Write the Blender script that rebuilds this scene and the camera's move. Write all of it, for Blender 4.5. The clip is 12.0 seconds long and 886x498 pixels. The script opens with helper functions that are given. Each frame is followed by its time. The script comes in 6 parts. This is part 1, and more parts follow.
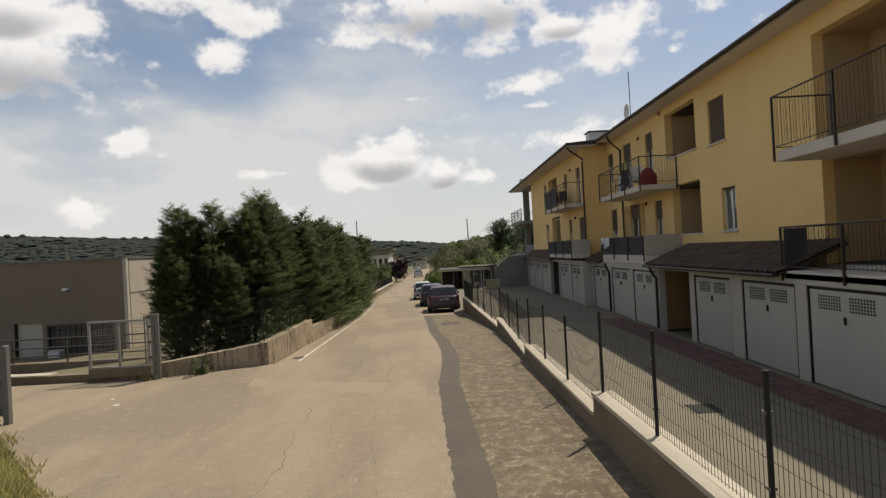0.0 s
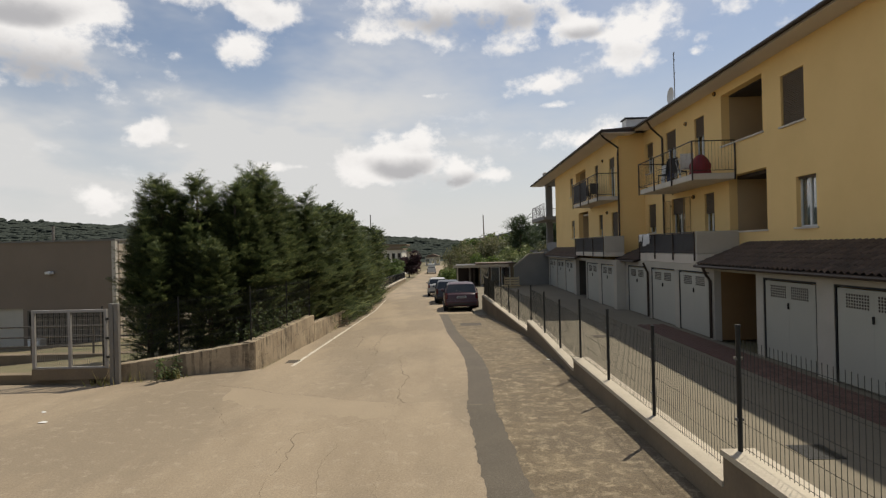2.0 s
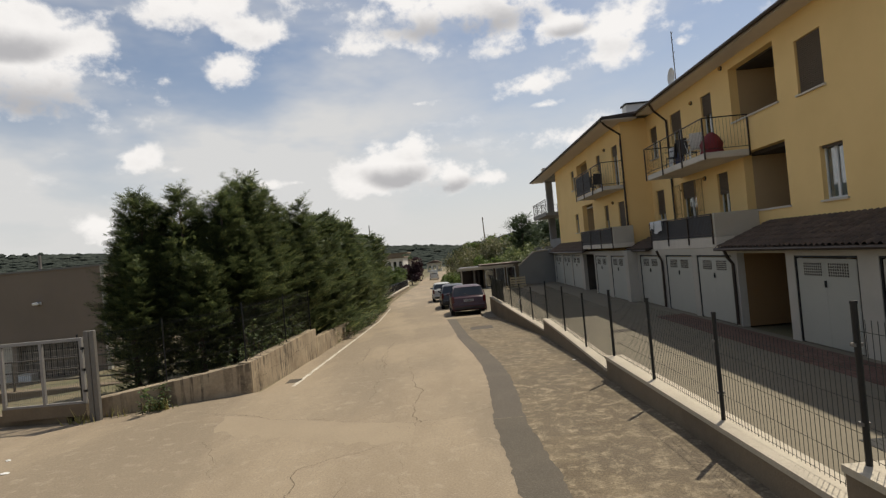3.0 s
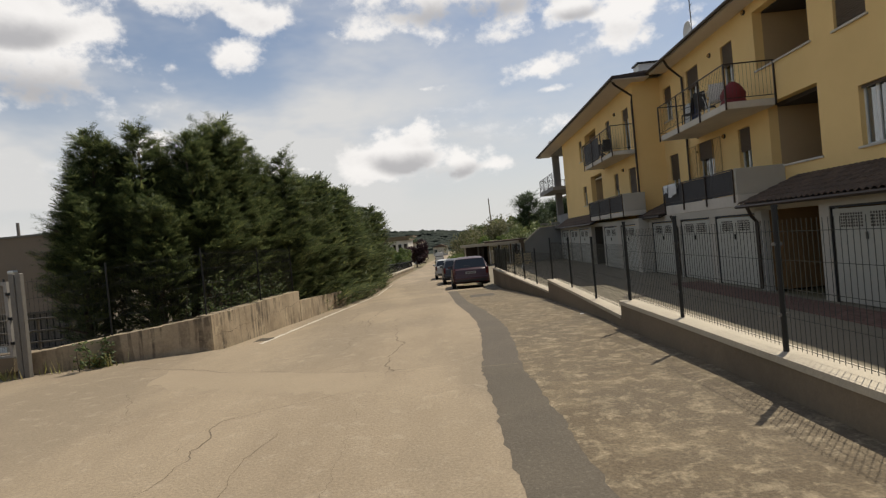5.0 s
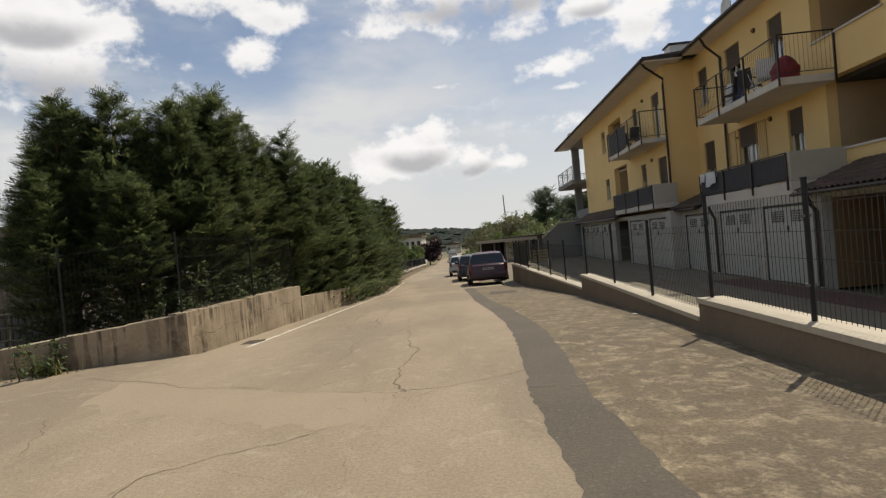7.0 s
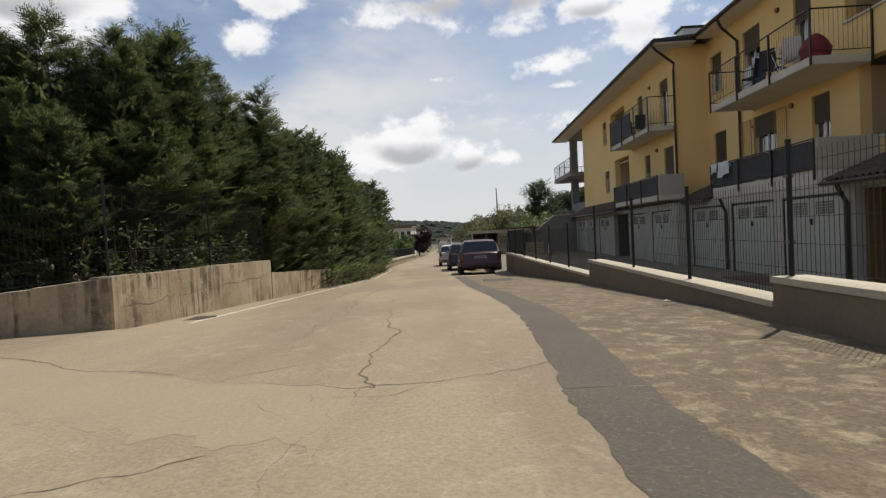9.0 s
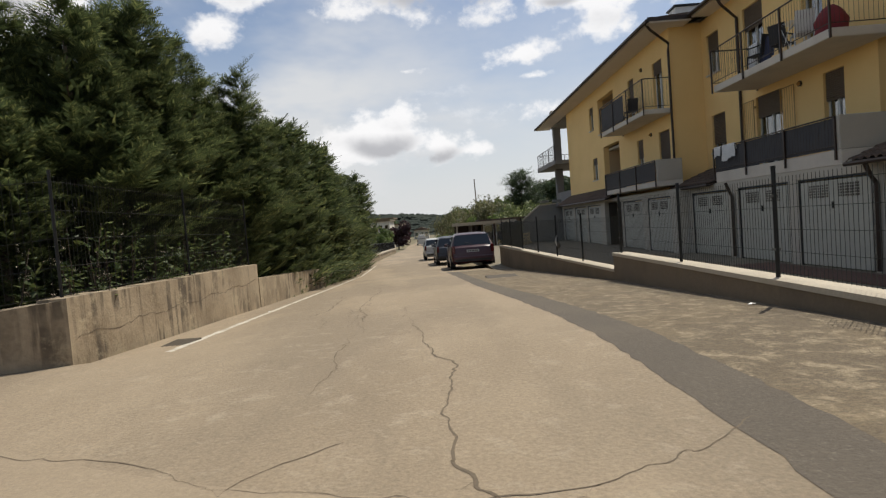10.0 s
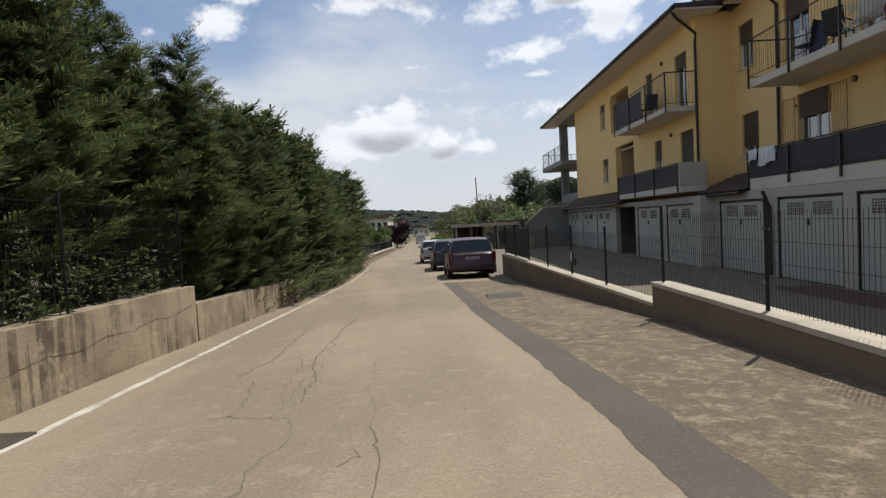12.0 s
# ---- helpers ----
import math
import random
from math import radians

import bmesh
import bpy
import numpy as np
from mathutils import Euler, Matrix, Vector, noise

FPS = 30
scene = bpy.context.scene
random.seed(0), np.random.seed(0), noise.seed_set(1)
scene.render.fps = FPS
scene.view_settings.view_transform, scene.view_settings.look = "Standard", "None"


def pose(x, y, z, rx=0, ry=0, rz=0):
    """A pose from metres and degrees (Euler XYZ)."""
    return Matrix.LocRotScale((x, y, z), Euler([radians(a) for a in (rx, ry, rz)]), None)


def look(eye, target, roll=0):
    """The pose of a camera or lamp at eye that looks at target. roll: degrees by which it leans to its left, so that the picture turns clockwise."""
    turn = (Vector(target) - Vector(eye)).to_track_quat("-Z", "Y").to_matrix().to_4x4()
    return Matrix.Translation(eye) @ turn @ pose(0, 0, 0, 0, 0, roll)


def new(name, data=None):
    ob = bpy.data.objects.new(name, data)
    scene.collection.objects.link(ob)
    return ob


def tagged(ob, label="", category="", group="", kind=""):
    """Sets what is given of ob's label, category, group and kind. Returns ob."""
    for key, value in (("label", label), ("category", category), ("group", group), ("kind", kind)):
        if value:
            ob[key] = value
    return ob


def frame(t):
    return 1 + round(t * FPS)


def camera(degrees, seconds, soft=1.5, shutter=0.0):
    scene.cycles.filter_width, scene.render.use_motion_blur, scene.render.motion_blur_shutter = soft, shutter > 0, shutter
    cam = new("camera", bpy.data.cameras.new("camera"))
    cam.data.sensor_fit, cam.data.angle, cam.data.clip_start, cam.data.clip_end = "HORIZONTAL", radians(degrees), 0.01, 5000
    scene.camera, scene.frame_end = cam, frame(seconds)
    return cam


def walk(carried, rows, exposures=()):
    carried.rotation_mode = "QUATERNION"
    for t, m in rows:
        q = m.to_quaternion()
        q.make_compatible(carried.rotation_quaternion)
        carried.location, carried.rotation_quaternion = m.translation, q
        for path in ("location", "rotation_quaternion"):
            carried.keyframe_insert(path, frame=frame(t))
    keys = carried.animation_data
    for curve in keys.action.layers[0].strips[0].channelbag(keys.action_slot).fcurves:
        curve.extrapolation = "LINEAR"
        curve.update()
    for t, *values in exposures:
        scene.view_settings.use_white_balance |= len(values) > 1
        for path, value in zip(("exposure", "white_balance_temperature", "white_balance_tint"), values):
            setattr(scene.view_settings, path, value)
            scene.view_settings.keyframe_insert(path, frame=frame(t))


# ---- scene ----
cam = camera(77.0, 12.0, soft=1.3)
ROWS = [
    (0.0, -0.074, 0.554, 2.478, -0.50, 0.20, 3.11),
    (0.5, -0.260, 1.136, 2.384, 0.48, -0.89, 4.02),
    (1.0, -0.286, 1.844, 2.279, 0.31, -0.93, 3.61),
    (1.5, -0.259, 2.476, 2.249, 0.20, -0.73, 2.16),
    (2.0, -0.377, 3.145, 2.259, 0.84, -0.01, 1.39),
    (2.5, -0.467, 3.718, 2.213, 0.77, 0.93, 5.55),
    (3.0, -0.532, 4.199, 2.105, 0.91, 0.61, 5.30),
    (5.0, -0.314, 5.605, 1.279, 1.64, -0.74, 5.41),
    (5.5, -0.300, 5.963, 1.168, 0.09, -1.53, 3.56),
    (6.0, -0.378, 6.214, 1.187, 1.71, -1.50, 4.52),
    (6.5, -0.519, 6.646, 1.215, 3.25, -1.57, 3.94),
    (7.0, -0.515, 7.218, 1.095, 2.97, -0.80, 5.20),
    (9.0, -0.643, 8.659, 0.731, 1.96, -1.54, 2.81),
    (9.5, -1.020, 9.217, 0.771, 0.71, -2.01, 3.83),
    (10.0, -1.259, 9.820, 0.821, -0.54, -2.50, 4.41),
    (10.5, -1.354, 10.330, 0.890, -2.24, -2.04, 3.75),
    (11.0, -1.417, 11.140, 0.879, -2.96, -0.85, 6.97),
    (11.5, -1.290, 11.563, 0.968, -0.43, -0.69, 7.70),
    (12.0, -1.100, 12.028, 1.076, -0.50, -2.79, 3.09),
]
walk(cam, [(t, pose(x, y, z, 90 + pitch, roll, yaw)) for t, x, y, z, yaw, pitch, roll in ROWS],
     exposures=[(0.0, 0.06, 6600, 10), (3.0, 0.08, 6600, 10), (6.0, 0.1, 6600, 10), (9.0, 0.15, 6330, 10), (10.0, 0.15, 6350, 10), (11.0, 0.15, 6180, 10), (12.0, 0.14, 6020, 10)])

# ---------------------------------------------------------------- light
SUN_TO = Vector((0.41, 0.46, 1.0)).normalized()      # towards the sun
sun_data = bpy.data.lights.new("sun", "SUN")
sun_data.energy, sun_data.angle, sun_data.color = 4.1, radians(0.6), (1.0, 0.93, 0.80)
sun = new("sun", sun_data)
sun.matrix_world = look(SUN_TO * 60, (0, 0, 0))

world = bpy.data.worlds.new("sky")
scene.world = world
world.use_nodes = True


def build_sky():
    nt = world.node_tree
    nt.nodes.clear()
    N = nt.nodes.new
    link = nt.links.new
    out = N("ShaderNodeOutputWorld")
    bg = N("ShaderNodeBackground")
    link(bg.outputs[0], out.inputs[0])
    sky = N("ShaderNodeTexSky")
    sky.sky_type = "NISHITA"
    sky.sun_disc = False
    sky.sun_elevation = math.asin(SUN_TO.z)
    sky.sun_rotation = math.atan2(SUN_TO.x, SUN_TO.y)
    sky.air_density, sky.dust_density, sky.ozone_density = 1.0, 1.0, 1.4
    sky_gain = N("ShaderNodeVectorMath")
    sky_gain.operation = "SCALE"
    sky_gain.inputs["Scale"].default_value = 0.085
    link(sky.outputs[0], sky_gain.inputs[0])
    coord = N("ShaderNodeTexCoord")

    def math_node(op, a, b=None, clamp=False):
        n = N("ShaderNodeMath")
        n.operation, n.use_clamp = op, clamp
        for i, v in enumerate((a, b)):
            if v is None:
                continue
            if isinstance(v, (int, float)):
                n.inputs[i].default_value = v
            else:
                link(v, n.inputs[i])
        return n.outputs[0]

    def noise_node(scale, detail, rough, squash):
        m = N("ShaderNodeMapping")
        m.inputs["Scale"].default_value = (1, 1, squash)
        link(coord.outputs["Generated"], m.inputs[0])
        n = N("ShaderNodeTexNoise")
        n.inputs["Scale"].default_value, n.inputs["Detail"].default_value, n.inputs["Roughness"].default_value = scale, detail, rough
        link(m.outputs[0], n.inputs[0])
        return n.outputs[0]

    def ramp(v, lo, hi):
        n = N("ShaderNodeMapRange")
        n.interpolation_type = "SMOOTHSTEP"
        n.inputs["From Min"].default_value, n.inputs["From Max"].default_value = lo, hi
        link(v, n.inputs["Value"])
        return n.outputs[0]

    puff = noise_node(12.0, 6.0, 0.55, 1.35)
    fine = noise_node(55.0, 6.0, 0.65, 1.2)
    veil = noise_node(2.2, 5.0, 0.55, 2.6)
    edge = math_node("ADD", math_node("MULTIPLY", math_node("SUBTRACT", puff, 0.5), 4.2), math_node("MULTIPLY", math_node("SUBTRACT", fine, 0.5), 0.6))

    def blob(yaw, pitch, wide, high, power=1.0):
        """A cumulus round a direction: yaw to the right of +y and pitch, in degrees."""
        cy, sy, cp, sp = math.cos(radians(yaw)), math.sin(radians(yaw)), math.cos(radians(pitch)), math.sin(radians(pitch))
        def dot(v):
            n = N("ShaderNodeVectorMath")
            n.operation = "DOT_PRODUCT"
            link(coord.outputs["Generated"], n.inputs[0])
            n.inputs[1].default_value = v
            return n.outputs["Value"]
        right = math_node("DIVIDE", dot((cy, -sy, 0)), math.sin(radians(wide)))
        up = math_node("DIVIDE", dot((-sy * sp, -cy * sp, cp)), math.sin(radians(high)))
        ahead = dot((sy * cp, cy * cp, sp))
        d = math_node("SQRT", math_node("ADD", math_node("MULTIPLY", right, right), math_node("MULTIPLY", up, up)))
        front = math_node("GREATER_THAN", ahead, 0.3)
        v = math_node("SUBTRACT", math_node("MULTIPLY", math_node("ADD", math_node("SUBTRACT", power, d), 1.0), front), 1.0)
        under = math_node("MULTIPLY", math_node("MULTIPLY", ramp(v, -0.1, 0.45), math_node("SUBTRACT", 0.12, up)), (0.5 if power == 1.0 else 0.12) * min(1.0, high / 1.8))
        return v, under

    field, shade = None, None
    for b in CLOUDS:
        v, under = blob(*b)
        field = v if field is None else math_node("MAXIMUM", field, v)
        shade = under if shade is None else math_node("MAXIMUM", shade, under)
    field = math_node("MAXIMUM", field, -1.0)
    dens = math_node("ADD", field, edge)
    cumulus = ramp(dens, -0.14, 0.62)
    core = ramp(math_node("ADD", math_node("MULTIPLY", shade, 2.7), math_node("MULTIPLY", edge, 0.26)), 0.0, 1.0)
    # scattered cloud over the rest of the sky and a pale veil; thicker unseen cloud away from the street's end is added
    # as fill light
    sep = N("ShaderNodeSeparateXYZ")
    link(coord.outputs["Generated"], sep.inputs[0])
    ahead = ramp(sep.outputs["Y"], 0.0, 0.5)
    spread = math_node("ADD", noise_node(3.1, 8.0, 0.6, 2.2), math_node("MULTIPLY", math_node("SUBTRACT", fine, 0.5), 0.12))
    rest = ramp(math_node("SUBTRACT", spread, math_node("MULTIPLY", ahead, 0.09)), 0.51, 0.66)
    low = ramp(sep.outputs["Z"], 0.36, 0.0)
    side = ramp(sep.outputs["X"], 0.30, -0.40)
    haze = math_node("ADD", math_node("MULTIPLY", low, math_node("ADD", math_node("MULTIPLY", ramp(sep.outputs["Y"], -0.2, 0.5), 0.56), 0.26)), math_node("MULTIPLY", math_node("MULTIPLY", side, ramp(veil, 0.36, 0.66)), math_node("MULTIPLY", ramp(sep.outputs["Y"], -0.1, 0.5), 0.66)), clamp=True)
    haze = math_node("MINIMUM", math_node("ADD", haze, math_node("MULTIPLY", ramp(sep.outputs["Y"], 0.1, 0.7), math_node("ADD", math_node("MULTIPLY", ramp(veil, 0.42, 0.66), 0.22), 0.09))), 0.95)

    def mix(f, a, b):
        n = N("ShaderNodeMix")
        n.data_type = "RGBA"
        if isinstance(f, float):
            n.inputs[0].default_value = f
        else:
            link(f, n.inputs[0])
        for i, v in ((6, a), (7, b)):
            if isinstance(v, tuple):
                n.inputs[i].default_value = (*v, 1)
            else:
                link(v, n.inputs[i])
        return n.outputs[2]

    c = mix(haze, sky_gain.outputs[0], (0.655, 0.655, 0.65))
    # cloud out of view is made extra bright to lift the shaded facade
    c = mix(math_node("MULTIPLY", rest, math_node("SUBTRACT", 0.92, math_node("MULTIPLY", ahead, 0.5))), c, (1.05, 1.02, 0.99))
    cloud = mix(core, (0.90, 0.88, 0.86), (0.45, 0.445, 0.455))
    c = mix(math_node("MULTIPLY", cumulus, 0.95), c, cloud)
    link(c, bg.inputs[0])
    bg.inputs[1].default_value = 1.0


# yaw, pitch, half width, half height, in degrees
CLOUDS = [(-35.9, 18.3, 6.55, 4.79), (-37.9, 21.0, 4.98, 2.87), (-33.3, 15.8, 3.71, 2.66, 0.9), (-23.5, 24.3, 8.86, 2.63, 0.85), (-18.5, 22.7, 5.32, 1.94, 0.8), (-20.5, 19.2, 3.47, 1.6, 0.9), (-26.0, 18.1, 1.33, 1.0, 0.5),
          (2.6, 23.9, 10.96, 3.49), (-3.5, 21.9, 4.55, 2.03, 0.8), (10.1, 23.4, 4.4, 1.94, 0.9), (13.8, 21.0, 2.93, 1.46), (18.6, 19.7, 4.35, 2.34, 1.1), (9.6, 16.0, 3.15, 1.22, 0.9), (10.8, 13.9, 2.81, 0.62, 0.7),
          (-2.1, 15.4, 2.6, 0.56, 0.6), (-4.7, 9.5, 4.52, 2.73), (-3.1, 11.2, 2.92, 1.8, 0.98), (-8.4, 7.8, 2.87, 1.63, 0.85), (0.0, 8.0, 4.2, 2.1), (3.5, 7.3, 2.91, 1.18, 0.8), (-28.7, 11.1, 2.79, 1.61, 0.6),
          (-25.7, 10.1, 2.14, 0.95, 0.5), (-32.4, 5.2, 2.82, 1.98, 0.75), (13.2, 10.3, 5.5, 1.57, 0.75), (16.1, 11.3, 3.57, 1.35, 0.8), (-15.1, 8.5, 5.48, 0.89, 0.4), (23.9, 17.3, 2.15, 0.77, 0.5), (36, 26, 11.2, 6.6),
          (-55, 15, 11, 6.6), (3, 36, 17, 5.3), (-28, 37, 12, 6.6), (55, 14, 12, 5.3)]
build_sky()

# ---------------------------------------------------------------- materials
def material(name, colour, rough=0.8, metal=0.0, second=None, scale=1.2, amount=0.5, grain=40.0, grain_amount=0.12, bump=0.15, stretch=(1, 1, 1), random_value=0.0, spec=0.4, streak=None, flecks=None, fleck_amount=0.65, worn=None, even_grain=False, fleck_from=0.54):
    """A surface with a base colour, broad stains of a second colour, fine grain and bump; streak adds vertical run-off marks, flecks small worn spots."""
    m = bpy.data.materials.new(name)
    m.use_nodes = True
    nt = m.node_tree
    N, link = nt.nodes.new, nt.links.new
    p = nt.nodes["Principled BSDF"]
    p.inputs["Metallic"].default_value = metal
    p.inputs["Specular IOR Level"].default_value = spec
    geo = N("ShaderNodeNewGeometry")
    mp = N("ShaderNodeMapping")
    mp.inputs["Scale"].default_value = stretch
    link(geo.outputs["Position"], mp.inputs[0])

    def noise_tex(s, d, r=0.6, even=False):
        n = N("ShaderNodeTexNoise")
        n.inputs["Scale"].default_value, n.inputs["Detail"].default_value, n.inputs["Roughness"].default_value = s, d, r
        link(geo.outputs["Position"] if even else mp.outputs[0], n.inputs[0])
        return n.outputs[0]

    def rng(v, lo, hi, a=0.0, b=1.0):
        n = N("ShaderNodeMapRange")
        n.inputs[1].default_value, n.inputs[2].default_value, n.inputs[3].default_value, n.inputs[4].default_value = lo, hi, a, b
        link(v, n.inputs[0])
        return n.outputs[0]

    def mix(f, a, b, kind="MIX"):
        n = N("ShaderNodeMix")
        n.data_type, n.blend_type = "RGBA", kind
        link(f, n.inputs[0]) if not isinstance(f, float) else setattr(n.inputs[0], "default_value", f)
        for i, v in ((6, a), (7, b)):
            if isinstance(v, tuple):
                n.inputs[i].default_value = (*v[:3], 1)
            else:
                link(v, n.inputs[i])
        return n.outputs[2]

    broad = noise_tex(scale, 5)
    fine = noise_tex(grain, 4, 0.7, even_grain)
    c = tuple(colour)
    c2 = tuple(second) if second else tuple(v * 0.72 for v in colour)
    col = mix(rng(broad, 0.42, 0.68, 0.0, amount), c, c2)
    if worn:
        col = mix(rng(noise_tex(worn[1], 7, 0.55), 0.47, 0.56, 0.0, 0.75), col, worn[0])
    if streak:
        ms = N("ShaderNodeMapping")
        ms.inputs["Scale"].default_value = (9.0, 9.0, 0.6)
        link(geo.outputs["Position"], ms.inputs[0])
        n = N("ShaderNodeTexNoise")
        n.inputs["Scale"].default_value, n.inputs["Detail"].default_value = 1.0, 6
        link(ms.outputs[0], n.inputs[0])
        where = rng(noise_tex(1.6, 4), 0.42, 0.6)
        amt = N("ShaderNodeMath")
        amt.operation = "MULTIPLY"
        link(rng(n.outputs[0], 0.5, 0.56, 0.0, streak[1]), amt.inputs[0])
        link(where, amt.inputs[1])
        col = mix(amt.outputs[0], col, streak[0])
    if flecks:
        spots = noise_tex(flecks[1], 8, 0.75, True)
        spots.node.inputs["Distortion"].default_value = 0.4 if flecks[1] > 4 else 0.2
        col = mix(rng(spots, fleck_from, fleck_from + 0.12, 0.0, fleck_amount), col, flecks[0])
    g = rng(fine, 0.25, 0.75, 1 - grain_amount, 1 + grain_amount)
    gc = N("ShaderNodeCombineColor")
    for i in range(3):
        link(g, gc.inputs[i])
    col = mix(1.0, col, gc.outputs[0], "MULTIPLY")
    if random_value:
        info = N("ShaderNodeObjectInfo")
        v = rng(info.outputs["Random"], 0, 1, 1 - random_value, 1 + random_value)
        rc = N("ShaderNodeCombineColor")
        for i in range(3):
            link(v, rc.inputs[i])
        col = mix(1.0, col, rc.outputs[0], "MULTIPLY")
    link(col, p.inputs["Base Color"])
    link(rng(fine, 0.2, 0.8, max(0.02, rough - 0.08), min(1.0, rough + 0.08)), p.inputs["Roughness"])
    if bump:
        b = N("ShaderNodeBump")
        b.inputs["Strength"].default_value, b.inputs["Distance"].default_value = bump, 0.02
        link(fine, b.inputs["Height"])
        link(b.outputs[0], p.inputs["Normal"])
    return m


def glass_like(name, colour, rough=0.05):
    m = bpy.data.materials.new(name)
    m.use_nodes = True
    p = m.node_tree.nodes["Principled BSDF"]
    p.inputs["Base Color"].default_value = (*colour, 1)
    p.inputs["Roughness"].default_value = rough
    p.inputs["Specular IOR Level"].default_value = 0.6
    return m


def leaf_material(name, a, b, c):
    m = bpy.data.materials.new(name)
    m.use_nodes = True
    nt = m.node_tree
    N, link = nt.nodes.new, nt.links.new
    p = nt.nodes["Principled BSDF"]
    geo = N("ShaderNodeNewGeometry")
    r = N("ShaderNodeValToRGB")
    r.color_ramp.elements[0].color, r.color_ramp.elements[1].color = (*a, 1), (*c, 1)
    e = r.color_ramp.elements.new(0.68)
    e.color = (*b, 1)
    link(geo.outputs["Random Per Island"], r.inputs[0])
    n = N("ShaderNodeTexNoise")
    n.inputs["Scale"].default_value, n.inputs["Detail"].default_value = 0.9, 3
    link(geo.outputs["Position"], n.inputs[0])
    mr = N("ShaderNodeMapRange")
    mr.inputs[1].default_value, mr.inputs[2].default_value, mr.inputs[3].default_value, mr.inputs[4].default_value = 0.3, 0.7, 0.7, 1.3
    link(n.outputs[0], mr.inputs[0])
    mx = N("ShaderNodeMix")
    mx.data_type, mx.blend_type = "RGBA", "MULTIPLY"
    mx.inputs[0].default_value = 1.0
    cc = N("ShaderNodeCombineColor")
    for i in range(3):
        link(mr.outputs[0], cc.inputs[i])
    link(r.outputs[0], mx.inputs[6])
    link(cc.outputs[0], mx.inputs[7])
    link(mx.outputs[2], p.inputs["Base Color"])
    p.inputs["Roughness"].default_value = 0.55
    p.inputs["Specular IOR Level"].default_value = 0.3
    tr = N("ShaderNodeBsdfTranslucent")
    link(mx.outputs[2], tr.inputs[0])
    ms = N("ShaderNodeMixShader")
    ms.inputs[0].default_value = 0.4
    out = nt.nodes["Material Output"]
    link(p.outputs[0], ms.inputs[1])
    link(tr.outputs[0], ms.inputs[2])
    link(ms.outputs[0], out.inputs[0])
    return m


M_ASPHALT = material("asphalt_worn", (0.285, 0.224, 0.150), 0.9, second=(0.222, 0.172, 0.114), scale=0.9, amount=0.85, grain=48, grain_amount=0.27, bump=0.35, stretch=(1.0, 0.32, 1.0), flecks=((0.37, 0.305, 0.22), 5.0), fleck_amount=0.45, even_grain=True, worn=((0.205, 0.162, 0.110), 0.5))
M_PATCH = material("asphalt_patch", (0.094, 0.078, 0.059), 0.92, second=(0.116, 0.095, 0.07), scale=1.1, amount=0.7, grain=60, grain_amount=0.3, bump=0.4, flecks=((0.19, 0.16, 0.125), 42.0), fleck_amount=0.5)
M_PATCH_2 = material("asphalt_patch_old", (0.086, 0.072, 0.053), 0.92, second=(0.116, 0.096, 0.069), scale=1.1, amount=0.7, grain=60, grain_amount=0.3, bump=0.4, flecks=((0.22, 0.185, 0.14), 42.0), fleck_amount=0.5)
M_APRON = material("rough_concrete", (0.124, 0.094, 0.058), 0.95, second=(0.186, 0.143, 0.088), scale=1.3, amount=0.9, grain=42, grain_amount=0.4, bump=0.6, flecks=((0.37, 0.30, 0.195), 6.0), fleck_amount=0.55, fleck_from=0.50, worn=((0.125, 0.097, 0.063), 0.6))
M_GROUND = material("dry_ground", (0.17, 0.135, 0.075), 0.95, second=(0.075, 0.09, 0.035), scale=0.3, amount=0.8, grain=12, grain_amount=0.25, bump=0.4)
M_YARD = material("yard_paving", (0.18, 0.154, 0.108), 0.9, second=(0.145, 0.123, 0.086), scale=0.6, grain=35, grain_amount=0.14, bump=0.2)
M_BRICK = material("red_clinker", (0.125, 0.066, 0.048), 0.85, second=(0.09, 0.052, 0.04), scale=3, grain=30, grain_amount=0.2, bump=0.3, random_value=0.25)
M_CONC = material("wall_concrete", (0.20, 0.152, 0.098), 0.9, second=(0.125, 0.096, 0.063), scale=0.9, amount=0.8, grain=25, grain_amount=0.12, bump=0.25)
M_COPE = material("coping_concrete", (0.46, 0.40, 0.30), 0.7, second=(0.35, 0.30, 0.225), scale=1.5, grain=30, bump=0.2)
M_OLDWALL = material("stained_wall", (0.36, 0.285, 0.19), 0.92, second=(0.205, 0.155, 0.098), scale=1.3, amount=0.95, grain=22, grain_amount=0.16, bump=0.35, streak=((0.06, 0.047, 0.034), 0.75), flecks=((0.44, 0.36, 0.235), 2.3), fleck_amount=0.75)
M_YELLOW = material("ochre_plaster", (0.86, 0.60, 0.255), 0.88, second=(0.79, 0.545, 0.225), scale=0.5, amount=0.6, grain=60, grain_amount=0.05, bump=0.1)
# orange plaster, darkened to carry the shade of the entrance passage
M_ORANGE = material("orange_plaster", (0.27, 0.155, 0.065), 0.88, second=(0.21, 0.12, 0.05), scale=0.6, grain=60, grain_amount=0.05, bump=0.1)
M_WHITE = material("white_plaster", (0.49, 0.445, 0.365), 0.85, second=(0.41, 0.375, 0.305), scale=0.8, amount=0.6, grain=50, grain_amount=0.06, bump=0.1)
M_SLAB = material("balcony_concrete", (0.62, 0.56, 0.47), 0.85, second=(0.50, 0.45, 0.38), scale=1.2, amount=0.6, grain=40, grain_amount=0.08, bump=0.12)
M_SOFFIT = material("soffit_paint", (0.66, 0.60, 0.54), 0.8, second=(0.58, 0.53, 0.475), scale=0.8, grain=40, grain_amount=0.05, bump=0.05)
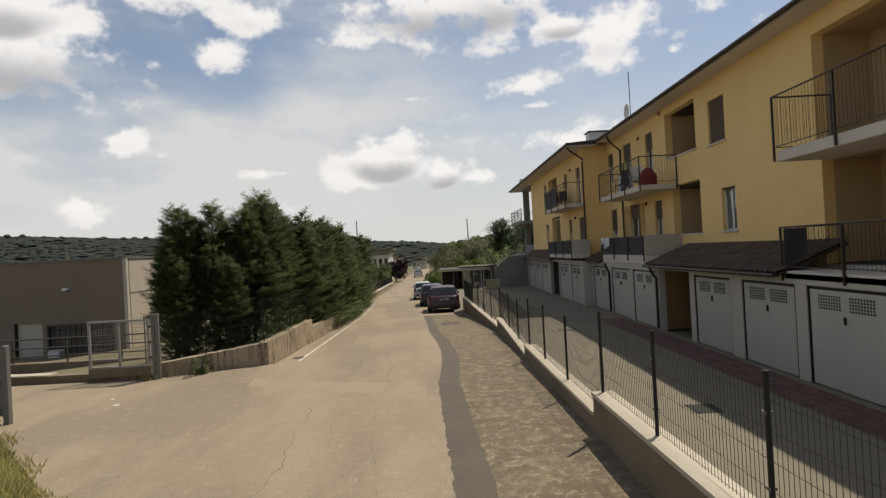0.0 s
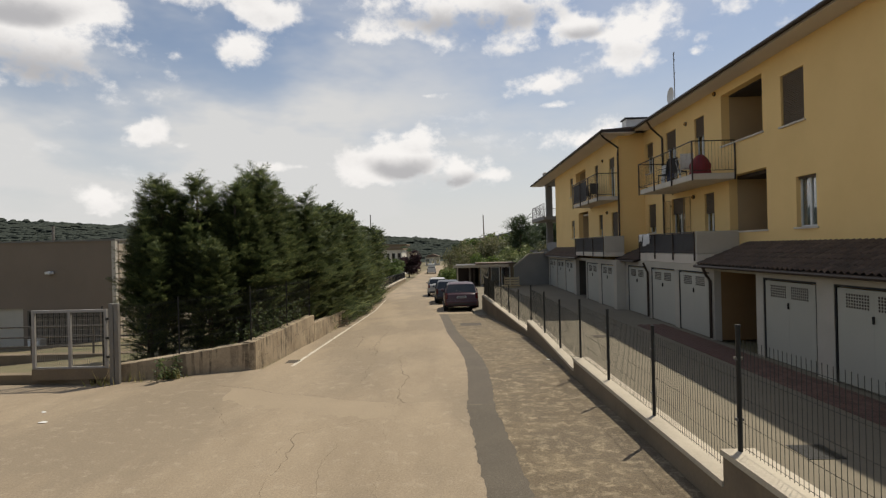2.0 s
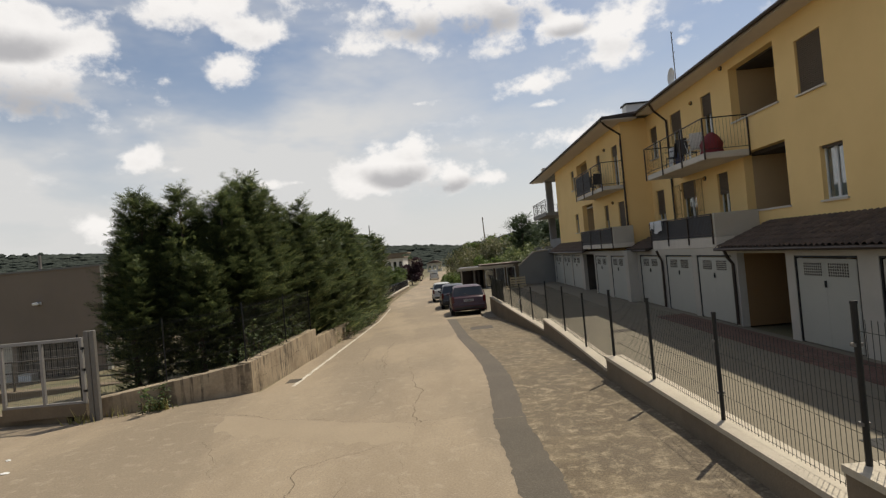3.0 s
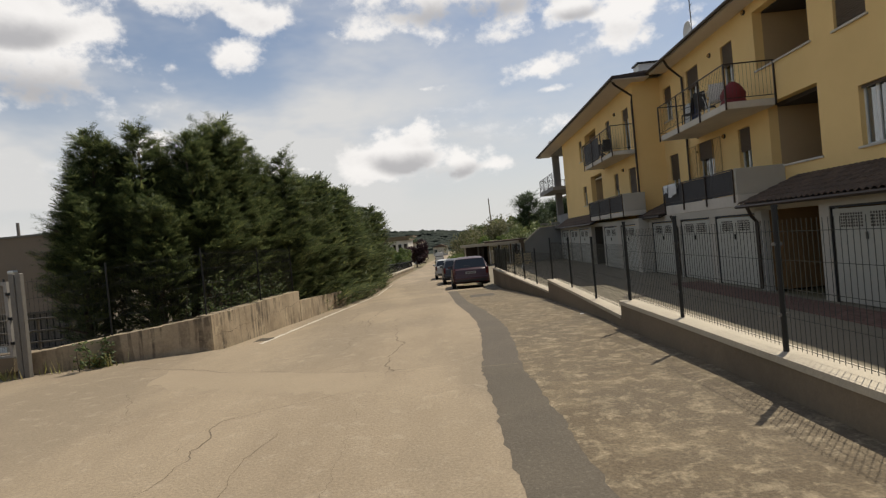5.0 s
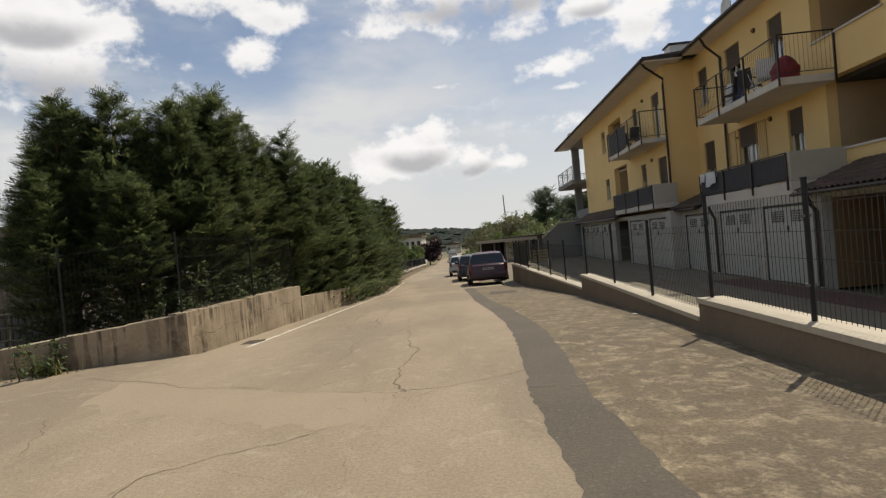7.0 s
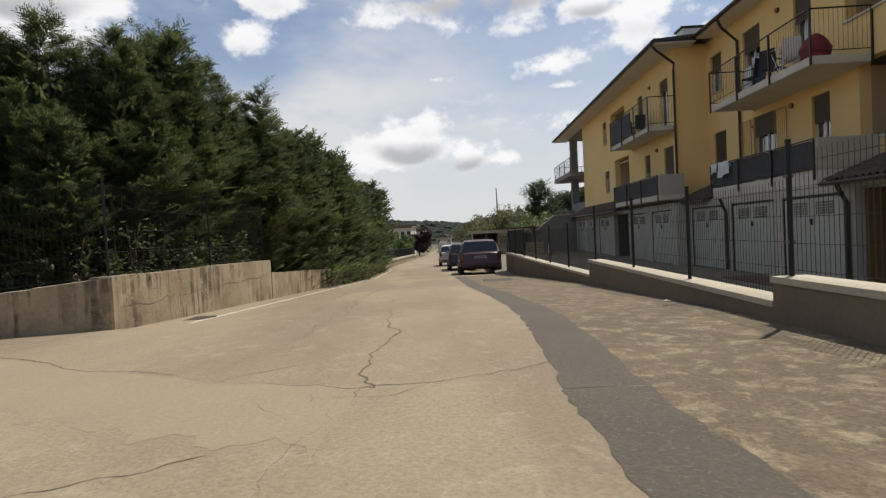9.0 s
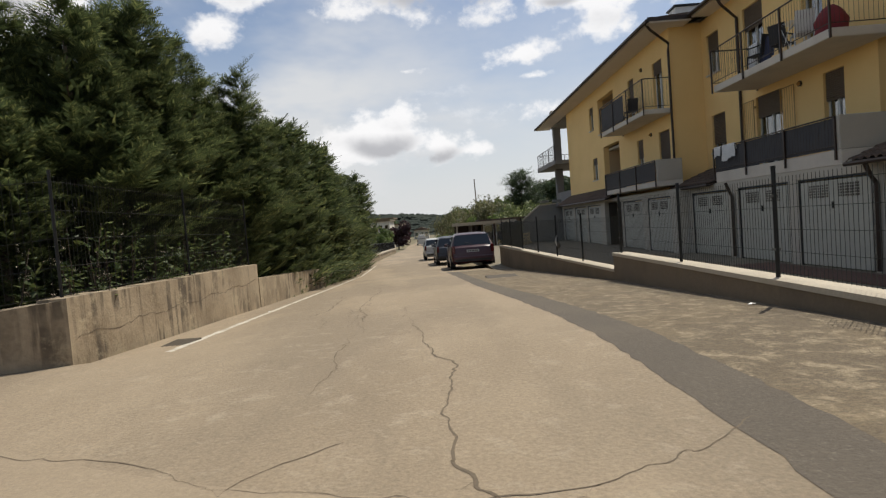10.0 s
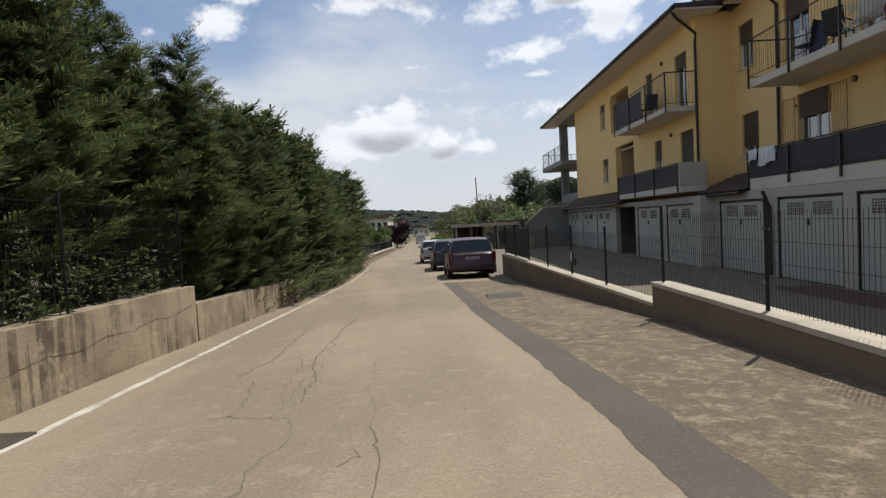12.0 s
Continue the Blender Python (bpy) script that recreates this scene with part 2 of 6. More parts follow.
M_TILE = material("roof_tile", (0.115, 0.08, 0.058), 0.85, second=(0.07, 0.052, 0.04), scale=2.5, amount=0.8, grain=30, grain_amount=0.25, bump=0.3, random_value=0.2)
M_DOOR = material("garage_sheet", (0.44, 0.425, 0.355), 0.55, second=(0.395, 0.38, 0.315), scale=0.8, grain=30, grain_amount=0.04, bump=0.03, random_value=0.05)
M_DARK = material("dark_metal", (0.018, 0.018, 0.018), 0.45, metal=0.3, grain=30, grain_amount=0.2, bump=0.05)
M_BROWN = material("brown_metal", (0.045, 0.03, 0.022), 0.45, metal=0.3, grain=30, grain_amount=0.15, bump=0.05)
M_GALV = material("galvanised", (0.17, 0.158, 0.138), 0.55, metal=0.2, second=(0.15, 0.138, 0.12), grain=20, bump=0.05)
M_PANEL = material("screen_cloth", (0.045, 0.045, 0.05), 0.7, second=(0.065, 0.062, 0.06), scale=2, grain=80, grain_amount=0.15, bump=0.1)
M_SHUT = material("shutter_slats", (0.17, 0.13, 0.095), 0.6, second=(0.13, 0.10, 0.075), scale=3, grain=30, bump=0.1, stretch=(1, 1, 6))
M_FRAME = material("window_frame", (0.70, 0.69, 0.65), 0.4, grain=30, grain_amount=0.04, bump=0.0)
# near-black colour stands in for the shade inside rooms
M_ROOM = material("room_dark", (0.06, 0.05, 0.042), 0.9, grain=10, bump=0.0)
M_CURTAIN = material("curtain", (0.62, 0.62, 0.60), 0.8, second=(0.45, 0.45, 0.44), scale=6, stretch=(1, 4, 0.4), grain=60, bump=0.1)


def pane_material(name):
    """Clear window glass: mostly see-through, with a mirror sheen."""
    m = bpy.data.materials.new(name)
    m.use_nodes = True
    nt = m.node_tree
    nt.nodes.clear()
    out, mixn, clear, gloss = [nt.nodes.new(k) for k in ("ShaderNodeOutputMaterial", "ShaderNodeMixShader", "ShaderNodeBsdfTransparent", "ShaderNodeBsdfGlossy")]
    clear.inputs[0].default_value = (0.72, 0.75, 0.76, 1)
    gloss.inputs["Roughness"].default_value = 0.03
    mixn.inputs[0].default_value = 0.22
    for a, b in ((clear.outputs[0], mixn.inputs[1]), (gloss.outputs[0], mixn.inputs[2]), (mixn.outputs[0], out.inputs[0])):
        nt.links.new(a, b)
    return m


M_SHADE = material("shade_cloth", (0.06, 0.064, 0.056), 0.85, second=(0.08, 0.082, 0.07), scale=2, grain=90, grain_amount=0.2, bump=0.1)
M_GLASS = pane_material("window_glass")
M_WIRE = material("fence_wire", (0.05, 0.052, 0.042), 0.5, metal=0.2, grain=30, grain_amount=0.1, bump=0.0)
M_PAINT = material("road_paint", (0.56, 0.52, 0.43), 0.8, second=(0.30, 0.25, 0.18), scale=4, amount=0.9, grain=40, grain_amount=0.15, bump=0.1)
M_CRACK = material("crack_dark", (0.135, 0.104, 0.07), 0.95, grain=40, grain_amount=0.2, bump=0.2)
M_IRON = material("cast_iron", (0.075, 0.06, 0.042), 0.8, metal=0.05, grain=40, grain_amount=0.25, bump=0.3)
M_OLDMETAL = material("weathered_metal", (0.105, 0.09, 0.072), 0.6, metal=0.3, second=(0.075, 0.06, 0.045), scale=3, grain=25, grain_amount=0.2, bump=0.1)
M_LOGGIA = material("loggia_plaster", (0.50, 0.355, 0.195), 0.9, second=(0.44, 0.31, 0.17), scale=0.8, grain=50, grain_amount=0.05, bump=0.1)
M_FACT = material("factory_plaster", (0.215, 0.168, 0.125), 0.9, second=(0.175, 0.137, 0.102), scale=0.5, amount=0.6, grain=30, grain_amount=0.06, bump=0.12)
M_BARK = material("bark", (0.09, 0.065, 0.045), 0.95, grain=20, grain_amount=0.35, bump=0.6, stretch=(1, 1, 0.3))
M_WINDOWDARK = material("dusty_pane", (0.13, 0.115, 0.10), 0.3, second=(0.09, 0.08, 0.07), scale=2, grain=10, grain_amount=0.1, bump=0.0)
M_CYPRESS = leaf_material("cypress_leaf", (0.05, 0.067, 0.030), (0.092, 0.122, 0.049), (0.25, 0.268, 0.098))
M_LEAF = leaf_material("broad_leaf", (0.07, 0.11, 0.028), (0.125, 0.17, 0.045), (0.22, 0.26, 0.08))
M_IVY = leaf_material("shrub_leaf", (0.05, 0.076, 0.022), (0.088, 0.122, 0.036), (0.17, 0.20, 0.065))
M_LEAF_D = leaf_material("dark_leaf", (0.045, 0.064, 0.036), (0.07, 0.096, 0.05), (0.11, 0.14, 0.07))
M_PURPLE = leaf_material("purple_leaf", (0.03, 0.016, 0.02), (0.045, 0.024, 0.028), (0.07, 0.04, 0.04))
M_OLIVE = leaf_material("olive_leaf", (0.09, 0.092, 0.042), (0.15, 0.148, 0.068), (0.28, 0.262, 0.14))
M_BRIGHT = leaf_material("bright_leaf", (0.10, 0.125, 0.045), (0.17, 0.20, 0.08), (0.33, 0.34, 0.17))
M_BLOOM = leaf_material("blossom_leaf", (0.12, 0.16, 0.06), (0.22, 0.25, 0.12), (0.68, 0.66, 0.58))
M_GRASS = leaf_material("grass_blade", (0.22, 0.24, 0.065), (0.42, 0.37, 0.14), (0.62, 0.50, 0.25))
M_WOODS = material("far_wood_leaf", (0.048, 0.056, 0.048), 1.0, second=(0.056, 0.063, 0.052), scale=0.012, amount=0.9, grain=0.35, grain_amount=0.2, bump=0.0, spec=0.0)


# ---------------------------------------------------------------- mesh helpers
class Mesh:
    """Vertices and faces collected into one mesh."""

    def __init__(self):
        self.v, self.f = [], []

    def add(self, verts, faces):
        n = len(self.v)
        self.v.extend(tuple(p) for p in verts)
        self.f.extend([tuple(i + n for i in q) for q in faces])
        return self

    def box(self, x0, x1, y0, y1, z0, z1, bevel=0.0):
        if bevel <= 0:
            v = [(x, y, z) for x in (x0, x1) for y in (y0, y1) for z in (z0, z1)]
            return self.add(v, [(0, 1, 3, 2), (4, 6, 7, 5), (0, 4, 5, 1), (2, 3, 7, 6), (0, 2, 6, 4), (1, 5, 7, 3)])
        b = min(bevel, (x1 - x0) / 3, (y1 - y0) / 3, (z1 - z0) / 3)
        bm = bmesh.new()
        bmesh.ops.create_cube(bm, size=1.0)
        for q in bm.verts:
            q.co = Vector((x0 if q.co.x < 0 else x1, y0 if q.co.y < 0 else y1, z0 if q.co.z < 0 else z1))
        bmesh.ops.bevel(bm, geom=bm.edges[:], offset=b, segments=1, affect="EDGES")
        bm.verts.index_update()
        self.add([q.co[:] for q in bm.verts], [[q.index for q in f.verts] for f in bm.faces])
        bm.free()
        return self

    def tube(self, pts, r, n=8, caps=True, r_end=None):
        """A round bar along points."""
        pts = [Vector(p) for p in pts]
        rings = []
        for i, p in enumerate(pts):
            d = (pts[min(i + 1, len(pts) - 1)] - pts[max(i - 1, 0)]).normalized()
            a = d.orthogonal().normalized() if abs(d.z) > 0.99 else d.cross(Vector((0, 0, 1))).normalized()
            b = d.cross(a)
            rr = r if r_end is None else r + (r_end - r) * i / (len(pts) - 1)
            rings.append([p + (a * math.cos(2 * math.pi * k / n) + b * math.sin(2 * math.pi * k / n)) * rr for k in range(n)])
        base = [q for ring in rings for q in ring]
        faces = [(i * n + k, i * n + (k + 1) % n, (i + 1) * n + (k + 1) % n, (i + 1) * n + k) for i in range(len(pts) - 1) for k in range(n)]
        if caps:
            faces += [tuple(range(n - 1, -1, -1)), tuple(range((len(pts) - 1) * n, len(pts) * n))]
        return self.add(base, faces)

    def prism(self, outline, axis, a, b):
        """An outline of (u, v) extruded from a to b along axis x, y or z."""
        n = len(outline)
        def at(u, v, w):
            return {"x": (w, u, v), "y": (u, w, v), "z": (u, v, w)}[axis]
        v = [at(u, q, a) for u, q in outline] + [at(u, q, b) for u, q in outline]
        return self.add(v, [tuple(range(n - 1, -1, -1)), tuple(range(n, 2 * n))] + [(i, (i + 1) % n, n + (i + 1) % n, n + i) for i in range(n)])

    def data(self, name, mat, smooth=False):
        me = bpy.data.meshes.new(name)
        me.from_pydata(self.v, [], self.f)
        me.materials.append(mat)
        bm = bmesh.new()
        bm.from_mesh(me)
        if len(bm.faces) < 30000:
            bmesh.ops.recalc_face_normals(bm, faces=bm.faces[:])
        bm.to_mesh(me)
        bm.free()
        if smooth:
            me.shade_smooth()
        me.update()
        return me


def part(name, mesh, mat, parent=None, label="", smooth=False):
    ob = new(name, mesh if isinstance(mesh, bpy.types.Mesh) else mesh.data(name, mat, smooth))
    if parent is not None:
        ob.parent = parent
        ob.matrix_parent_inverse = Matrix.Translation(-parent.location) if not parent.parent else Matrix.Identity(4)
    if label:
        tagged(ob, label)
    return ob


def thing(name, label, category, group="", kind="", at=(0, 0, 0)):
    ob = new(name)
    ob.location = at
    ob.empty_display_size = 0.2
    return tagged(ob, label, category, group, kind)


def piece(name, mesh, mat, label="", category="", group="", kind="", smooth=False):
    ob = part(name, mesh, mat, None, "", smooth)
    return tagged(ob, label, category, group, kind)


def holed_wall(x0, x1, y0, y1, z0, z1, holes, axis="x"):
    """A wall between x0 and x1 whose openings (y0, y1, z0, z1) go right through; axis 'y' turns the roles of x and y."""
    ys = sorted({y0, y1, *[v for h in holes for v in h[:2] if y0 < v < y1]})
    zs = sorted({z0, z1, *[v for h in holes for v in h[2:] if z0 < v < z1]})
    ny, nz = len(ys) - 1, len(zs) - 1
    solid = [[not any(h[0] <= (ys[i] + ys[i + 1]) / 2 <= h[1] and h[2] <= (zs[j] + zs[j + 1]) / 2 <= h[3] for h in holes) for j in range(nz)] for i in range(ny)]
    m = Mesh()
    def P(x, y, z):
        return (x, y, z) if axis == "x" else (y, x, z)
    def is_solid(i, j):
        return 0 <= i < ny and 0 <= j < nz and solid[i][j]
    for i in range(ny):
        for j in range(nz):
            if not solid[i][j]:
                continue
            a, b, c, d = ys[i], ys[i + 1], zs[j], zs[j + 1]
            for x in (x0, x1):
                m.add([P(x, a, c), P(x, b, c), P(x, b, d), P(x, a, d)], [(0, 1, 2, 3)])
            for di, dj, q in ((-1, 0, [(a, c), (a, d)]), (1, 0, [(b, c), (b, d)]), (0, -1, [(a, c), (b, c)]), (0, 1, [(a, d), (b, d)])):
                if not is_solid(i + di, j + dj):
                    (u0, w0), (u1, w1) = q
                    m.add([P(x0, u0, w0), P(x0, u1, w1), P(x1, u1, w1), P(x1, u0, w0)], [(0, 1, 2, 3)])
    bm = bmesh.new()
    vs = [bm.verts.new(p) for p in m.v]
    for f in m.f:
        bm.faces.new([vs[k] for k in f])
    bmesh.ops.remove_doubles(bm, verts=bm.verts[:], dist=1e-5)
    bm.verts.index_update()
    out = Mesh()
    out.v = [tuple(v.co) for v in bm.verts]
    out.f = [tuple(v.index for v in f.verts) for f in bm.faces]
    bm.free()
    return out


# ---------------------------------------------------------------- ground and road
GY = [-400, -50, 10, 14, 35, 100, 160, 420]
GZ = [0.15, 0.12, 0.0, -0.1, -1.22, -2.8, -3.3, -3.6]
YARD = -0.95


def ground_z(y):
    return float(np.interp(y, GY, GZ))


def road_shift(y):
    """How far the street has drifted to the left at y."""
    return float(np.interp(y, [15, 45, 76, 128, 160, 190, 420], [0.0, -1.56, -2.45, -3.3, -2.7, -1.0, 10.0]))


def wall_x(y):
    return float(np.interp(y, [-50, 0, 9.5, 13, 17, 20, 32, 60], [2.8, 2.0, 1.8, 1.74, 1.8, 1.82, 1.2, -0.3]))


def sheet(xs, ys, zf, mat, name):
    m = Mesh()
    nx = len(xs(ys[0]))
    for y in ys:
        m.v.extend((x, y, zf(x, y)) for x in xs(y))
    m.f = [(j * nx + i, j * nx + i + 1, (j + 1) * nx + i + 1, (j + 1) * nx + i) for j in range(len(ys) - 1) for i in range(nx - 1)]
    return m


def ground_height(x, y):
    z = ground_z(y) - 0.03
    if x > wall_x(y) + 0.15 and -3 < y < 56:
        return YARD - 0.06
    if x < -9:
        z -= 0.6 * min(1.0, (-9 - x) / 8) if y > 13 else 0
    if x > 16 or y > 60:
        z += max(0.0, min(60.0, (x - 4 + road_shift(y) * 0.2))) * 0.10 * (1 if x > 0 else 0)
    return z


near_y = sorted({*np.arange(-40, 64, 2.0), -3.001, -2.9, 55.999, 56.1, 70, 85, 100, 130, 160, 220, 300, 420, -60, -120, -400, 700, 1500, 3000})
ground = piece("ground", sheet(lambda y: [-3000, -600, -200, -60, -30, -17, -9, -6, -3, 0, wall_x(min(y, 56)) + 0.1, wall_x(min(y, 56)) + 0.16, 6, 10, 16, 24, 60, 200, 600, 3000], near_y, ground_height, M_GROUND, "ground"), M_GROUND,
               "dry grassy ground sloping down along the street", "ground", kind="structure")

ROAD_Y = [-60, -20, -5, 0, 4, 6, 7, 8, 9, 10, 10.999, 11.001, 12, 13, 13.399, 13.401, 14.0, 14.6, 15.75, 17, 20, 24, 28, 32, 35, 40, 50, 60, 70, 80, 90, 100, 120, 140, 160, 175, 190]


def left_edge(y):
    if y < 13.4:
        return -12.0 if y > 11.0 else -4.2 - max(0.0, y - 6.4)
    if y < 14.6:
        return -6.95 + (y - 13.4) * 2.08
    return -4.33 + road_shift(y)


def right_edge(y):
    if y > 60:
        return -0.2 + road_shift(y) - min(0.5, (y - 60) * 0.01)
    return 0.25 + road_shift(y) * (1.0 if y > 20 else 0.6)


road = piece("road", sheet(lambda y: list(np.linspace(left_edge(y), wall_x(y) if y < 34 else right_edge(y) + 0.6, 12)), ROAD_Y, lambda x, y: ground_z(y), M_ASPHALT, "road"), M_ASPHALT,
             "worn tan asphalt lane running gently downhill", "road", kind="structure")


def rough_strip(left, right, y0, y1, step, jitter, lift, seed):
    """A strip with ragged edges; left and right give x for y."""
    rnd = random.Random(seed)
    m = Mesh()
    ys = list(np.arange(y0, y1, step)) + [y1]
    n = 7
    for y in ys:
        a, b = left(y) + rnd.uniform(-jitter, jitter), right(y) + rnd.uniform(-jitter, jitter)
        m.v += [(a + (b - a) * k / (n - 1), y, ground_z(y) + lift) for k in range(n)]
    m.f = [(j * n + i, j * n + i + 1, (j + 1) * n + i + 1, (j + 1) * n + i) for j in range(len(ys) - 1) for i in range(n - 1)]
    return m


piece("verge", rough_strip(lambda y: float(np.interp(y, [2, 6, 9, 11.4, 14, 18, 21.5, 31], [0.36, 0.28, 0.1, 0.02, 0.2, 0.05, -0.3, -0.75])), lambda y: wall_x(y) + 0.02, -6, 31, 0.22, 0.035, 0.0012, 5), M_APRON,
      "rough pale concrete strip between lane and fence wall", "pavement", kind="structure")
PATCH_Y = [2, 6.2, 9, 10.3, 11.1, 11.6, 12.2, 14, 15.5, 18, 21.3, 25, 31]
PATCH_L = [0.06, -0.03, -0.14, -0.18, -0.2, -0.18, -0.15, -0.12, -0.14, -0.3, -0.57, -0.74, -1.06]
PATCH_R = [0.5, 0.4, 0.29, 0.23, 0.2, 0.21, 0.25, 0.28, 0.25, 0.1, -0.2, -0.38, -0.62]
piece("asphalt_patch", rough_strip(lambda y: float(np.interp(y, PATCH_Y, PATCH_L)), lambda y: float(np.interp(y, PATCH_Y, PATCH_R)), 11.31, 31, 0.11, 0.016, 0.0019, 8), M_PATCH,
      "long dark strip of patched asphalt along the lane", "asphalt patch", kind="structure")
piece("asphalt_patch", rough_strip(lambda y: float(np.interp(y, PATCH_Y, PATCH_L)), lambda y: float(np.interp(y, PATCH_Y, PATCH_R)), 2, 11.3, 0.09, 0.02, 0.0019, 9), M_PATCH_2,
      "older grey-green strip of patched asphalt along the lane", "asphalt patch", kind="structure")


# ---------------------------------------------------------------- yard, retaining wall and fence
yard = piece("yard", Mesh().box(wall_x(6.5) - 1.2, 8.3, -3, 56, YARD - 0.1, YARD), M_YARD, "sunken paved yard in front of the garages", "pavement", kind="structure")


def fence_wall():
    """The low wall between street and yard, stepped down the slope, with its coping."""
    wall = thing("fence_wall", "low stepped concrete wall with pale coping", "wall", kind="structure")
    steps = [(-2.0, 7.8, 0.54), (7.8, 13.05, 0.28), (13.05, 16.6, 0.09), (16.6, 19.7, 0.09), (19.7, 32.4, -0.2)]
    for y0, y1, top in steps:
        m = Mesh()
        for a, b in ((y0, y1),):
            for d0, d1, z0, z1 in ((0.0, 0.24, YARD - 0.1, top - 0.05),):
                m.add([(wall_x(y) + d, y, z) for y in (a, b) for d in (d0, d1) for z in (z0, z1)], [(0, 1, 3, 2), (4, 6, 7, 5), (0, 4, 5, 1), (2, 3, 7, 6), (0, 2, 6, 4), (1, 5, 7, 3)])
        part("wall_section", m, M_CONC, wall)
        c = Mesh()
        a, b = y0 - 0.005, y1 + 0.012
        c.add([(wall_x(y) + d, y, z) for y in (a, b) for d in (-0.015, 0.265) for z in (top - 0.05, top)], [(0, 1, 3, 2), (4, 6, 7, 5), (0, 4, 5, 1), (2, 3, 7, 6), (0, 2, 6, 4), (1, 5, 7, 3)])
        part("coping", c, M_COPE, wall, "pale concrete coping")
    return steps


WALL_STEPS = fence_wall()


def wall_top(y):
    for y0, y1, top in WALL_STEPS:
        if y0 <= y < y1:
            return top
    return WALL_STEPS[-1][2]


def mesh_panel(y0, y1, top, base):
    """A welded wire panel between two posts."""
    m = Mesh()
    def X(y):
        return wall_x(y) + 0.12
    r = 0.0026
    n = max(2, int((y1 - y0) / 0.05))
    for k in range(n + 1):
        y = y0 + (y1 - y0) * k / n
        m.tube([(X(y), y, base), (X(y), y, top)], r, 3, False)
    for z in np.arange(base + 0.02, top, 0.2):
        m.tube([(X(y0), y0, z), (X(y1), y1, z)], r, 3, False)
    return m


def street_fence():
    fence = thing("yard_fence", "dark green welded mesh fence on the low wall", "fence")
    ys = [2.4, 4.2, 6.05, 7.75, 9.6, 11.35, 13.0, 15.0, 17.15, 19.6, 21.9, 24.0, 26.1, 28.3, 30.4, 32.3]
    for a in ys:
        top = wall_top(a + 0.02)
        post = part("post", Mesh().tube([(wall_x(a) + 0.12, a, top - 0.02), (wall_x(a) + 0.12, a, top + 1.02)], 0.02, 10), M_DARK, fence)
        part("cap", Mesh().tube([(wall_x(a) + 0.12, a, top + 1.02), (wall_x(a) + 0.12, a, top + 1.04)], 0.023, 10), M_DARK, post)
        for h in (0.25, 0.75):
            part("clamp", Mesh().box(wall_x(a) + 0.092, wall_x(a) + 0.15, a - 0.012, a + 0.03, top + h, top + h + 0.022), M_GALV, post)
    for a, b in zip(ys, ys[1:]):
        top = wall_top((a + b) / 2)
        part("mesh_panel", mesh_panel(a + 0.03, b - 0.03, top + 0.93, top + 0.03), M_WIRE, fence)
        if a > 28:
            cloth_m, n = Mesh(), 12
            for k in range(n + 1):
                y = a + 0.03 + (b - a - 0.06) * k / n
                x = wall_x(y) + 0.135 + 0.008 * math.sin(k * 1.7 + a)
                cloth_m.v += [(x, y, top + 0.05), (x + 0.004, y, top + 0.95 - 0.02 * math.sin(k * 0.9)), (x + 0.008, y, top + 0.05), (x + 0.012, y, top + 0.95 - 0.02 * math.sin(k * 0.9))]
            cloth_m.f = [q for k in range(n) for q in ((4 * k, 4 * k + 4, 4 * k + 5, 4 * k + 1), (4 * k + 2, 4 * k + 3, 4 * k + 7, 4 * k + 6), (4 * k + 1, 4 * k + 5, 4 * k + 7, 4 * k + 3))]
            part("shade_cloth", cloth_m, M_SHADE, fence, "dark green shade cloth")
    return fence


street_fence()

# ---------------------------------------------------------------- apartment building
XA, XB = 9.7, 8.4          # street faces of the two blocks
YJ = 32.1                  # where the blocks meet
YE = 49.6                  # end of the second block's closed wall
GA, GB = 8.2, 7.75         # garage fronts
building = thing("apartment_building", "ochre three-storey apartment building with balconies over white garages", "building")

PASS_A, PASS_B = (19.0, 21.5), (37.0, 39.7)      # entrance passages
ZT = 1.26

# openings as y0, y1, z0, z1
LOGGIAS_A = [(21.15, 23.85, 5.78, 7.65), (21.0, 23.4, 2.62, 4.62), (9.4, 14.65, 4.45, 7.45), (9.4, 14.5, 1.6, 4.25)]
WINDOWS_A = [(19.05, 20.15, 5.7, 7.22), (18.6, 19.5, 2.64, 4.1), (30.8, 31.7, 5.8, 7.3), (30.6, 31.6, 2.8, 4.22)]
DOORS_A = [(25.25, 26.1, 4.7, 7.3), (28.0, 29.15, 4.7, 7.35), (24.55, 25.35, 1.9, 4.18), (27.2, 28.6, 1.9, 4.25)]
LOGGIAS_B = [(39.2, 42.0, 5.25, 7.2), (38.7, 41.4, 2.0, 4.46)]
WINDOWS_B = [(43.0, 43.85, 5.75, 7.1), (42.7, 43.65, 2.77, 4.05)]
DOORS_B = [(32.9, 33.9, 4.78, 6.95), (36.2, 36.95, 4.78, 7.0), (32.5, 33.6, 1.9, 4.0), (35.4, 36.15, 1.9, 4.02)]

part("wall", holed_wall(XA, XA + 0.3, 6.5, YJ, -0.9, 8.0, LOGGIAS_A + WINDOWS_A + DOORS_A + [(PASS_A[0] - 0.12, PASS_A[1] + 0.12, -0.9, ZT + 0.19)]), M_YELLOW, building, "ochre plaster wall")
part("wall", holed_wall(XB, XB + 0.3, YJ, YE, -0.9, 8.0, LOGGIAS_B + WINDOWS_B + DOORS_B + [(PASS_B[0] - 0.12, PASS_B[1] + 0.12, -0.9, ZT + 0.19)]), M_YELLOW, building, "ochre plaster wall")
part("wall", Mesh().box(XB + 0.3, XA + 0.3, YJ, YJ + 0.3, -0.9, 8.0), M_YELLOW, building, "ochre plaster return wall")
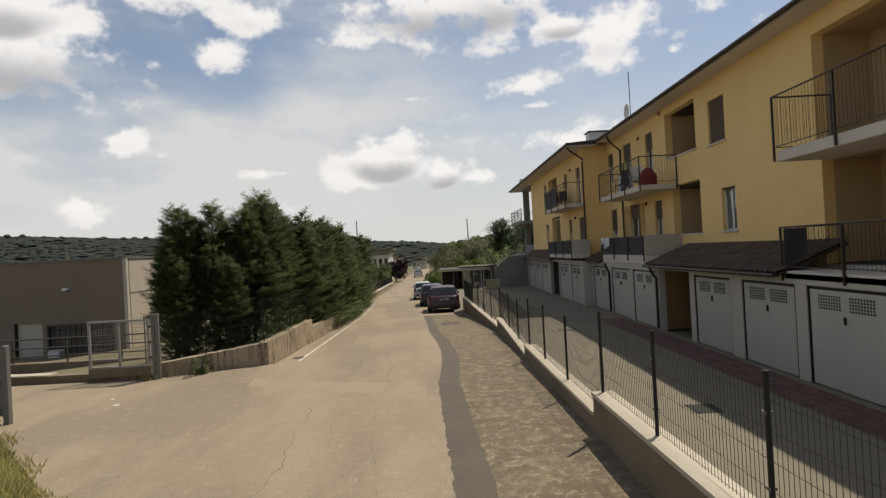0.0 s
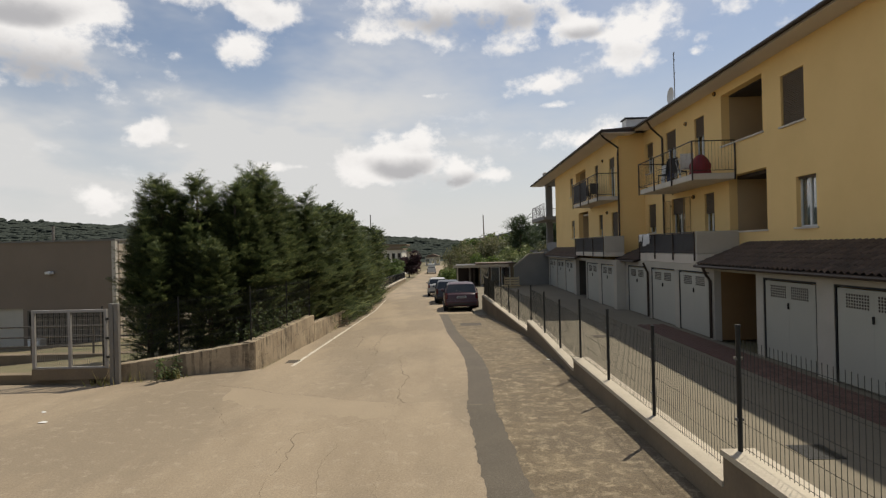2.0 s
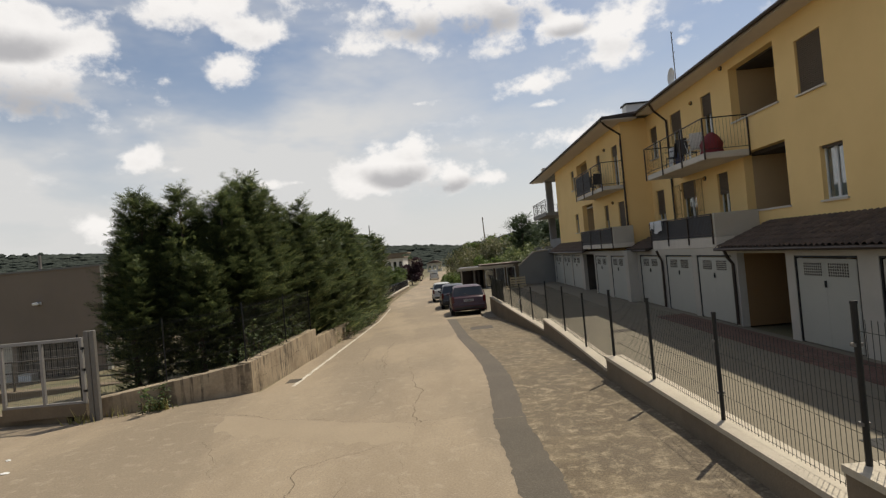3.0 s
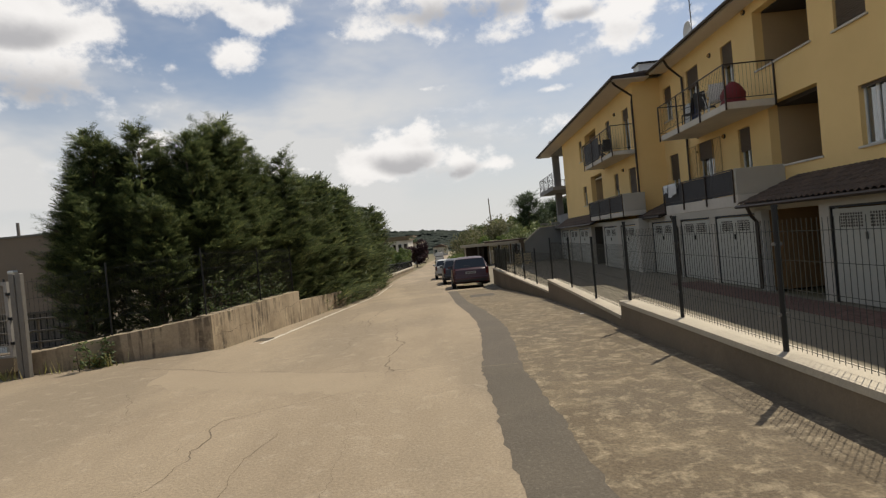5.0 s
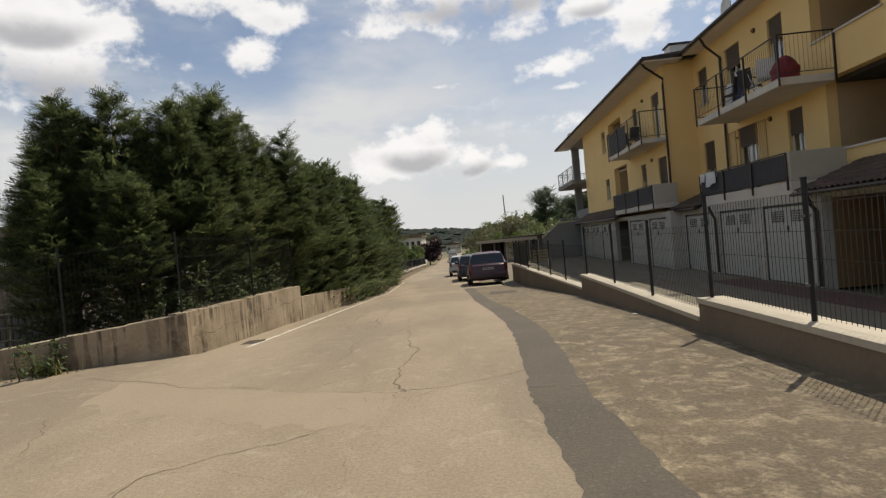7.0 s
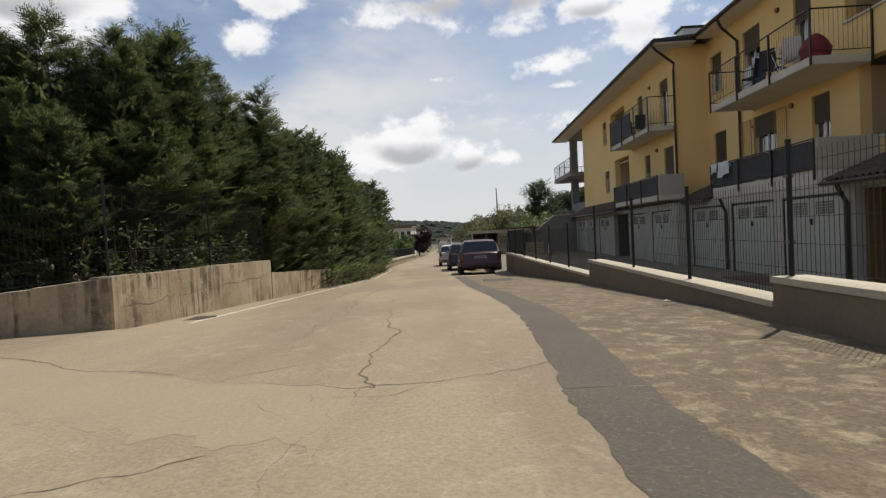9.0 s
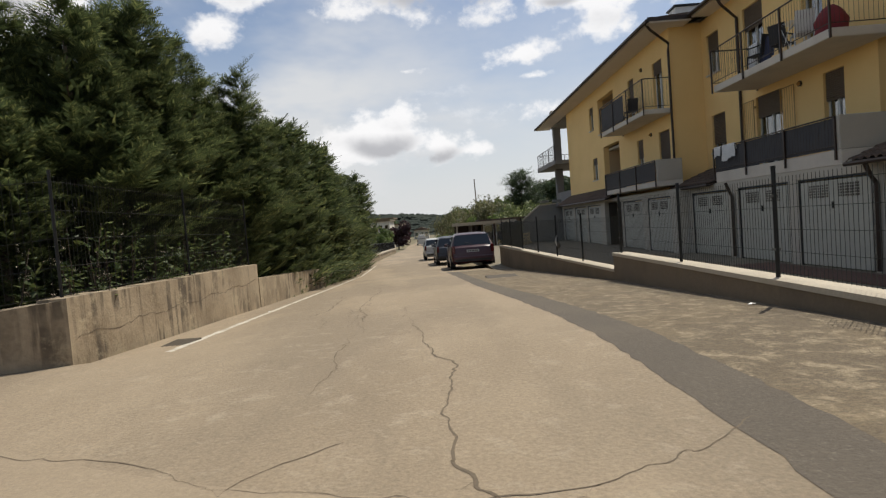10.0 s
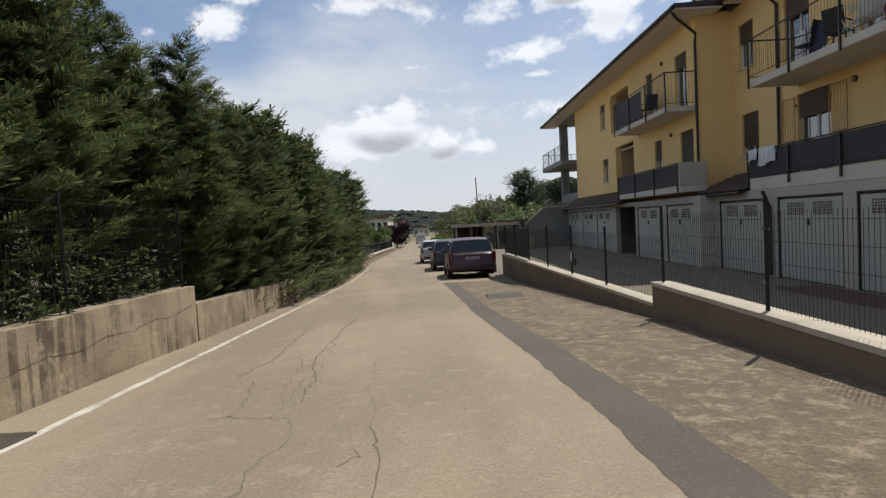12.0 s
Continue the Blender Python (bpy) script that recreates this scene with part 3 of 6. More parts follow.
part("wall", Mesh().box(XB + 0.3, 20, YE - 0.3, YE, -0.9, 8.0), M_YELLOW, building, "ochre plaster end wall")
part("wall", Mesh().box(XA + 0.3, 20, 6.5, 6.8, -0.9, 8.0), M_YELLOW, building, "ochre plaster end wall")
part("wall", Mesh().box(20, 20.3, 6.5, YE, -0.9, 8.0), M_YELLOW, building, "ochre plaster back wall")
# slabs and partition coloured dark so the rooms look unlit
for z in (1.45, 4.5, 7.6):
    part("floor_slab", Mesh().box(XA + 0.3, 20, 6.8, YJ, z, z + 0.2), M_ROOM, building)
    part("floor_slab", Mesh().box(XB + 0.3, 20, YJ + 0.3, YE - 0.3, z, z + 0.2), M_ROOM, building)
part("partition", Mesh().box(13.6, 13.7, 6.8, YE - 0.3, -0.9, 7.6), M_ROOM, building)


def loggia(x, o, mat, depth=1.6, drop=0.9):
    y0, y1, z0, z1 = o
    a, b = x + 0.3, x + 0.3 + depth
    g = part("loggia", Mesh().box(b, b + 0.1, y0 - 0.1, y1 + 0.1, z0 - drop, z1 + 0.15), mat, building, "recessed open loggia")
    part("side_wall", Mesh().box(a, b, y0 - 0.1, y0 - 0.002, z0 - drop, z1 + 0.15), mat, g)
    part("side_wall", Mesh().box(a, b, y1 + 0.002, y1 + 0.1, z0 - drop, z1 + 0.15), mat, g)
    part("loggia_ceiling", Mesh().box(a, b, y0 - 0.002, y1 + 0.002, z1 + 0.02, z1 + 0.15), mat, g)
    part("loggia_floor", Mesh().box(a, b, y0 - 0.002, y1 + 0.002, z0 - drop - 0.1, z0 - drop), M_SLAB, g)
    part("sill", Mesh().box(x - 0.05, x + 0.32, y0 - 0.06, y1 + 0.06, z0 - 0.04, z0 + 0.015), M_SLAB, g)
    return g


for o in LOGGIAS_A[:2]:
    g = loggia(XA, o, M_LOGGIA)
    part("inner_door", Mesh().box(XA + 1.8, XA + 1.89, o[0] + 1.4, o[0] + 2.2, o[2] - 0.9, o[2] + 1.3), M_ORANGE, g)
for o in LOGGIAS_A[2:]:
    g = loggia(XA, o, M_LOGGIA, 1.2, 0.0)
    part("inner_door", Mesh().box(XA + 1.42, XA + 1.49, 12.0, 13.3, o[2] + 0.03, o[2] + 2.15), M_SHUT, g)
    part("sconce", Mesh().box(XA + 1.4, XA + 1.49, 13.8, 13.95, o[2] + 2.1, o[2] + 2.25, 0.03), M_DARK, g)
for o in LOGGIAS_B:
    loggia(XB, o, M_LOGGIA)


def opening(name, x, o, shutter=0.5, curtain=False, sill=True):
    y0, y1, z0, z1 = o
    a = x + 0.13
    f = Mesh()
    t = 0.055
    f.box(a, a + 0.06, y0, y0 + t, z0, z1).box(a, a + 0.06, y1 - t, y1, z0, z1).box(a, a + 0.06, y0 + t, y1 - t, z1 - t, z1).box(a, a + 0.06, y0 + t, y1 - t, z0, z0 + t)
    mid = (y0 + y1) / 2
    f.box(a - 0.006, a + 0.066, mid - 0.045, mid + 0.045, z0 + t, z1 - t)
    w = part(name, f, M_FRAME, building, "white-framed " + name.replace("_", " "))
    for p, q in ((y0 + t, mid - 0.045), (mid + 0.045, y1 - t)):
        part("pane", Mesh().box(a + 0.025, a + 0.032, p, q, z0 + t, z1 - t), M_GLASS, w)
    if curtain:
        c = Mesh()
        n = 24
        for k in range(n):
            p, q = y0 + t + (y1 - y0 - 2 * t) * k / n, y0 + t + (y1 - y0 - 2 * t) * (k + 1) / n
            dx0, dx1 = 0.015 * math.sin(k * 1.9), 0.015 * math.sin((k + 1) * 1.9)
            c.add([(a + 0.06 + dx0 * 0.4, p, z0 + t), (a + 0.06 + dx1 * 0.4, q, z0 + t), (a + 0.06 + dx1 * 0.4, q, z1 - t), (a + 0.06 + dx0 * 0.4, p, z1 - t)], [(0, 1, 2, 3)])
        part("curtain", c, M_CURTAIN, w)
    if shutter > 0:
        s = Mesh()
        zb = z1 - (z1 - z0) * shutter
        zs = list(np.arange(zb, z1 - 0.02, 0.055))
        prof = [(x + 0.05, zs[0])]
        for z in zs:
            prof += [(x + 0.05, z + 0.008), (x + 0.085, z + 0.03), (x + 0.052, z + 0.05)]
        k = len(prof)
        s.add([(u, yy, w) for yy in (y0 + 0.02, y1 - 0.02) for u, w in prof], [(i, i + 1, k + i + 1, k + i) for i in range(k - 1)])
        part("shutter", s, M_SHUT, w, "brown roller shutter")
    if sill:
        part("window_sill", Mesh().box(x - 0.06, x + 0.2, y0 - 0.07, y1 + 0.07, z0 - 0.05, z0), M_SLAB, w)
    return w


for o, s, c in zip(WINDOWS_A, (1.0, 0.06, 0.45, 0.8), (0, 1, 1, 0)):
    opening("window", XA, o, s, c)
for o, s in zip(DOORS_A, (0.3, 0.3, 0.35, 0.3)):
    opening("balcony_door", XA, o, s, False, False)
for o, s in zip(WINDOWS_B, (0.3, 0.3)):
    opening("window", XB, o, s)
for o, s in zip(DOORS_B, (0.25, 0.4, 0.95, 0.4)):
    opening("balcony_door", XB, o, s, False, False)


def open_grille(y_hinge, y_free, z0, z1):
    """A thin steel security grille folded back against the wall beside its door."""
    a, b = min(y_hinge, y_free), max(y_hinge, y_free)
    x = XA - 0.07
    f = Mesh().box(x - 0.012, x + 0.012, a, a + 0.025, z0, z1).box(x - 0.012, x + 0.012, b - 0.025, b, z0, z1)
    f.box(x - 0.012, x + 0.012, a + 0.025, b - 0.025, z1 - 0.025, z1).box(x - 0.012, x + 0.012, a + 0.025, b - 0.025, z0, z0 + 0.025).box(x - 0.01, x + 0.01, a + 0.025, b - 0.025, z0 + 1.0, z0 + 1.03)
    g = part("security_grille", f, M_GRILLE, building, "ochre-painted steel grille folded open")
    n = max(2, round((b - a) / 0.12))
    for k in range(1, n):
        y = a + (b - a) * k / n
        part("bar", Mesh().tube([(x, y, z0 + 0.02), (x, y, z1 - 0.02)], 0.006, 5, False), M_GRILLE, g)
    part("hinge", Mesh().box(x + 0.012, XA, y_hinge - 0.02, y_hinge + 0.02, z1 - 0.3, z1 - 0.22), M_GRILLE, g)


M_GRILLE = material("ochre_enamel", (0.42, 0.27, 0.10), 0.5, metal=0.1, grain=40, grain_amount=0.1, bump=0.03)
open_grille(28.62, 29.3, 1.92, 4.2)
open_grille(27.18, 26.5, 1.92, 4.2)


# garages ----------------------------------------------------------------
DOORS_GA = [(8.15, 10.4), (10.8, 13.1), (13.5, 15.8), (16.4, 18.65), (21.85, 24.35), (24.75, 27.25), (27.85, 30.4)]
DOORS_GB = [(31.25, 33.6), (34.2, 36.75), (40.4, 43.1), (43.5, 46.2), (46.6, 49.3)]


def garage_wall(x, y0, y1, doors, passage):
    holes = [(a, b, YARD - 0.05, ZT) for a, b in doors] + [(*passage, YARD - 0.05, ZT + 0.08)]
    return part("garage_wall", holed_wall(x, x + 0.22, y0, y1, YARD - 0.05, 1.5, holes), M_WHITE, building, "off-white plaster garage front")


garage_wall(GA, 5.5, 30.75, DOORS_GA, PASS_A)
garage_wall(GB, 30.75, 49.8, DOORS_GB, PASS_B)
part("garage_wall", Mesh().box(GB + 0.22, GA + 0.22, 30.75, 30.95, YARD - 0.05, 1.5), M_WHITE, building)
part("garage_wall", Mesh().box(GB + 0.22, 14, 49.6, 49.8, YARD - 0.05, 1.5), M_WHITE, building)
part("garage_roof", Mesh().box(GA + 0.22, XA, 5.5, 30.75, 1.3, 1.44), M_WHITE, building)
part("garage_roof", Mesh().box(GB + 0.22, XB, 30.95, 49.6, 1.3, 1.44), M_WHITE, building)


def garage_door(x, y0, y1):
    """A steel up-and-over door: dark frame, flat seamed leaf, two vent grids and a handle."""
    frame_m = Mesh()
    for a, b, c, d in ((y0, y0 + 0.05, YARD, ZT), (y1 - 0.05, y1, YARD, ZT), (y0 + 0.05, y1 - 0.05, ZT - 0.05, ZT)):
        frame_m.box(x + 0.02, x + 0.1, a, b, c, d)
    door = part("garage_door", frame_m, M_DARK, building, "off-white flat steel garage door with dark frame")
    leaf = Mesh()
    a, b = y0 + 0.075, y1 - 0.075
    zt = ZT - 0.075
    n = 2
    step = (b - a) / n
    prof = []
    for k in range(n):
        y = a + k * step
        prof += [(x + 0.030, y + 0.004), (x + 0.030, y + step - 0.004), (x + 0.033, y + step)]
    v = [(p[0], p[1], z) for z in (YARD + 0.03, zt) for p in prof]
    k = len(prof)
    leaf.add(v, [(i, i + 1, k + i + 1, k + i) for i in range(k - 1)])
    leaf.box(x + 0.045, x + 0.08, a, b, YARD + 0.03, zt)
    part("leaf", leaf, M_DOOR, door)
    mid = (y0 + y1) / 2
    for c in (mid - (b - a) * 0.215, mid + (b - a) * 0.215):
        g = Mesh()
        for i in range(9):
            for j in range(5):
                yy, zz = c + (i - 4) * 0.078, zt - 0.13 - j * 0.066
                g.box(x + 0.020, x + 0.029, yy - 0.018, yy + 0.018, zz - 0.022, zz + 0.022)
        tagged(part("vent_grid", g, M_BROWN, door, "rows of dark vent slots"), kind="stuff")
    part("handle", Mesh().box(x - 0.012, x + 0.03, mid - 0.022, mid + 0.022, 0.5, 0.66, 0.01), M_DARK, door)
    return door


for a, b in DOORS_GA:
    garage_door(GA, a, b)
for a, b in DOORS_GB:
    garage_door(GB, a, b)


# the passage's dimness is put into its wall colour
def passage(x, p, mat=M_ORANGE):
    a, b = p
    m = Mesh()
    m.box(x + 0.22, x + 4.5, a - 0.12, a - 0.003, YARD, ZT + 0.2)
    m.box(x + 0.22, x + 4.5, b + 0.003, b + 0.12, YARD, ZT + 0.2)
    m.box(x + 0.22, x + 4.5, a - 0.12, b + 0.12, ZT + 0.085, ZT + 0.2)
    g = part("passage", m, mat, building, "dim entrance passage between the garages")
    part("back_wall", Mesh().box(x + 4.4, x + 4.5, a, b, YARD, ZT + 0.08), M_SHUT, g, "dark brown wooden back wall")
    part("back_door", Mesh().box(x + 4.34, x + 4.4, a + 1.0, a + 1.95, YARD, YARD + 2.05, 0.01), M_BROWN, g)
    part("doorbell", Mesh().box(x + 1.4, x + 1.5, a - 0.002, a + 0.02, 0.35, 0.45), M_DARK, g)
    return g


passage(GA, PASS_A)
# dark metal colour stands in for shade on these walls
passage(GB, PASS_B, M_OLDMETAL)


# tiled canopies over the garages ------------------------------------------
def canopy(y0, y1, x_wall, x_eave, z_wall, z_eave, single=False):
    c = part("canopy", Mesh().prism([(x_eave + 0.05, z_eave - 0.07), (x_wall, z_wall - 0.1), (x_wall, z_wall - 0.02), (x_eave + 0.05, z_eave + 0.01)], "y", y0, y1), M_BROWN, building, "brown tiled canopy over the garages")
    run = math.hypot(x_wall - x_eave, z_wall - z_eave)
    rows = max(2, int(run / 0.30))
    n = max(1, int((y1 - y0) / 0.21))
    w = (y1 - y0) / n
    sx, sz = (x_wall - x_eave) / rows, (z_wall - z_eave) / rows
    arc = [(w * u, h) for u, h in ((0, 0.0), (0.2, 0.045), (0.4, 0.06), (0.62, 0.045), (0.78, 0.012), (1.0, 0.0))]
    q = len(arc)
    tile = Mesh().add([(0, yy, h + 0.045) for yy, h in arc] + [(sx * 1.12, yy, sz * 1.12 + h + 0.012) for yy, h in arc] + [(0, yy, h + 0.02) for yy, h in arc],
                      [(i, i + 1, q + i + 1, q + i) for i in range(q - 1)] + [(i, i + 1, 2 * q + i + 1, 2 * q + i) for i in range(q - 1)])
    if single:
        data = tile.data("roof_tile", M_TILE)
        for r in range(rows):
            for k in range(n):
                o = new("roof_tile", data)
                o.parent = c
                o.location = (x_eave + sx * r, y0 + w * k, z_eave + sz * r)
    else:
        tiles = Mesh()
        for r in range(rows):
            for k in range(n):
                tiles.add([(v[0] + x_eave + sx * r, v[1] + y0 + w * k, v[2] + z_eave + sz * r) for v in tile.v], tile.f)
        tagged(part("roof_tiles", tiles, M_TILE, c), kind="stuff")
    part("gutter", Mesh().tube([(x_eave - 0.03, y0, z_eave - 0.03), (x_eave - 0.03, y1, z_eave - 0.03)], 0.05, 8), M_BROWN, c)
    return c


canopy(13.75, 22.2, XA, 7.9, 2.2, 1.5, True)
canopy(28.75, 31.9, XA - 1.0 + 1.0, 8.0, 2.15, 1.5)
canopy(38.15, 49.9, XB, 7.4, 2.1, 1.5)


# balconies -----------------------------------------------------------------
def railing(pts, z0, z1, name_parent, gap=0.11, bars=True, bar_r=0.0042):
    """Posts at the corners, a top rail, a bottom rail and thin uprights."""
    top = Mesh()
    for a, b in zip(pts, pts[1:]):
        top.tube([(*a, z1), (*b, z1)], 0.021, 6)
    part("top_rail", top, M_BROWN, name_parent)
    low = Mesh()
    for a, b in zip(pts, pts[1:]):
        low.tube([(*a, z0 + 0.1), (*b, z0 + 0.1)], 0.012, 6)
    part("bottom_rail", low, M_BROWN, name_parent)
    for a, b in zip(pts, pts[1:]):
        A, B = Vector(a), Vector(b)
        length = (B - A).length
        n = max(1, round(length / 1.9))
        for k in range(n + 1):
            if k == 0 and a != pts[0]:
                continue
            p = A.lerp(B, k / n)
            part("rail_post", Mesh().box(p.x - 0.022, p.x + 0.022, p.y - 0.022, p.y + 0.022, z0 - 0.24, z1), M_BROWN, name_parent)
        if bars:
            data = Mesh().tube([(0, 0, 0), (0, 0, z1 - z0 - 0.1)], bar_r, 4, False).data("baluster", M_BROWN)
            q = int(length / gap)
            for k in range(1, q):
                p = A.lerp(B, k / q)
                o = new("baluster", data)
                o.parent = name_parent
                o.location = (p.x, p.y, z0 + 0.1)


def balcony(x_wall, x_front, y0, y1, z_slab, thick, rail, screen=0, parapet=False, label="concrete balcony with dark iron railing"):
    b = part("balcony", Mesh().box(x_front, x_wall, y0, y1, z_slab - thick, z_slab, 0.02), M_SLAB, building, label)
    xf = x_front - 0.03
    ya = y0 + (0.12 if parapet else -0.03)
    pts = [(xf, ya), (xf, y1 + 0.03), (x_wall - 0.03, y1 + 0.03)]
    if not parapet:
        pts = [(x_wall - 0.03, y0 - 0.03)] + pts
    railing(pts, z_slab, z_slab + rail, b)
    if screen:
        m = Mesh()
        if screen == 1:
            m.box(xf + 0.03, xf + 0.036, ya + 0.04, y1, z_slab + 0.02, z_slab + rail - 0.03)
        m.box(xf + 0.06, x_wall - 0.06 if screen == 1 else xf + 0.62, y1 - 0.004, y1 + 0.002, z_slab + 0.02, z_slab + rail - 0.03)
        part("screen", m, M_PANEL, b, "dark grey cloth privacy screen")
    if parapet:
        part("parapet", Mesh().box(x_front, x_wall, y0, y0 + 0.12, z_slab, z_slab + rail + 0.02, 0.015), M_WHITE, b, "plastered side parapet")
    return b


bal_a_up = balcony(XA, 8.2, 22.9, 28.4, 4.7, 0.22, 1.14)
bal_a_low = balcony(XA, 8.2, 22.75, 28.55, 1.86, 0.36, 0.78, 1, True, "lower balcony with dark cloth screen and plastered side")
bal_r_up = balcony(XA, 8.25, 7.8, 14.0, 4.45, 0.26, 1.32)
bal_r_low = balcony(XA, 8.2, 7.8, 13.85, 1.56, 0.2, 1.04, 2, False, "lower balcony with a grey cloth screen at its end")
bal_b_up = balcony(XB, 7.3, 32.2, 37.9, 4.78, 0.2, 1.2, 0)
part("screen", Mesh().box(7.3, 7.306, 34.6, 37.85, 4.8, 5.9), M_PANEL, bal_b_up, "dark grey cloth privacy screen")
bal_b_low = balcony(XB, 7.4, 31.5, 38.0, 1.88, 0.22, 0.8, 1, True, "lower balcony with dark cloth screen and plastered side")


# open corner at the end of the second block -------------------------------
M_PILLAR = material("grey_plaster", (0.235, 0.225, 0.215), 0.88, second=(0.19, 0.182, 0.172), scale=0.9, grain=40, grain_amount=0.06, bump=0.1)
for z in (1.5, 4.5, 7.75):
    part("corner_slab", Mesh().box(XB if z > 5 else 7.4, 12.0, YE, 54.8 if z > 5 else 56.4, z, z + 0.26), M_PILLAR, building)
for z0, z1 in ((-0.95, 1.5), (1.76, 4.5), (4.76, 7.75)):
    part("corner_pillar", Mesh().box(XB, XB + 0.55, 54.0, 54.5, z0, z1, 0.02), M_PILLAR, building, "grey plastered pillar")
part("corner_parapet", Mesh().box(XB + 0.0, XB + 0.15, YE, 53.95, 1.76, 2.6), M_PILLAR, building)
end_rail = part("corner_railing", Mesh().box(7.4, 7.44, YE, 56.4, 4.77, 4.81), M_BROWN, building)
railing([(7.45, YE + 0.1), (7.45, 56.3), (11.9, 56.3)], 4.76, 5.85, end_rail)


# roofs ---------------------------------------------------------------------
def roof(y0, y1, x_eave, x_wall, ridge_x=15.0, ridge_z=9.9, z=8.0, bend=None):
    r = part("roof", Mesh().prism([(x_eave, z + 0.05), (x_eave, z + 0.16)] + ([bend] if bend else []) + [(ridge_x, ridge_z), (20.9, z + 0.16), (20.9, z + 0.05), (ridge_x, ridge_z - 0.2)] + ([(bend[0], bend[1] - 0.14)] if bend else []), "y", y0, y1), M_TILE, building, "low-pitched dark tiled roof")
    part("soffit", Mesh().box(x_eave + 0.04, x_wall + 0.1, y0, y1, z - 0.03, z + 0.04), M_SOFFIT, r)
    part("gutter", Mesh().tube([(x_eave - 0.05, y0, z + 0.06), (x_eave - 0.05, y1, z + 0.06)], 0.07, 8), M_BROWN, r)
    return r


roof_a = roof(5.9, YJ - 0.75, 8.95, XA)
roof_b = roof(YJ - 0.75, 56.0, 7.35, XB, z=7.92, bend=(8.95, 8.2))
part("soffit", Mesh().box(8.5, 9.0, YJ - 0.75, YJ, 7.89, 7.96), M_SOFFIT, roof_b)
part("verge_board", Mesh().box(7.31, 9.0, YJ - 0.79, YJ - 0.752, 7.94, 8.09), M_BROWN, roof_b)
part("flue", Mesh().box(8.98, 10.2, 32.6, 33.3, 8.1, 8.86, 0.02), M_FRAME, building, "pale plastered chimney stub")
part("flue_cap", Mesh().box(8.92, 10.26, 32.54, 33.36, 8.86, 8.93), M_DARK, building)
part("flue", Mesh().box(7.9, 8.5, 52.1, 52.8, 8.15, 8.75, 0.02), M_SLAB, building, "plastered chimney stub")


def downpipe(pts):
    return part("downpipe", Mesh().tube(pts, 0.05, 8), M_BROWN, building, "brown metal downpipe")


downpipe([(7.35, YJ - 0.4, 8.0), (7.55, YJ - 0.35, 7.75), (XB - 0.05, YJ - 0.1, 7.25), (XB - 0.07, YJ - 0.07, 7.0), (XB - 0.07, YJ - 0.07, 2.2)])
downpipe([(8.95, 29.4, 8.0), (9.1, 29.4, 7.7), (XA - 0.07, 29.4, 7.2), (XA - 0.07, 29.4, 2.2)])
downpipe([(7.95, 27.5, 1.45), (8.05, 27.5, 1.2), (GA - 0.06, 27.5, 1.0), (GA - 0.06, 27.5, -0.9)])
downpipe([(7.9, 21.66, 1.45), (8.0, 21.66, 1.2), (GA - 0.06, 21.66, 1.0), (GA - 0.06, 21.66, -0.9)])
M_AMBER = glass_like("amber_glass", (0.42, 0.22, 0.07), 0.2)
for x, y, z in ((XA, 26.9, 7.3), (XA, 26.3, 4.15), (XB, 34.4, 4.05), (XB, 35.1, 7.05), (XA, 24.3, 7.85)):
    sconce = part("sconce", Mesh().tube([(x - 0.05, y, z), (x, y, z)], 0.085, 12), M_DARK, building, "round dark bulkhead lamp")
    dome = Mesh()
    for j in range(4):
        dome.v += [(x - 0.05 - 0.06 * math.sin(j * 0.5), y + math.cos(6.283 * k / 12) * 0.066 * math.cos(j * 0.5), z + math.sin(6.283 * k / 12) * 0.066 * math.cos(j * 0.5)) for k in range(12)]
    dome.f = [(j * 12 + k, j * 12 + (k + 1) % 12, (j + 1) * 12 + (k + 1) % 12, (j + 1) * 12 + k) for j in range(3) for k in range(12)] + [tuple(range(36, 48))]
    part("lamp_glass", dome, M_AMBER, sconce, "amber glass cover", True)

# ---------------------------------------------------------------- left side: walls, gate, hedge, factory
lane_wall = thing("lane_wall", "low rain-streaked concrete wall below the hedge", "wall", kind="structure")


def wall_run(pts, thick, z_bot, tops, parent, mat=M_OLDWALL):
    """A wall along plan points with a top height at each of them."""
    m = Mesh()
    P = [Vector((*p, 0)) for p in pts]
    for (a, b), (za, zb) in zip(zip(P, P[1:]), zip(tops, tops[1:])):
        d = (b - a).normalized()
        n = Vector((-d.y, d.x, 0)) * thick
        n_seg = max(1, int((b - a).length / 0.6))
        for k in range(n_seg):
            p, q = a.lerp(b, k / n_seg), a.lerp(b, (k + 1) / n_seg)
            z0, z1 = za + (zb - za) * k / n_seg, za + (zb - za) * (k + 1) / n_seg
            jz = [random.Random(int(p.y * 97) + i).uniform(-0.008, 0.008) for i in range(2)]
            m.add([(p.x, p.y, z_bot), (q.x, q.y, z_bot), (q.x, q.y, z1 + jz[1]), (p.x, p.y, z0 + jz[0]),
                   (p.x + n.x, p.y + n.y, z_bot), (q.x + n.x, q.y + n.y, z_bot), (q.x + n.x, q.y + n.y, z1 + jz[1]), (p.x + n.x, p.y + n.y, z0 + jz[0])],
                  [(0, 1, 2, 3), (4, 7, 6, 5), (3, 2, 6, 7), (0, 3, 7, 4), (1, 5, 6, 2)])
    return part("wall_section", m, mat, parent)


def lane_x(y):
    return -4.28 + road_shift(y)


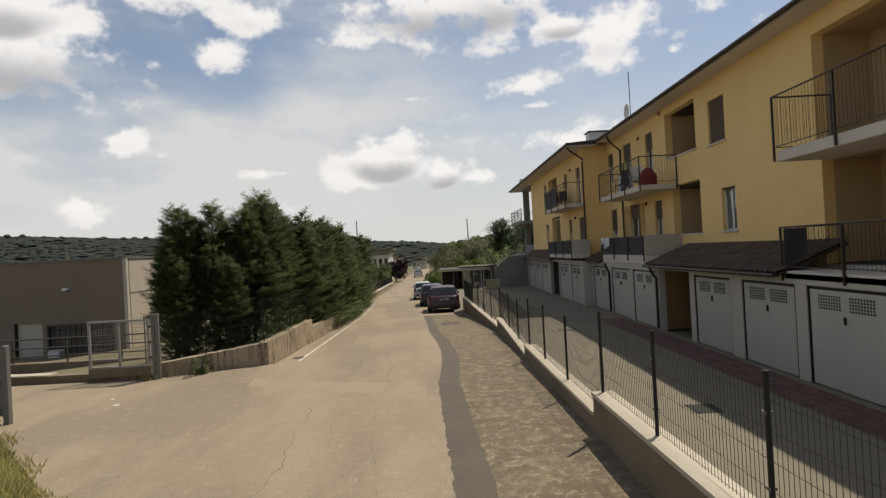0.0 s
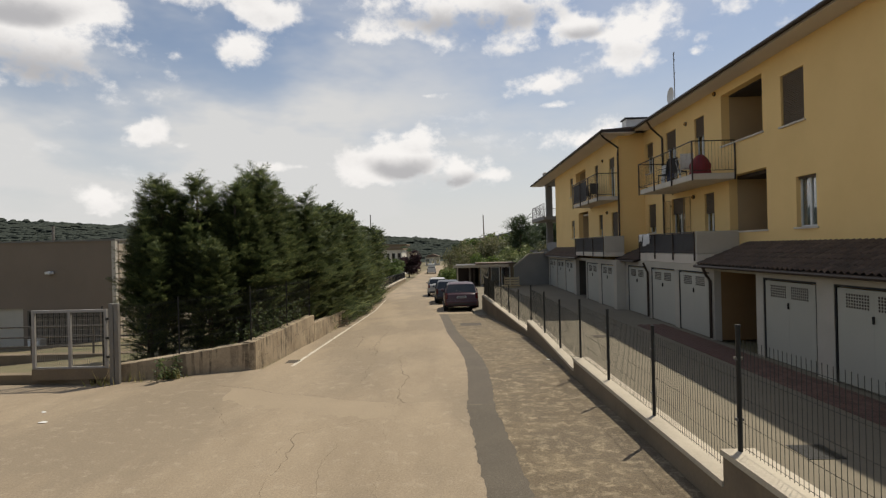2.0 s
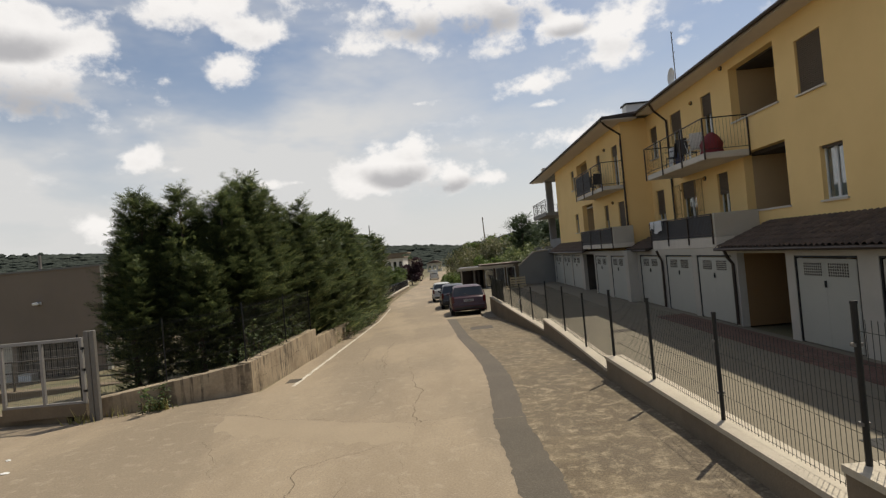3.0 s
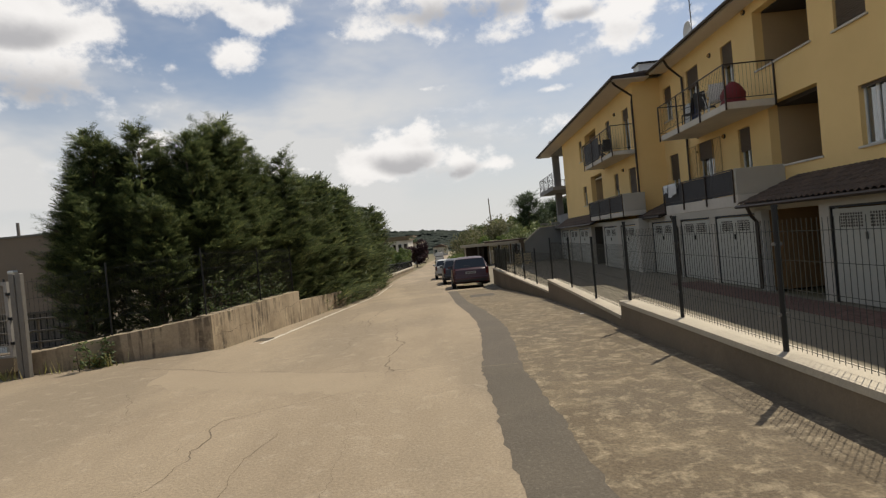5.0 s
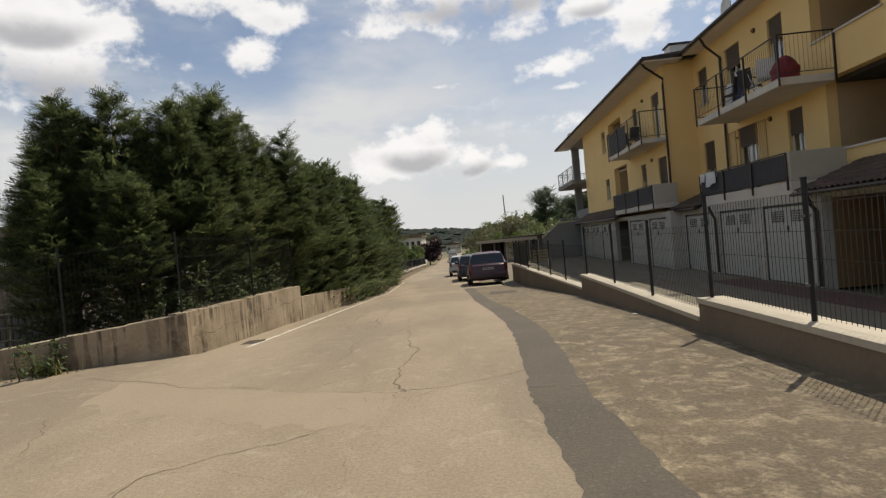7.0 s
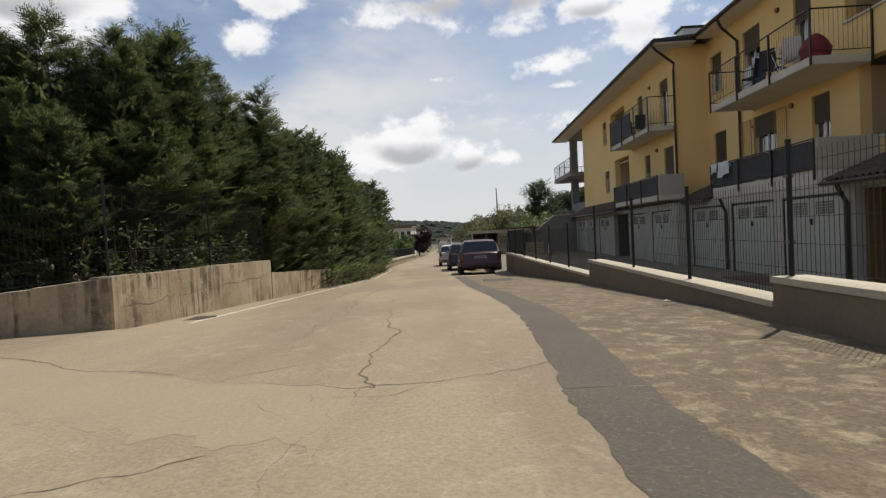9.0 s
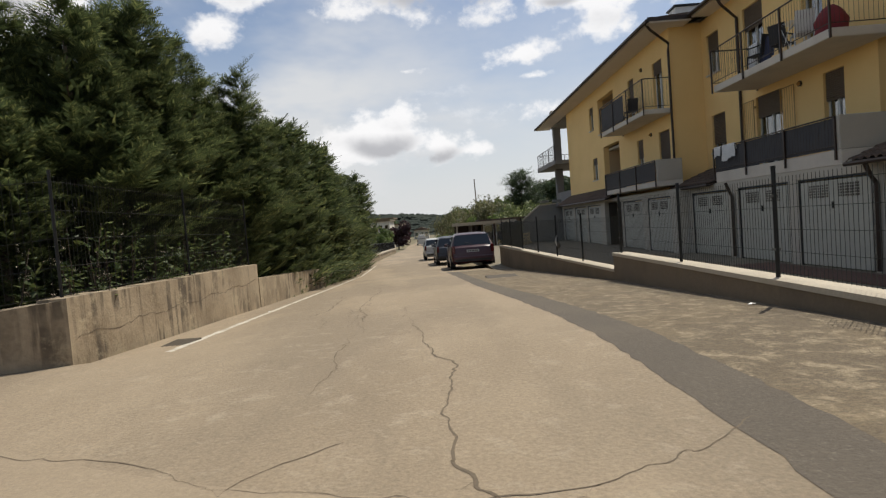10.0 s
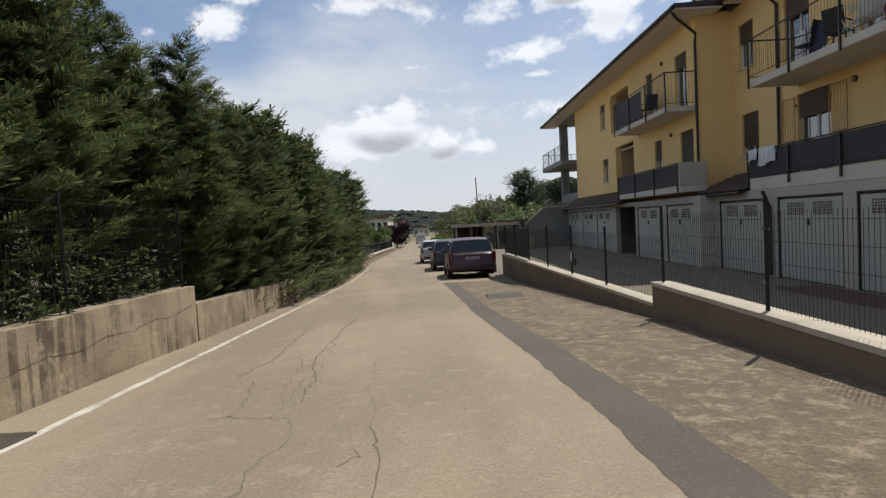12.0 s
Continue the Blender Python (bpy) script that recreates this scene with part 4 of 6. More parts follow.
wall_run([(-7.0, 13.35), (-5.75, 13.9), (-4.45, 14.55)], 0.25, -0.5, [0.2, 0.31, 0.43], lane_wall)
wall_run([(-4.45, 14.55), (lane_x(19.75), 19.75)], 0.25, -0.9, [0.44, 0.38], lane_wall)
wall_run([(lane_x(19.8), 19.8), (lane_x(26), 26), (lane_x(33), 33), (lane_x(40), 40), (lane_x(46), 46)], 0.22, -2.2, [0.12, -0.18, -0.55, -0.9, -1.08], lane_wall)

joint, rnd = Mesh(), random.Random(12)
for k in range(69):
    y, z = 14.65 + k * 0.073, 0.09 + 0.02 * math.sin(k * 0.5) + rnd.uniform(-0.014, 0.014)
    x = -4.45 + (lane_x(19.75) + 4.45) * (y - 14.55) / 5.2 + 0.003
    h = rnd.uniform(0.001, 0.0045)
    joint.v += [(x, y, z - h), (x, y, z + h)]
joint.f = [(2 * k, 2 * k + 2, 2 * k + 3, 2 * k + 1) for k in range(68)]
part("joint", joint, M_CRACK, lane_wall, "dark cracked casting joint along the wall")

piece("edge_line", rough_strip(lambda y: lane_x(y) + 0.43, lambda y: lane_x(y) + 0.51, 14.9, 45, 0.13, 0.012, 0.0022, 61), M_PAINT, "faded white edge line along the wall", "road marking", kind="structure")


def leaf_spray(m, p, d, size, rnd, droop=0.25, blades=5, wide=1.0):
    """A flat feathery spray: a drooping axis with pairs of small pointed twigs."""
    d = d.normalized()
    side = d.cross(Vector((rnd.uniform(-0.4, 0.4), rnd.uniform(-0.4, 0.4), 1))).normalized()
    length = size * rnd.uniform(0.85, 1.2)
    down = Vector((0, 0, -droop * length))
    w = size * 0.05 * wide
    verts, faces = [p - side * w, p + side * w, p + d * length + down], [(0, 1, 2)]
    for k in range(blades - 1):
        t = 0.12 + 0.68 * k / max(1, blades - 2)
        q = p + d * (length * t) + down * (t * t)
        reach = size * (0.62 - 0.42 * t)
        for sgn in (-1, 1):
            e = (d * 0.85 + side * sgn * rnd.uniform(0.6, 1.0) + Vector((0, 0, rnd.uniform(-0.15, 0.3)))).normalized() * reach * rnd.uniform(0.7, 1.15)
            n = len(verts)
            verts += [q, q + e * 0.55 + d * (w * 1.0), q + e, q + e * 0.45 - d * (w * 0.8)]
            faces.append((n, n + 1, n + 2, n + 3))
    m.add(verts, faces)


def cypress_mesh(seed, height=4.6, detail=1.0, foot=0.75):
    """A cypress of several upright leaders, each with rising boughs that end in flat feathery sprays."""
    rnd = random.Random(seed)
    crown, trunk = Mesh(), Mesh()
    trunk.tube([(0, 0, -0.3), (0.03, 0.02, height * 0.45), (0, 0, height * 0.9)], 0.11, 8, True, 0.02)
    leaders = [(0.0, 0.0, height)]
    for k in range(4):
        a, r = rnd.uniform(0, 6.28), rnd.uniform(0.35, 0.75)
        leaders.append((math.cos(a) * r, math.sin(a) * r, height * rnd.uniform(0.7, 1.05)))
    for li, (lx, ly, top) in enumerate(leaders):
        n = 92 if li == 0 else 42
        base = 0.25 if li == 0 else height * 0.4
        wide = 1.38 if li == 0 else 0.68
        for k in range(n):
            u = ((k + rnd.random()) / n) ** 0.85
            h = base + (top - base) * u
            a = k * 2.4 + rnd.uniform(-0.5, 0.5)
            reach = wide * (0.06 + 0.94 * (1 - u) ** (0.82 if li == 0 else 1.0)) * rnd.uniform(0.72, 1.22)
            if h < 1.9:
                reach *= foot + (1 - foot) * max(0.0, h - 0.3) / 1.6
            rise = rnd.uniform(0.25, 0.6) * reach
            out = Vector((math.cos(a), math.sin(a), 0))
            p0 = Vector((lx * min(1, h / 2), ly * min(1, h / 2), h))
            m = max(8, int((28 * reach + 7) * detail))
            for q in range(m):
                t = 0.18 + 0.82 * (q / m) ** 0.75
                side = Vector((-out.y, out.x, 0)) * rnd.gauss(0, 0.26) * reach * (1.2 - t)
                p = p0 + out * reach * t + Vector((0, 0, rise * t * t + rnd.gauss(0, 0.028))) + side
                d = out * 0.9 + side * 1.5 + Vector((0, 0, rnd.uniform(0.1, 0.9)))
                leaf_spray(crown, p, d, rnd.uniform(0.20, 0.36) * (1.25 - 0.45 * t) / detail ** 0.4, rnd, rnd.uniform(0.0, 0.42), 7 if detail == 1.0 else 4, 0.85 if detail == 1.0 else 2.2)
        # dense inner foliage that hides the stems
        for k in range(260 if li == 0 else 60):
            h = rnd.uniform(0.1, top * 0.8) if li == 0 else rnd.uniform(base, top * 0.85)
            a, r = rnd.uniform(0, 6.28), wide * 0.62 * (1 - (h / top) ** 1.6) * rnd.random() ** 0.5
            if h < 1.6 and foot < 0.5:
                r *= 0.6
            leaf_spray(crown, Vector((lx + math.cos(a) * r, ly + math.sin(a) * r, h)), Vector((math.cos(a), math.sin(a), rnd.uniform(0, 1.2))), rnd.uniform(0.3, 0.5), rnd, 0.1, 3, 2.2)
        if li == 0:
            for k in range(480 if foot > 0.55 else 70):
                h = rnd.uniform(0.05, 1.7)
                a, r = rnd.uniform(0, 6.28), rnd.uniform(0.3, 0.8)
                leaf_spray(crown, Vector((math.cos(a) * r, math.sin(a) * r, h)), Vector((math.cos(a), math.sin(a), rnd.uniform(-0.3, 0.9))), rnd.uniform(0.16, 0.3), rnd, 0.15, 4)
        for k in range(34):
            q = k / 34
            b = rnd.uniform(0, 6.28)
            nod = 0.2 * q * q
            leaf_spray(crown, Vector((lx * (1 + nod) + nod * math.cos(li * 2.2) + rnd.gauss(0, 0.015), ly * (1 + nod) + nod * math.sin(li * 2.2) + rnd.gauss(0, 0.015), top - 0.25 + 0.55 * q)), Vector((math.cos(b), math.sin(b), 0.8)), 0.34 * (1 - 0.7 * q), rnd, 0.25, 4)
    for k in range(10):
        a, h = rnd.uniform(0, 6.28), rnd.uniform(0.6, height * 0.75)
        trunk.tube([(0, 0, h), (math.cos(a) * 0.7, math.sin(a) * 0.7, h + 0.35)], 0.03, 5, False, 0.008)
    return trunk.data("trunk", M_BARK, True), crown.data("crown", M_CYPRESS)


CYPRESS = [cypress_mesh(11, foot=0.45), cypress_mesh(12, foot=0.5), cypress_mesh(13, foot=0.36)]
CYPRESS_FAR = [cypress_mesh(31 + k, detail=0.34) for k in range(2)]


def hedge():
    rnd = random.Random(3)
    spots = [(-7.3, 16.3), (-6.5, 16.55), (-5.75, 16.95)]
    y = 17.6
    while y < 45:
        spots.append((lane_x(y) - (1.3 if y < 20 else 0.95) + rnd.uniform(-0.12, 0.12), y))
        y += 1.1 + rnd.uniform(-0.12, 0.2)
    spots += [(-7.2, 15.6), (-5.95, 15.9)]
    for i, (x, y) in enumerate(spots):
        tr, cr = CYPRESS_FAR[i % 2] if y > 25 else CYPRESS[2] if 16.85 < y < 20 else CYPRESS[i % 2]
        t = thing("cypress_tree", "tall dense dark green cypress in a loose hedge row", "tree", "cypress hedge")
        s = rnd.uniform(0.9, 1.06) * (1.0 if y < 25 else 1.1) * (0.66 if y < 16.0 else 0.91 if y < 18.5 else 1.03)
        for name, me in (("trunk", tr), ("crown", cr)):
            o = new(name, me)
            o.parent = t
        t.matrix_basis = Matrix.LocRotScale((x, y, ground_z(y) - (0.05 if y < 20 else 0.45)), Euler((0, 0, rnd.uniform(0, 6.28))), (s * 1.08, s * 1.08, s))


hedge()


def broadleaf_shrub(x, y, z, seed, tall=1.0, label="thin shrub of yellow-green broad leaves behind the mesh fence"):
    """A thin shrub of pointed broad leaves on a few leaning stems, growing through the fence."""
    rnd = random.Random(seed)
    shrub = thing("shrub", label, "shrub", "shrubs along the fence")
    stems, leaves = Mesh(), Mesh()
    for _ in range(9):
        a, h = rnd.uniform(0, 6.28), rnd.uniform(0.5, 1.25) * tall
        foot = Vector((x + rnd.gauss(0, 0.06), y + rnd.gauss(0, 0.28) * tall, z))
        tip = foot + Vector((math.cos(a) * 0.12 + 0.05, math.sin(a) * 0.25 * tall, h))
        mid = foot.lerp(tip, 0.5) + Vector((rnd.uniform(-0.04, 0.04), rnd.uniform(-0.06, 0.06), 0))
        stems.tube([tuple(foot), tuple(mid), tuple(tip)], 0.008, 5, False, 0.003)
        for _ in range(25):
            t = rnd.uniform(0.15, 1.0)
            p = foot.lerp(mid, t * 2) if t < 0.5 else mid.lerp(tip, t * 2 - 1)
            d = Vector((rnd.gauss(0.25, 0.6), rnd.gauss(0, 0.7), rnd.uniform(-0.7, 0.25))).normalized()
            side = d.cross(Vector((rnd.uniform(-0.5, 0.5), rnd.uniform(-0.5, 0.5), 1))).normalized()
            size = rnd.uniform(0.05, 0.1)
            p = p + d * rnd.uniform(0.01, 0.07)
            fold = d.cross(side) * size * 0.14
            leaves.add([p, p + d * size * 0.4 + side * size * 0.33 + fold, p + d * size, p + d * size * 0.4 - side * size * 0.33 + fold, p + d * size * 0.45],
                       [(0, 4, 1), (1, 4, 2), (2, 4, 3), (3, 4, 0)])
    part("stem", stems, M_BARK, shrub)
    part("foliage", leaves, M_IVY, shrub)


for k, (sx, sy) in enumerate(((-4.83, 15.2), (-4.84, 16.05), (-4.85, 16.9), (-4.86, 17.75), (-4.88, 18.6), (-4.9, 19.3))):
    broadleaf_shrub(sx, sy, ground_z(sy) + 0.15, 300 + k)
broadleaf_shrub(-5.85, 13.62, ground_z(13.62) - 0.02, 311, 0.42, "small green weed growing at the foot of the stained wall")


# factory -----------------------------------------------------------------
factory = thing("factory_building", "low flat-roofed factory in grey-brown plaster behind the gate", "building")
FX, FY = -14.3, 26.0
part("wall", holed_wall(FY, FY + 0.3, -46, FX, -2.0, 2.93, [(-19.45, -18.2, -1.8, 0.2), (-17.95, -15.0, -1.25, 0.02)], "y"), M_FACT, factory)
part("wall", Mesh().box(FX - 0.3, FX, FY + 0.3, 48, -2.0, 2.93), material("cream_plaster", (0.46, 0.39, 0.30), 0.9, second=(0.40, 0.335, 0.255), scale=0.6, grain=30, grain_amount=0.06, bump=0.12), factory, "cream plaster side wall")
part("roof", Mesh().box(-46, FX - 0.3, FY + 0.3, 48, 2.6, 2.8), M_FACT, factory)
part("parapet_cap", Mesh().box(-46, FX + 0.05, FY - 0.05, FY + 0.35, 2.93, 3.0), M_GALV, factory)
part("parapet_cap", Mesh().box(FX - 0.35, FX + 0.05, FY + 0.35, 48, 2.93, 3.0), M_GALV, factory)
part("corner_post", Mesh().box(FX - 0.12, FX + 0.04, FY - 0.04, FY + 0.12, -2.0, 2.93), M_WHITE, factory)
part("door", Mesh().box(-19.4, -18.2, FY + 0.12, FY + 0.18, -1.8, 0.2), M_WHITE, factory, "pale metal door")
part("door_frame", Mesh().box(-19.45, -19.4, FY - 0.03, FY + 0.15, -1.8, 0.22), M_DARK, factory)
fw = part("window", Mesh().box(-17.95, -15.0, FY + 0.15, FY + 0.18, -1.25, 0.02), M_WINDOWDARK, factory, "barred dark window")
for k in range(13):
    part("window_bar", Mesh().box(-17.92 + k * 0.24, -17.89 + k * 0.24, FY + 0.02, FY + 0.05, -1.25, 0.02), M_DARK, fw)
part("window_frame", Mesh().box(-18.0, -14.95, FY - 0.03, FY + 0.02, 0.02, 0.1).box(-18.0, -17.93, FY - 0.03, FY + 0.02, -1.25, 0.02).box(-18.0, -14.95, FY - 0.05, FY + 0.02, -1.33, -1.25), M_OLDMETAL, fw)
for z in (-1.0, -0.6, -0.2):
    part("window_bar", Mesh().box(-17.95, -15.0, FY + 0.052, FY + 0.07, z, z + 0.03), M_DARK, fw)
part("wall_lamp", Mesh().box(-17.1, -16.85, FY - 0.25, FY, 1.6, 1.72, 0.03), M_FRAME, factory)
part("wall_lamp", Mesh().box(FX, FX + 0.2, 28.2, 28.4, 1.6, 1.9, 0.03), M_FRAME, factory)
part("band_line", Mesh().box(FX, FX + 0.012, FY + 0.3, 48, 1.32, 1.36), M_OLDMETAL, factory)
part("vent_pipe", Mesh().tube([(-18.3, 28, 2.8), (-18.3, 28, 3.7)], 0.06), M_GALV, factory)

meter = thing("meter_cabinet", "pale metal meter cabinet against the factory wall", "cabinet")
part("body", Mesh().box(-17.75, -17.2, 25.6, 25.95, -1.9, -1.02, 0.015), M_WHITE, meter)
part("door", Mesh().box(-17.71, -17.24, 25.575, 25.6, -1.82, -1.08, 0.008), M_FRAME, meter)
part("lock", Mesh().box(-17.3, -17.27, 25.56, 25.575, -1.5, -1.42), M_DARK, meter)

# ---------------------------------------------------------------- road surface details
def crack(pts, width, seed, lift=0.002):
    """A wandering dark crack along (x, y) points."""
    rnd = random.Random(seed)
    P = [Vector((*p, 0)) for p in pts]
    line = []
    wander = 0.0
    for a, b in zip(P, P[1:]):
        side = Vector((-(b - a).y, (b - a).x, 0)).normalized()
        t, span = 0.0, (b - a).length
        while t < span:
            wander = 0.72 * wander + rnd.uniform(-0.035, 0.035)
            p = a.lerp(b, t / span) + side * wander
            line.append(p)
            step = rnd.uniform(0.03, 0.16)
            if step > 0.08:
                line.append(p + (b - a).normalized() * step * 0.5 + side * rnd.uniform(-0.006, 0.006))
            t += step
    line.append(P[-1])
    line = [line[0]] + [q for a, b in zip(line, line[1:]) for q in (a.lerp(b, 0.25), a.lerp(b, 0.75))] + [line[-1]]
    m = Mesh()

    def trace(points, half):
        wide, base = 0.6, len(m.v)
        for i, p in enumerate(points):
            wide = min(1.5, max(0.2, wide + rnd.uniform(-0.2, 0.2)))
            d = (points[min(i + 1, len(points) - 1)] - points[max(i - 1, 0)]).normalized()
            side = Vector((-d.y, d.x, 0)) * half * wide * min(1.0, 0.15 + 0.2 * min(i, len(points) - 1 - i))
            for q in (p - side * rnd.uniform(0.7, 1.3), p + side * rnd.uniform(0.7, 1.3)):
                m.v.append((q.x, q.y, ground_z(q.y) + lift))
        m.f += [(base + 2 * i, base + 2 * i + 1, base + 2 * i + 3, base + 2 * i + 2) for i in range(len(points) - 1)]

    trace(line, width * 0.115)
    # short hair cracks that leave the main line and fade out
    for i in range(8, len(line) - 8, rnd.randint(15, 24)):
        d = (line[i + 1] - line[i - 1]).normalized()
        turn = rnd.choice((-1, 1)) * rnd.uniform(0.4, 1.1)
        d = Vector((d.x * math.cos(turn) - d.y * math.sin(turn), d.x * math.sin(turn) + d.y * math.cos(turn), 0))
        twig = [line[i]]
        for _ in range(rnd.randint(3, 6)):
            twig.append(twig[-1] + d * rnd.uniform(0.012, 0.035) + Vector((rnd.uniform(-0.012, 0.012), rnd.uniform(-0.012, 0.012), 0)))
        trace(twig, width * 0.05)
    return piece("road_crack", m, M_CRACK, "dark crack wandering through the asphalt", "crack", "road cracks", kind="structure")


crack([(-1.78, 17.6), (-1.74, 17.0), (-1.62, 15.7), (-1.46, 14.9), (-1.45, 14.2), (-1.38, 13.75), (-1.25, 13.5), (-1.21, 12.9), (-1.23, 12.3), (-1.24, 11.85), (-1.17, 11.5)], 0.05, 1)
crack([(-1.73, 15.31), (-1.6, 14.95), (-1.67, 14.85)], 0.026, 2)
crack([(-3.0, 26), (-2.6, 21.5), (-2.55, 19.8), (-2.44, 18.3), (-2.3, 17.3), (-2.36, 16.8), (-2.2, 15.9), (-2.1, 15.4), (-2.13, 14.5), (-2.04, 13.6), (-2.0, 12.9)], 0.05, 3)
crack([(-3.3, 21.2), (-3.15, 20.2), (-2.95, 17.9), (-3.0, 17.3), (-3.07, 16.6), (-3.05, 16.2)], 0.045, 4)
crack([(-2.85, 17.08), (-2.68, 16.35), (-2.64, 15.97)], 0.036, 21)
crack([(-2.7, 18.27), (-2.48, 16.73), (-2.35, 16.1), (-2.32, 15.75)], 0.036, 22)
crack([(-1.83, 16.41), (-2.1, 16.45), (-2.33, 16.84)], 0.024, 15)
crack([(-2.54, 19.64), (-2.49, 18.49), (-2.39, 17.44), (-2.28, 16.6), (-2.18, 16.13)], 0.04, 23)
crack([(-2.92, 15.73), (-2.64, 15.91), (-2.27, 15.76)], 0.022, 25)
crack([(-1.43, 11.46), (-1.41, 11.29), (-1.29, 11.26), (-1.16, 11.28), (-1.04, 11.31), (-0.84, 11.45)], 0.026, 26)
crack([(-1.22, 11.5), (-1.2, 11.31)], 0.022, 27)
crack([(-1.66, 11.27), (-1.55, 11.16), (-1.39, 11.07)], 0.022, 28)
crack([(-2.07, 11.62), (-2.02, 11.81), (-1.91, 11.95), (-1.72, 12.11)], 0.026, 29)
crack([(-5.3, 13.5), (-4.6, 13.0), (-2.85, 12.1), (-2.14, 11.77), (-1.65, 11.6), (-1.16, 11.5), (-0.83, 11.55), (-0.43, 11.75), (0.0, 12.0)], 0.03, 6)
crack([(-2.23, 5.92), (-2.09, 7.19), (-2.26, 8.55), (-2.29, 9.46), (-2.32, 9.99), (-2.06, 10.3), (-1.58, 10.57)], 0.03, 8)
crack([(-2.55, 8.92), (-2.42, 9.45), (-2.38, 10.07), (-2.04, 10.1), (-1.61, 9.95), (-1.57, 10.3)], 0.02, 9)
crack([(-1.74, 7.21), (-1.65, 8.18), (-1.82, 8.89), (-1.79, 9.69)], 0.02, 10)
crack([(-3.13, 9.66), (-3.46, 10.51), (-3.96, 11.42)], 0.02, 11)
crack([(-1.26, 11.49), (-1.28, 10.78), (-1.16, 8.64), (-0.88, 6.21), (-0.84, 2.86)], 0.018, 12)
crack([(0.49, 10.64), (0.83, 11.78), (1.16, 13.07), (1.18, 14.32)], 0.02, 14)
def pale_patch():
    """A pale skewed repair below the long cross crack."""
    top = [(-4.2, 12.78), (-3.3, 12.34), (-2.68, 12.02), (-2.2, 11.8), (-1.76, 11.64), (-1.2, 11.52)]
    low = [(-4.0, 11.85), (-3.3, 11.45), (-2.7, 11.14), (-2.2, 10.92), (-1.78, 10.77), (-1.2, 10.62)]
    rnd = random.Random(4)
    m = Mesh()
    n = 60
    for i in range(n + 1):
        u = i / n * 5
        j, f = min(4, int(u)), u - min(4, int(u))
        x0, y0 = (top[j][c] + (top[j + 1][c] - top[j][c]) * f for c in (0, 1))
        x1, y1 = (low[j][c] + (low[j + 1][c] - low[j][c]) * f for c in (0, 1))
        y1 += rnd.uniform(-0.05, 0.05) + 0.06 * math.sin(i * 0.7)
        for k in range(5):
            x, y = x0 + (x1 - x0) * k / 4, y0 + (y1 - y0) * k / 4
            m.v.append((x + (rnd.uniform(-0.08, 0.08) if i == 0 else 0.0), y, ground_z(y) + 0.001))
    m.f = [(i * 5 + j, i * 5 + j + 1, i * 5 + j + 6, i * 5 + j + 5) for i in range(n) for j in range(4)]
    return m


piece("asphalt_patch", pale_patch(), material("asphalt_pale", (0.288, 0.227, 0.152), 0.9, second=(0.24, 0.187, 0.126), scale=0.8, grain=55, grain_amount=0.16, bump=0.3, flecks=((0.40, 0.33, 0.24), 30.0), fleck_amount=0.3),
      "pale asphalt repair beside the cross crack", "asphalt patch", kind="structure")


def manhole(x, y, wx, wy, z, label, mat=M_IRON):
    t = thing("manhole_cover", label, "manhole cover", at=(x, y, z))
    part("frame", Mesh().box(x - wx / 2, x + wx / 2, y - wy / 2, y + wy / 2, z - 0.03, z + 0.008, 0.004), mat, t)
    for k in range(5):
        u = x - wx / 2 + wx * (k + 0.5) / 5
        part("rib", Mesh().box(u - wx * 0.06, u + wx * 0.06, y - wy * 0.42, y + wy * 0.42, z + 0.008, z + 0.011), mat, t)
    return t


manhole(0.3, 24.2, 0.8, 1.1, ground_z(24.2) + 0.006, "rectangular iron cover set in the concrete strip")
manhole(5.06, 11.65, 0.55, 0.6, YARD, "square iron drain grate in the yard paving", M_DARK)
manhole(4.9, 22.8, 0.7, 0.5, YARD, "square iron cover in the yard paving")
manhole(-3.98, 15.5, 0.26, 0.42, ground_z(15.58) + 0.004, "narrow iron gutter grate beside the stained wall")

# scraps lying on the street and yard
for x, y, z, sx, sy, ang, lab in ((1.62, 15.0, ground_z(15.0) + 0.012, 0.05, 0.04, 20, "crumpled white paper scrap beside the fence wall"), (-4.02, 18.6, ground_z(18.6) + 0.004, 0.03, 0.025, 10, "small pale stone beside the stained wall"), (-6.1, 10.8, ground_z(10.8) + 0.008, 0.09, 0.06, 30, "torn white plastic scrap on the asphalt"), (-6.5, 11.35, ground_z(11.35) + 0.008, 0.05, 0.035, 10, "torn white plastic scrap on the asphalt")):
    rnd = random.Random(int(y * 10))
    m = Mesh()
    n = 7
    m.v = [(x + math.cos(6.28 * k / n + ang) * sx * rnd.uniform(0.6, 1), y + math.sin(6.28 * k / n + ang) * sy * rnd.uniform(0.6, 1), z + rnd.uniform(-0.006, 0.008)) for k in range(n)] + [(x, y, z + 0.014)]
    m.f = [(k, (k + 1) % n, n) for k in range(n)]
    piece("litter", m, M_FRAME, lab, "litter")


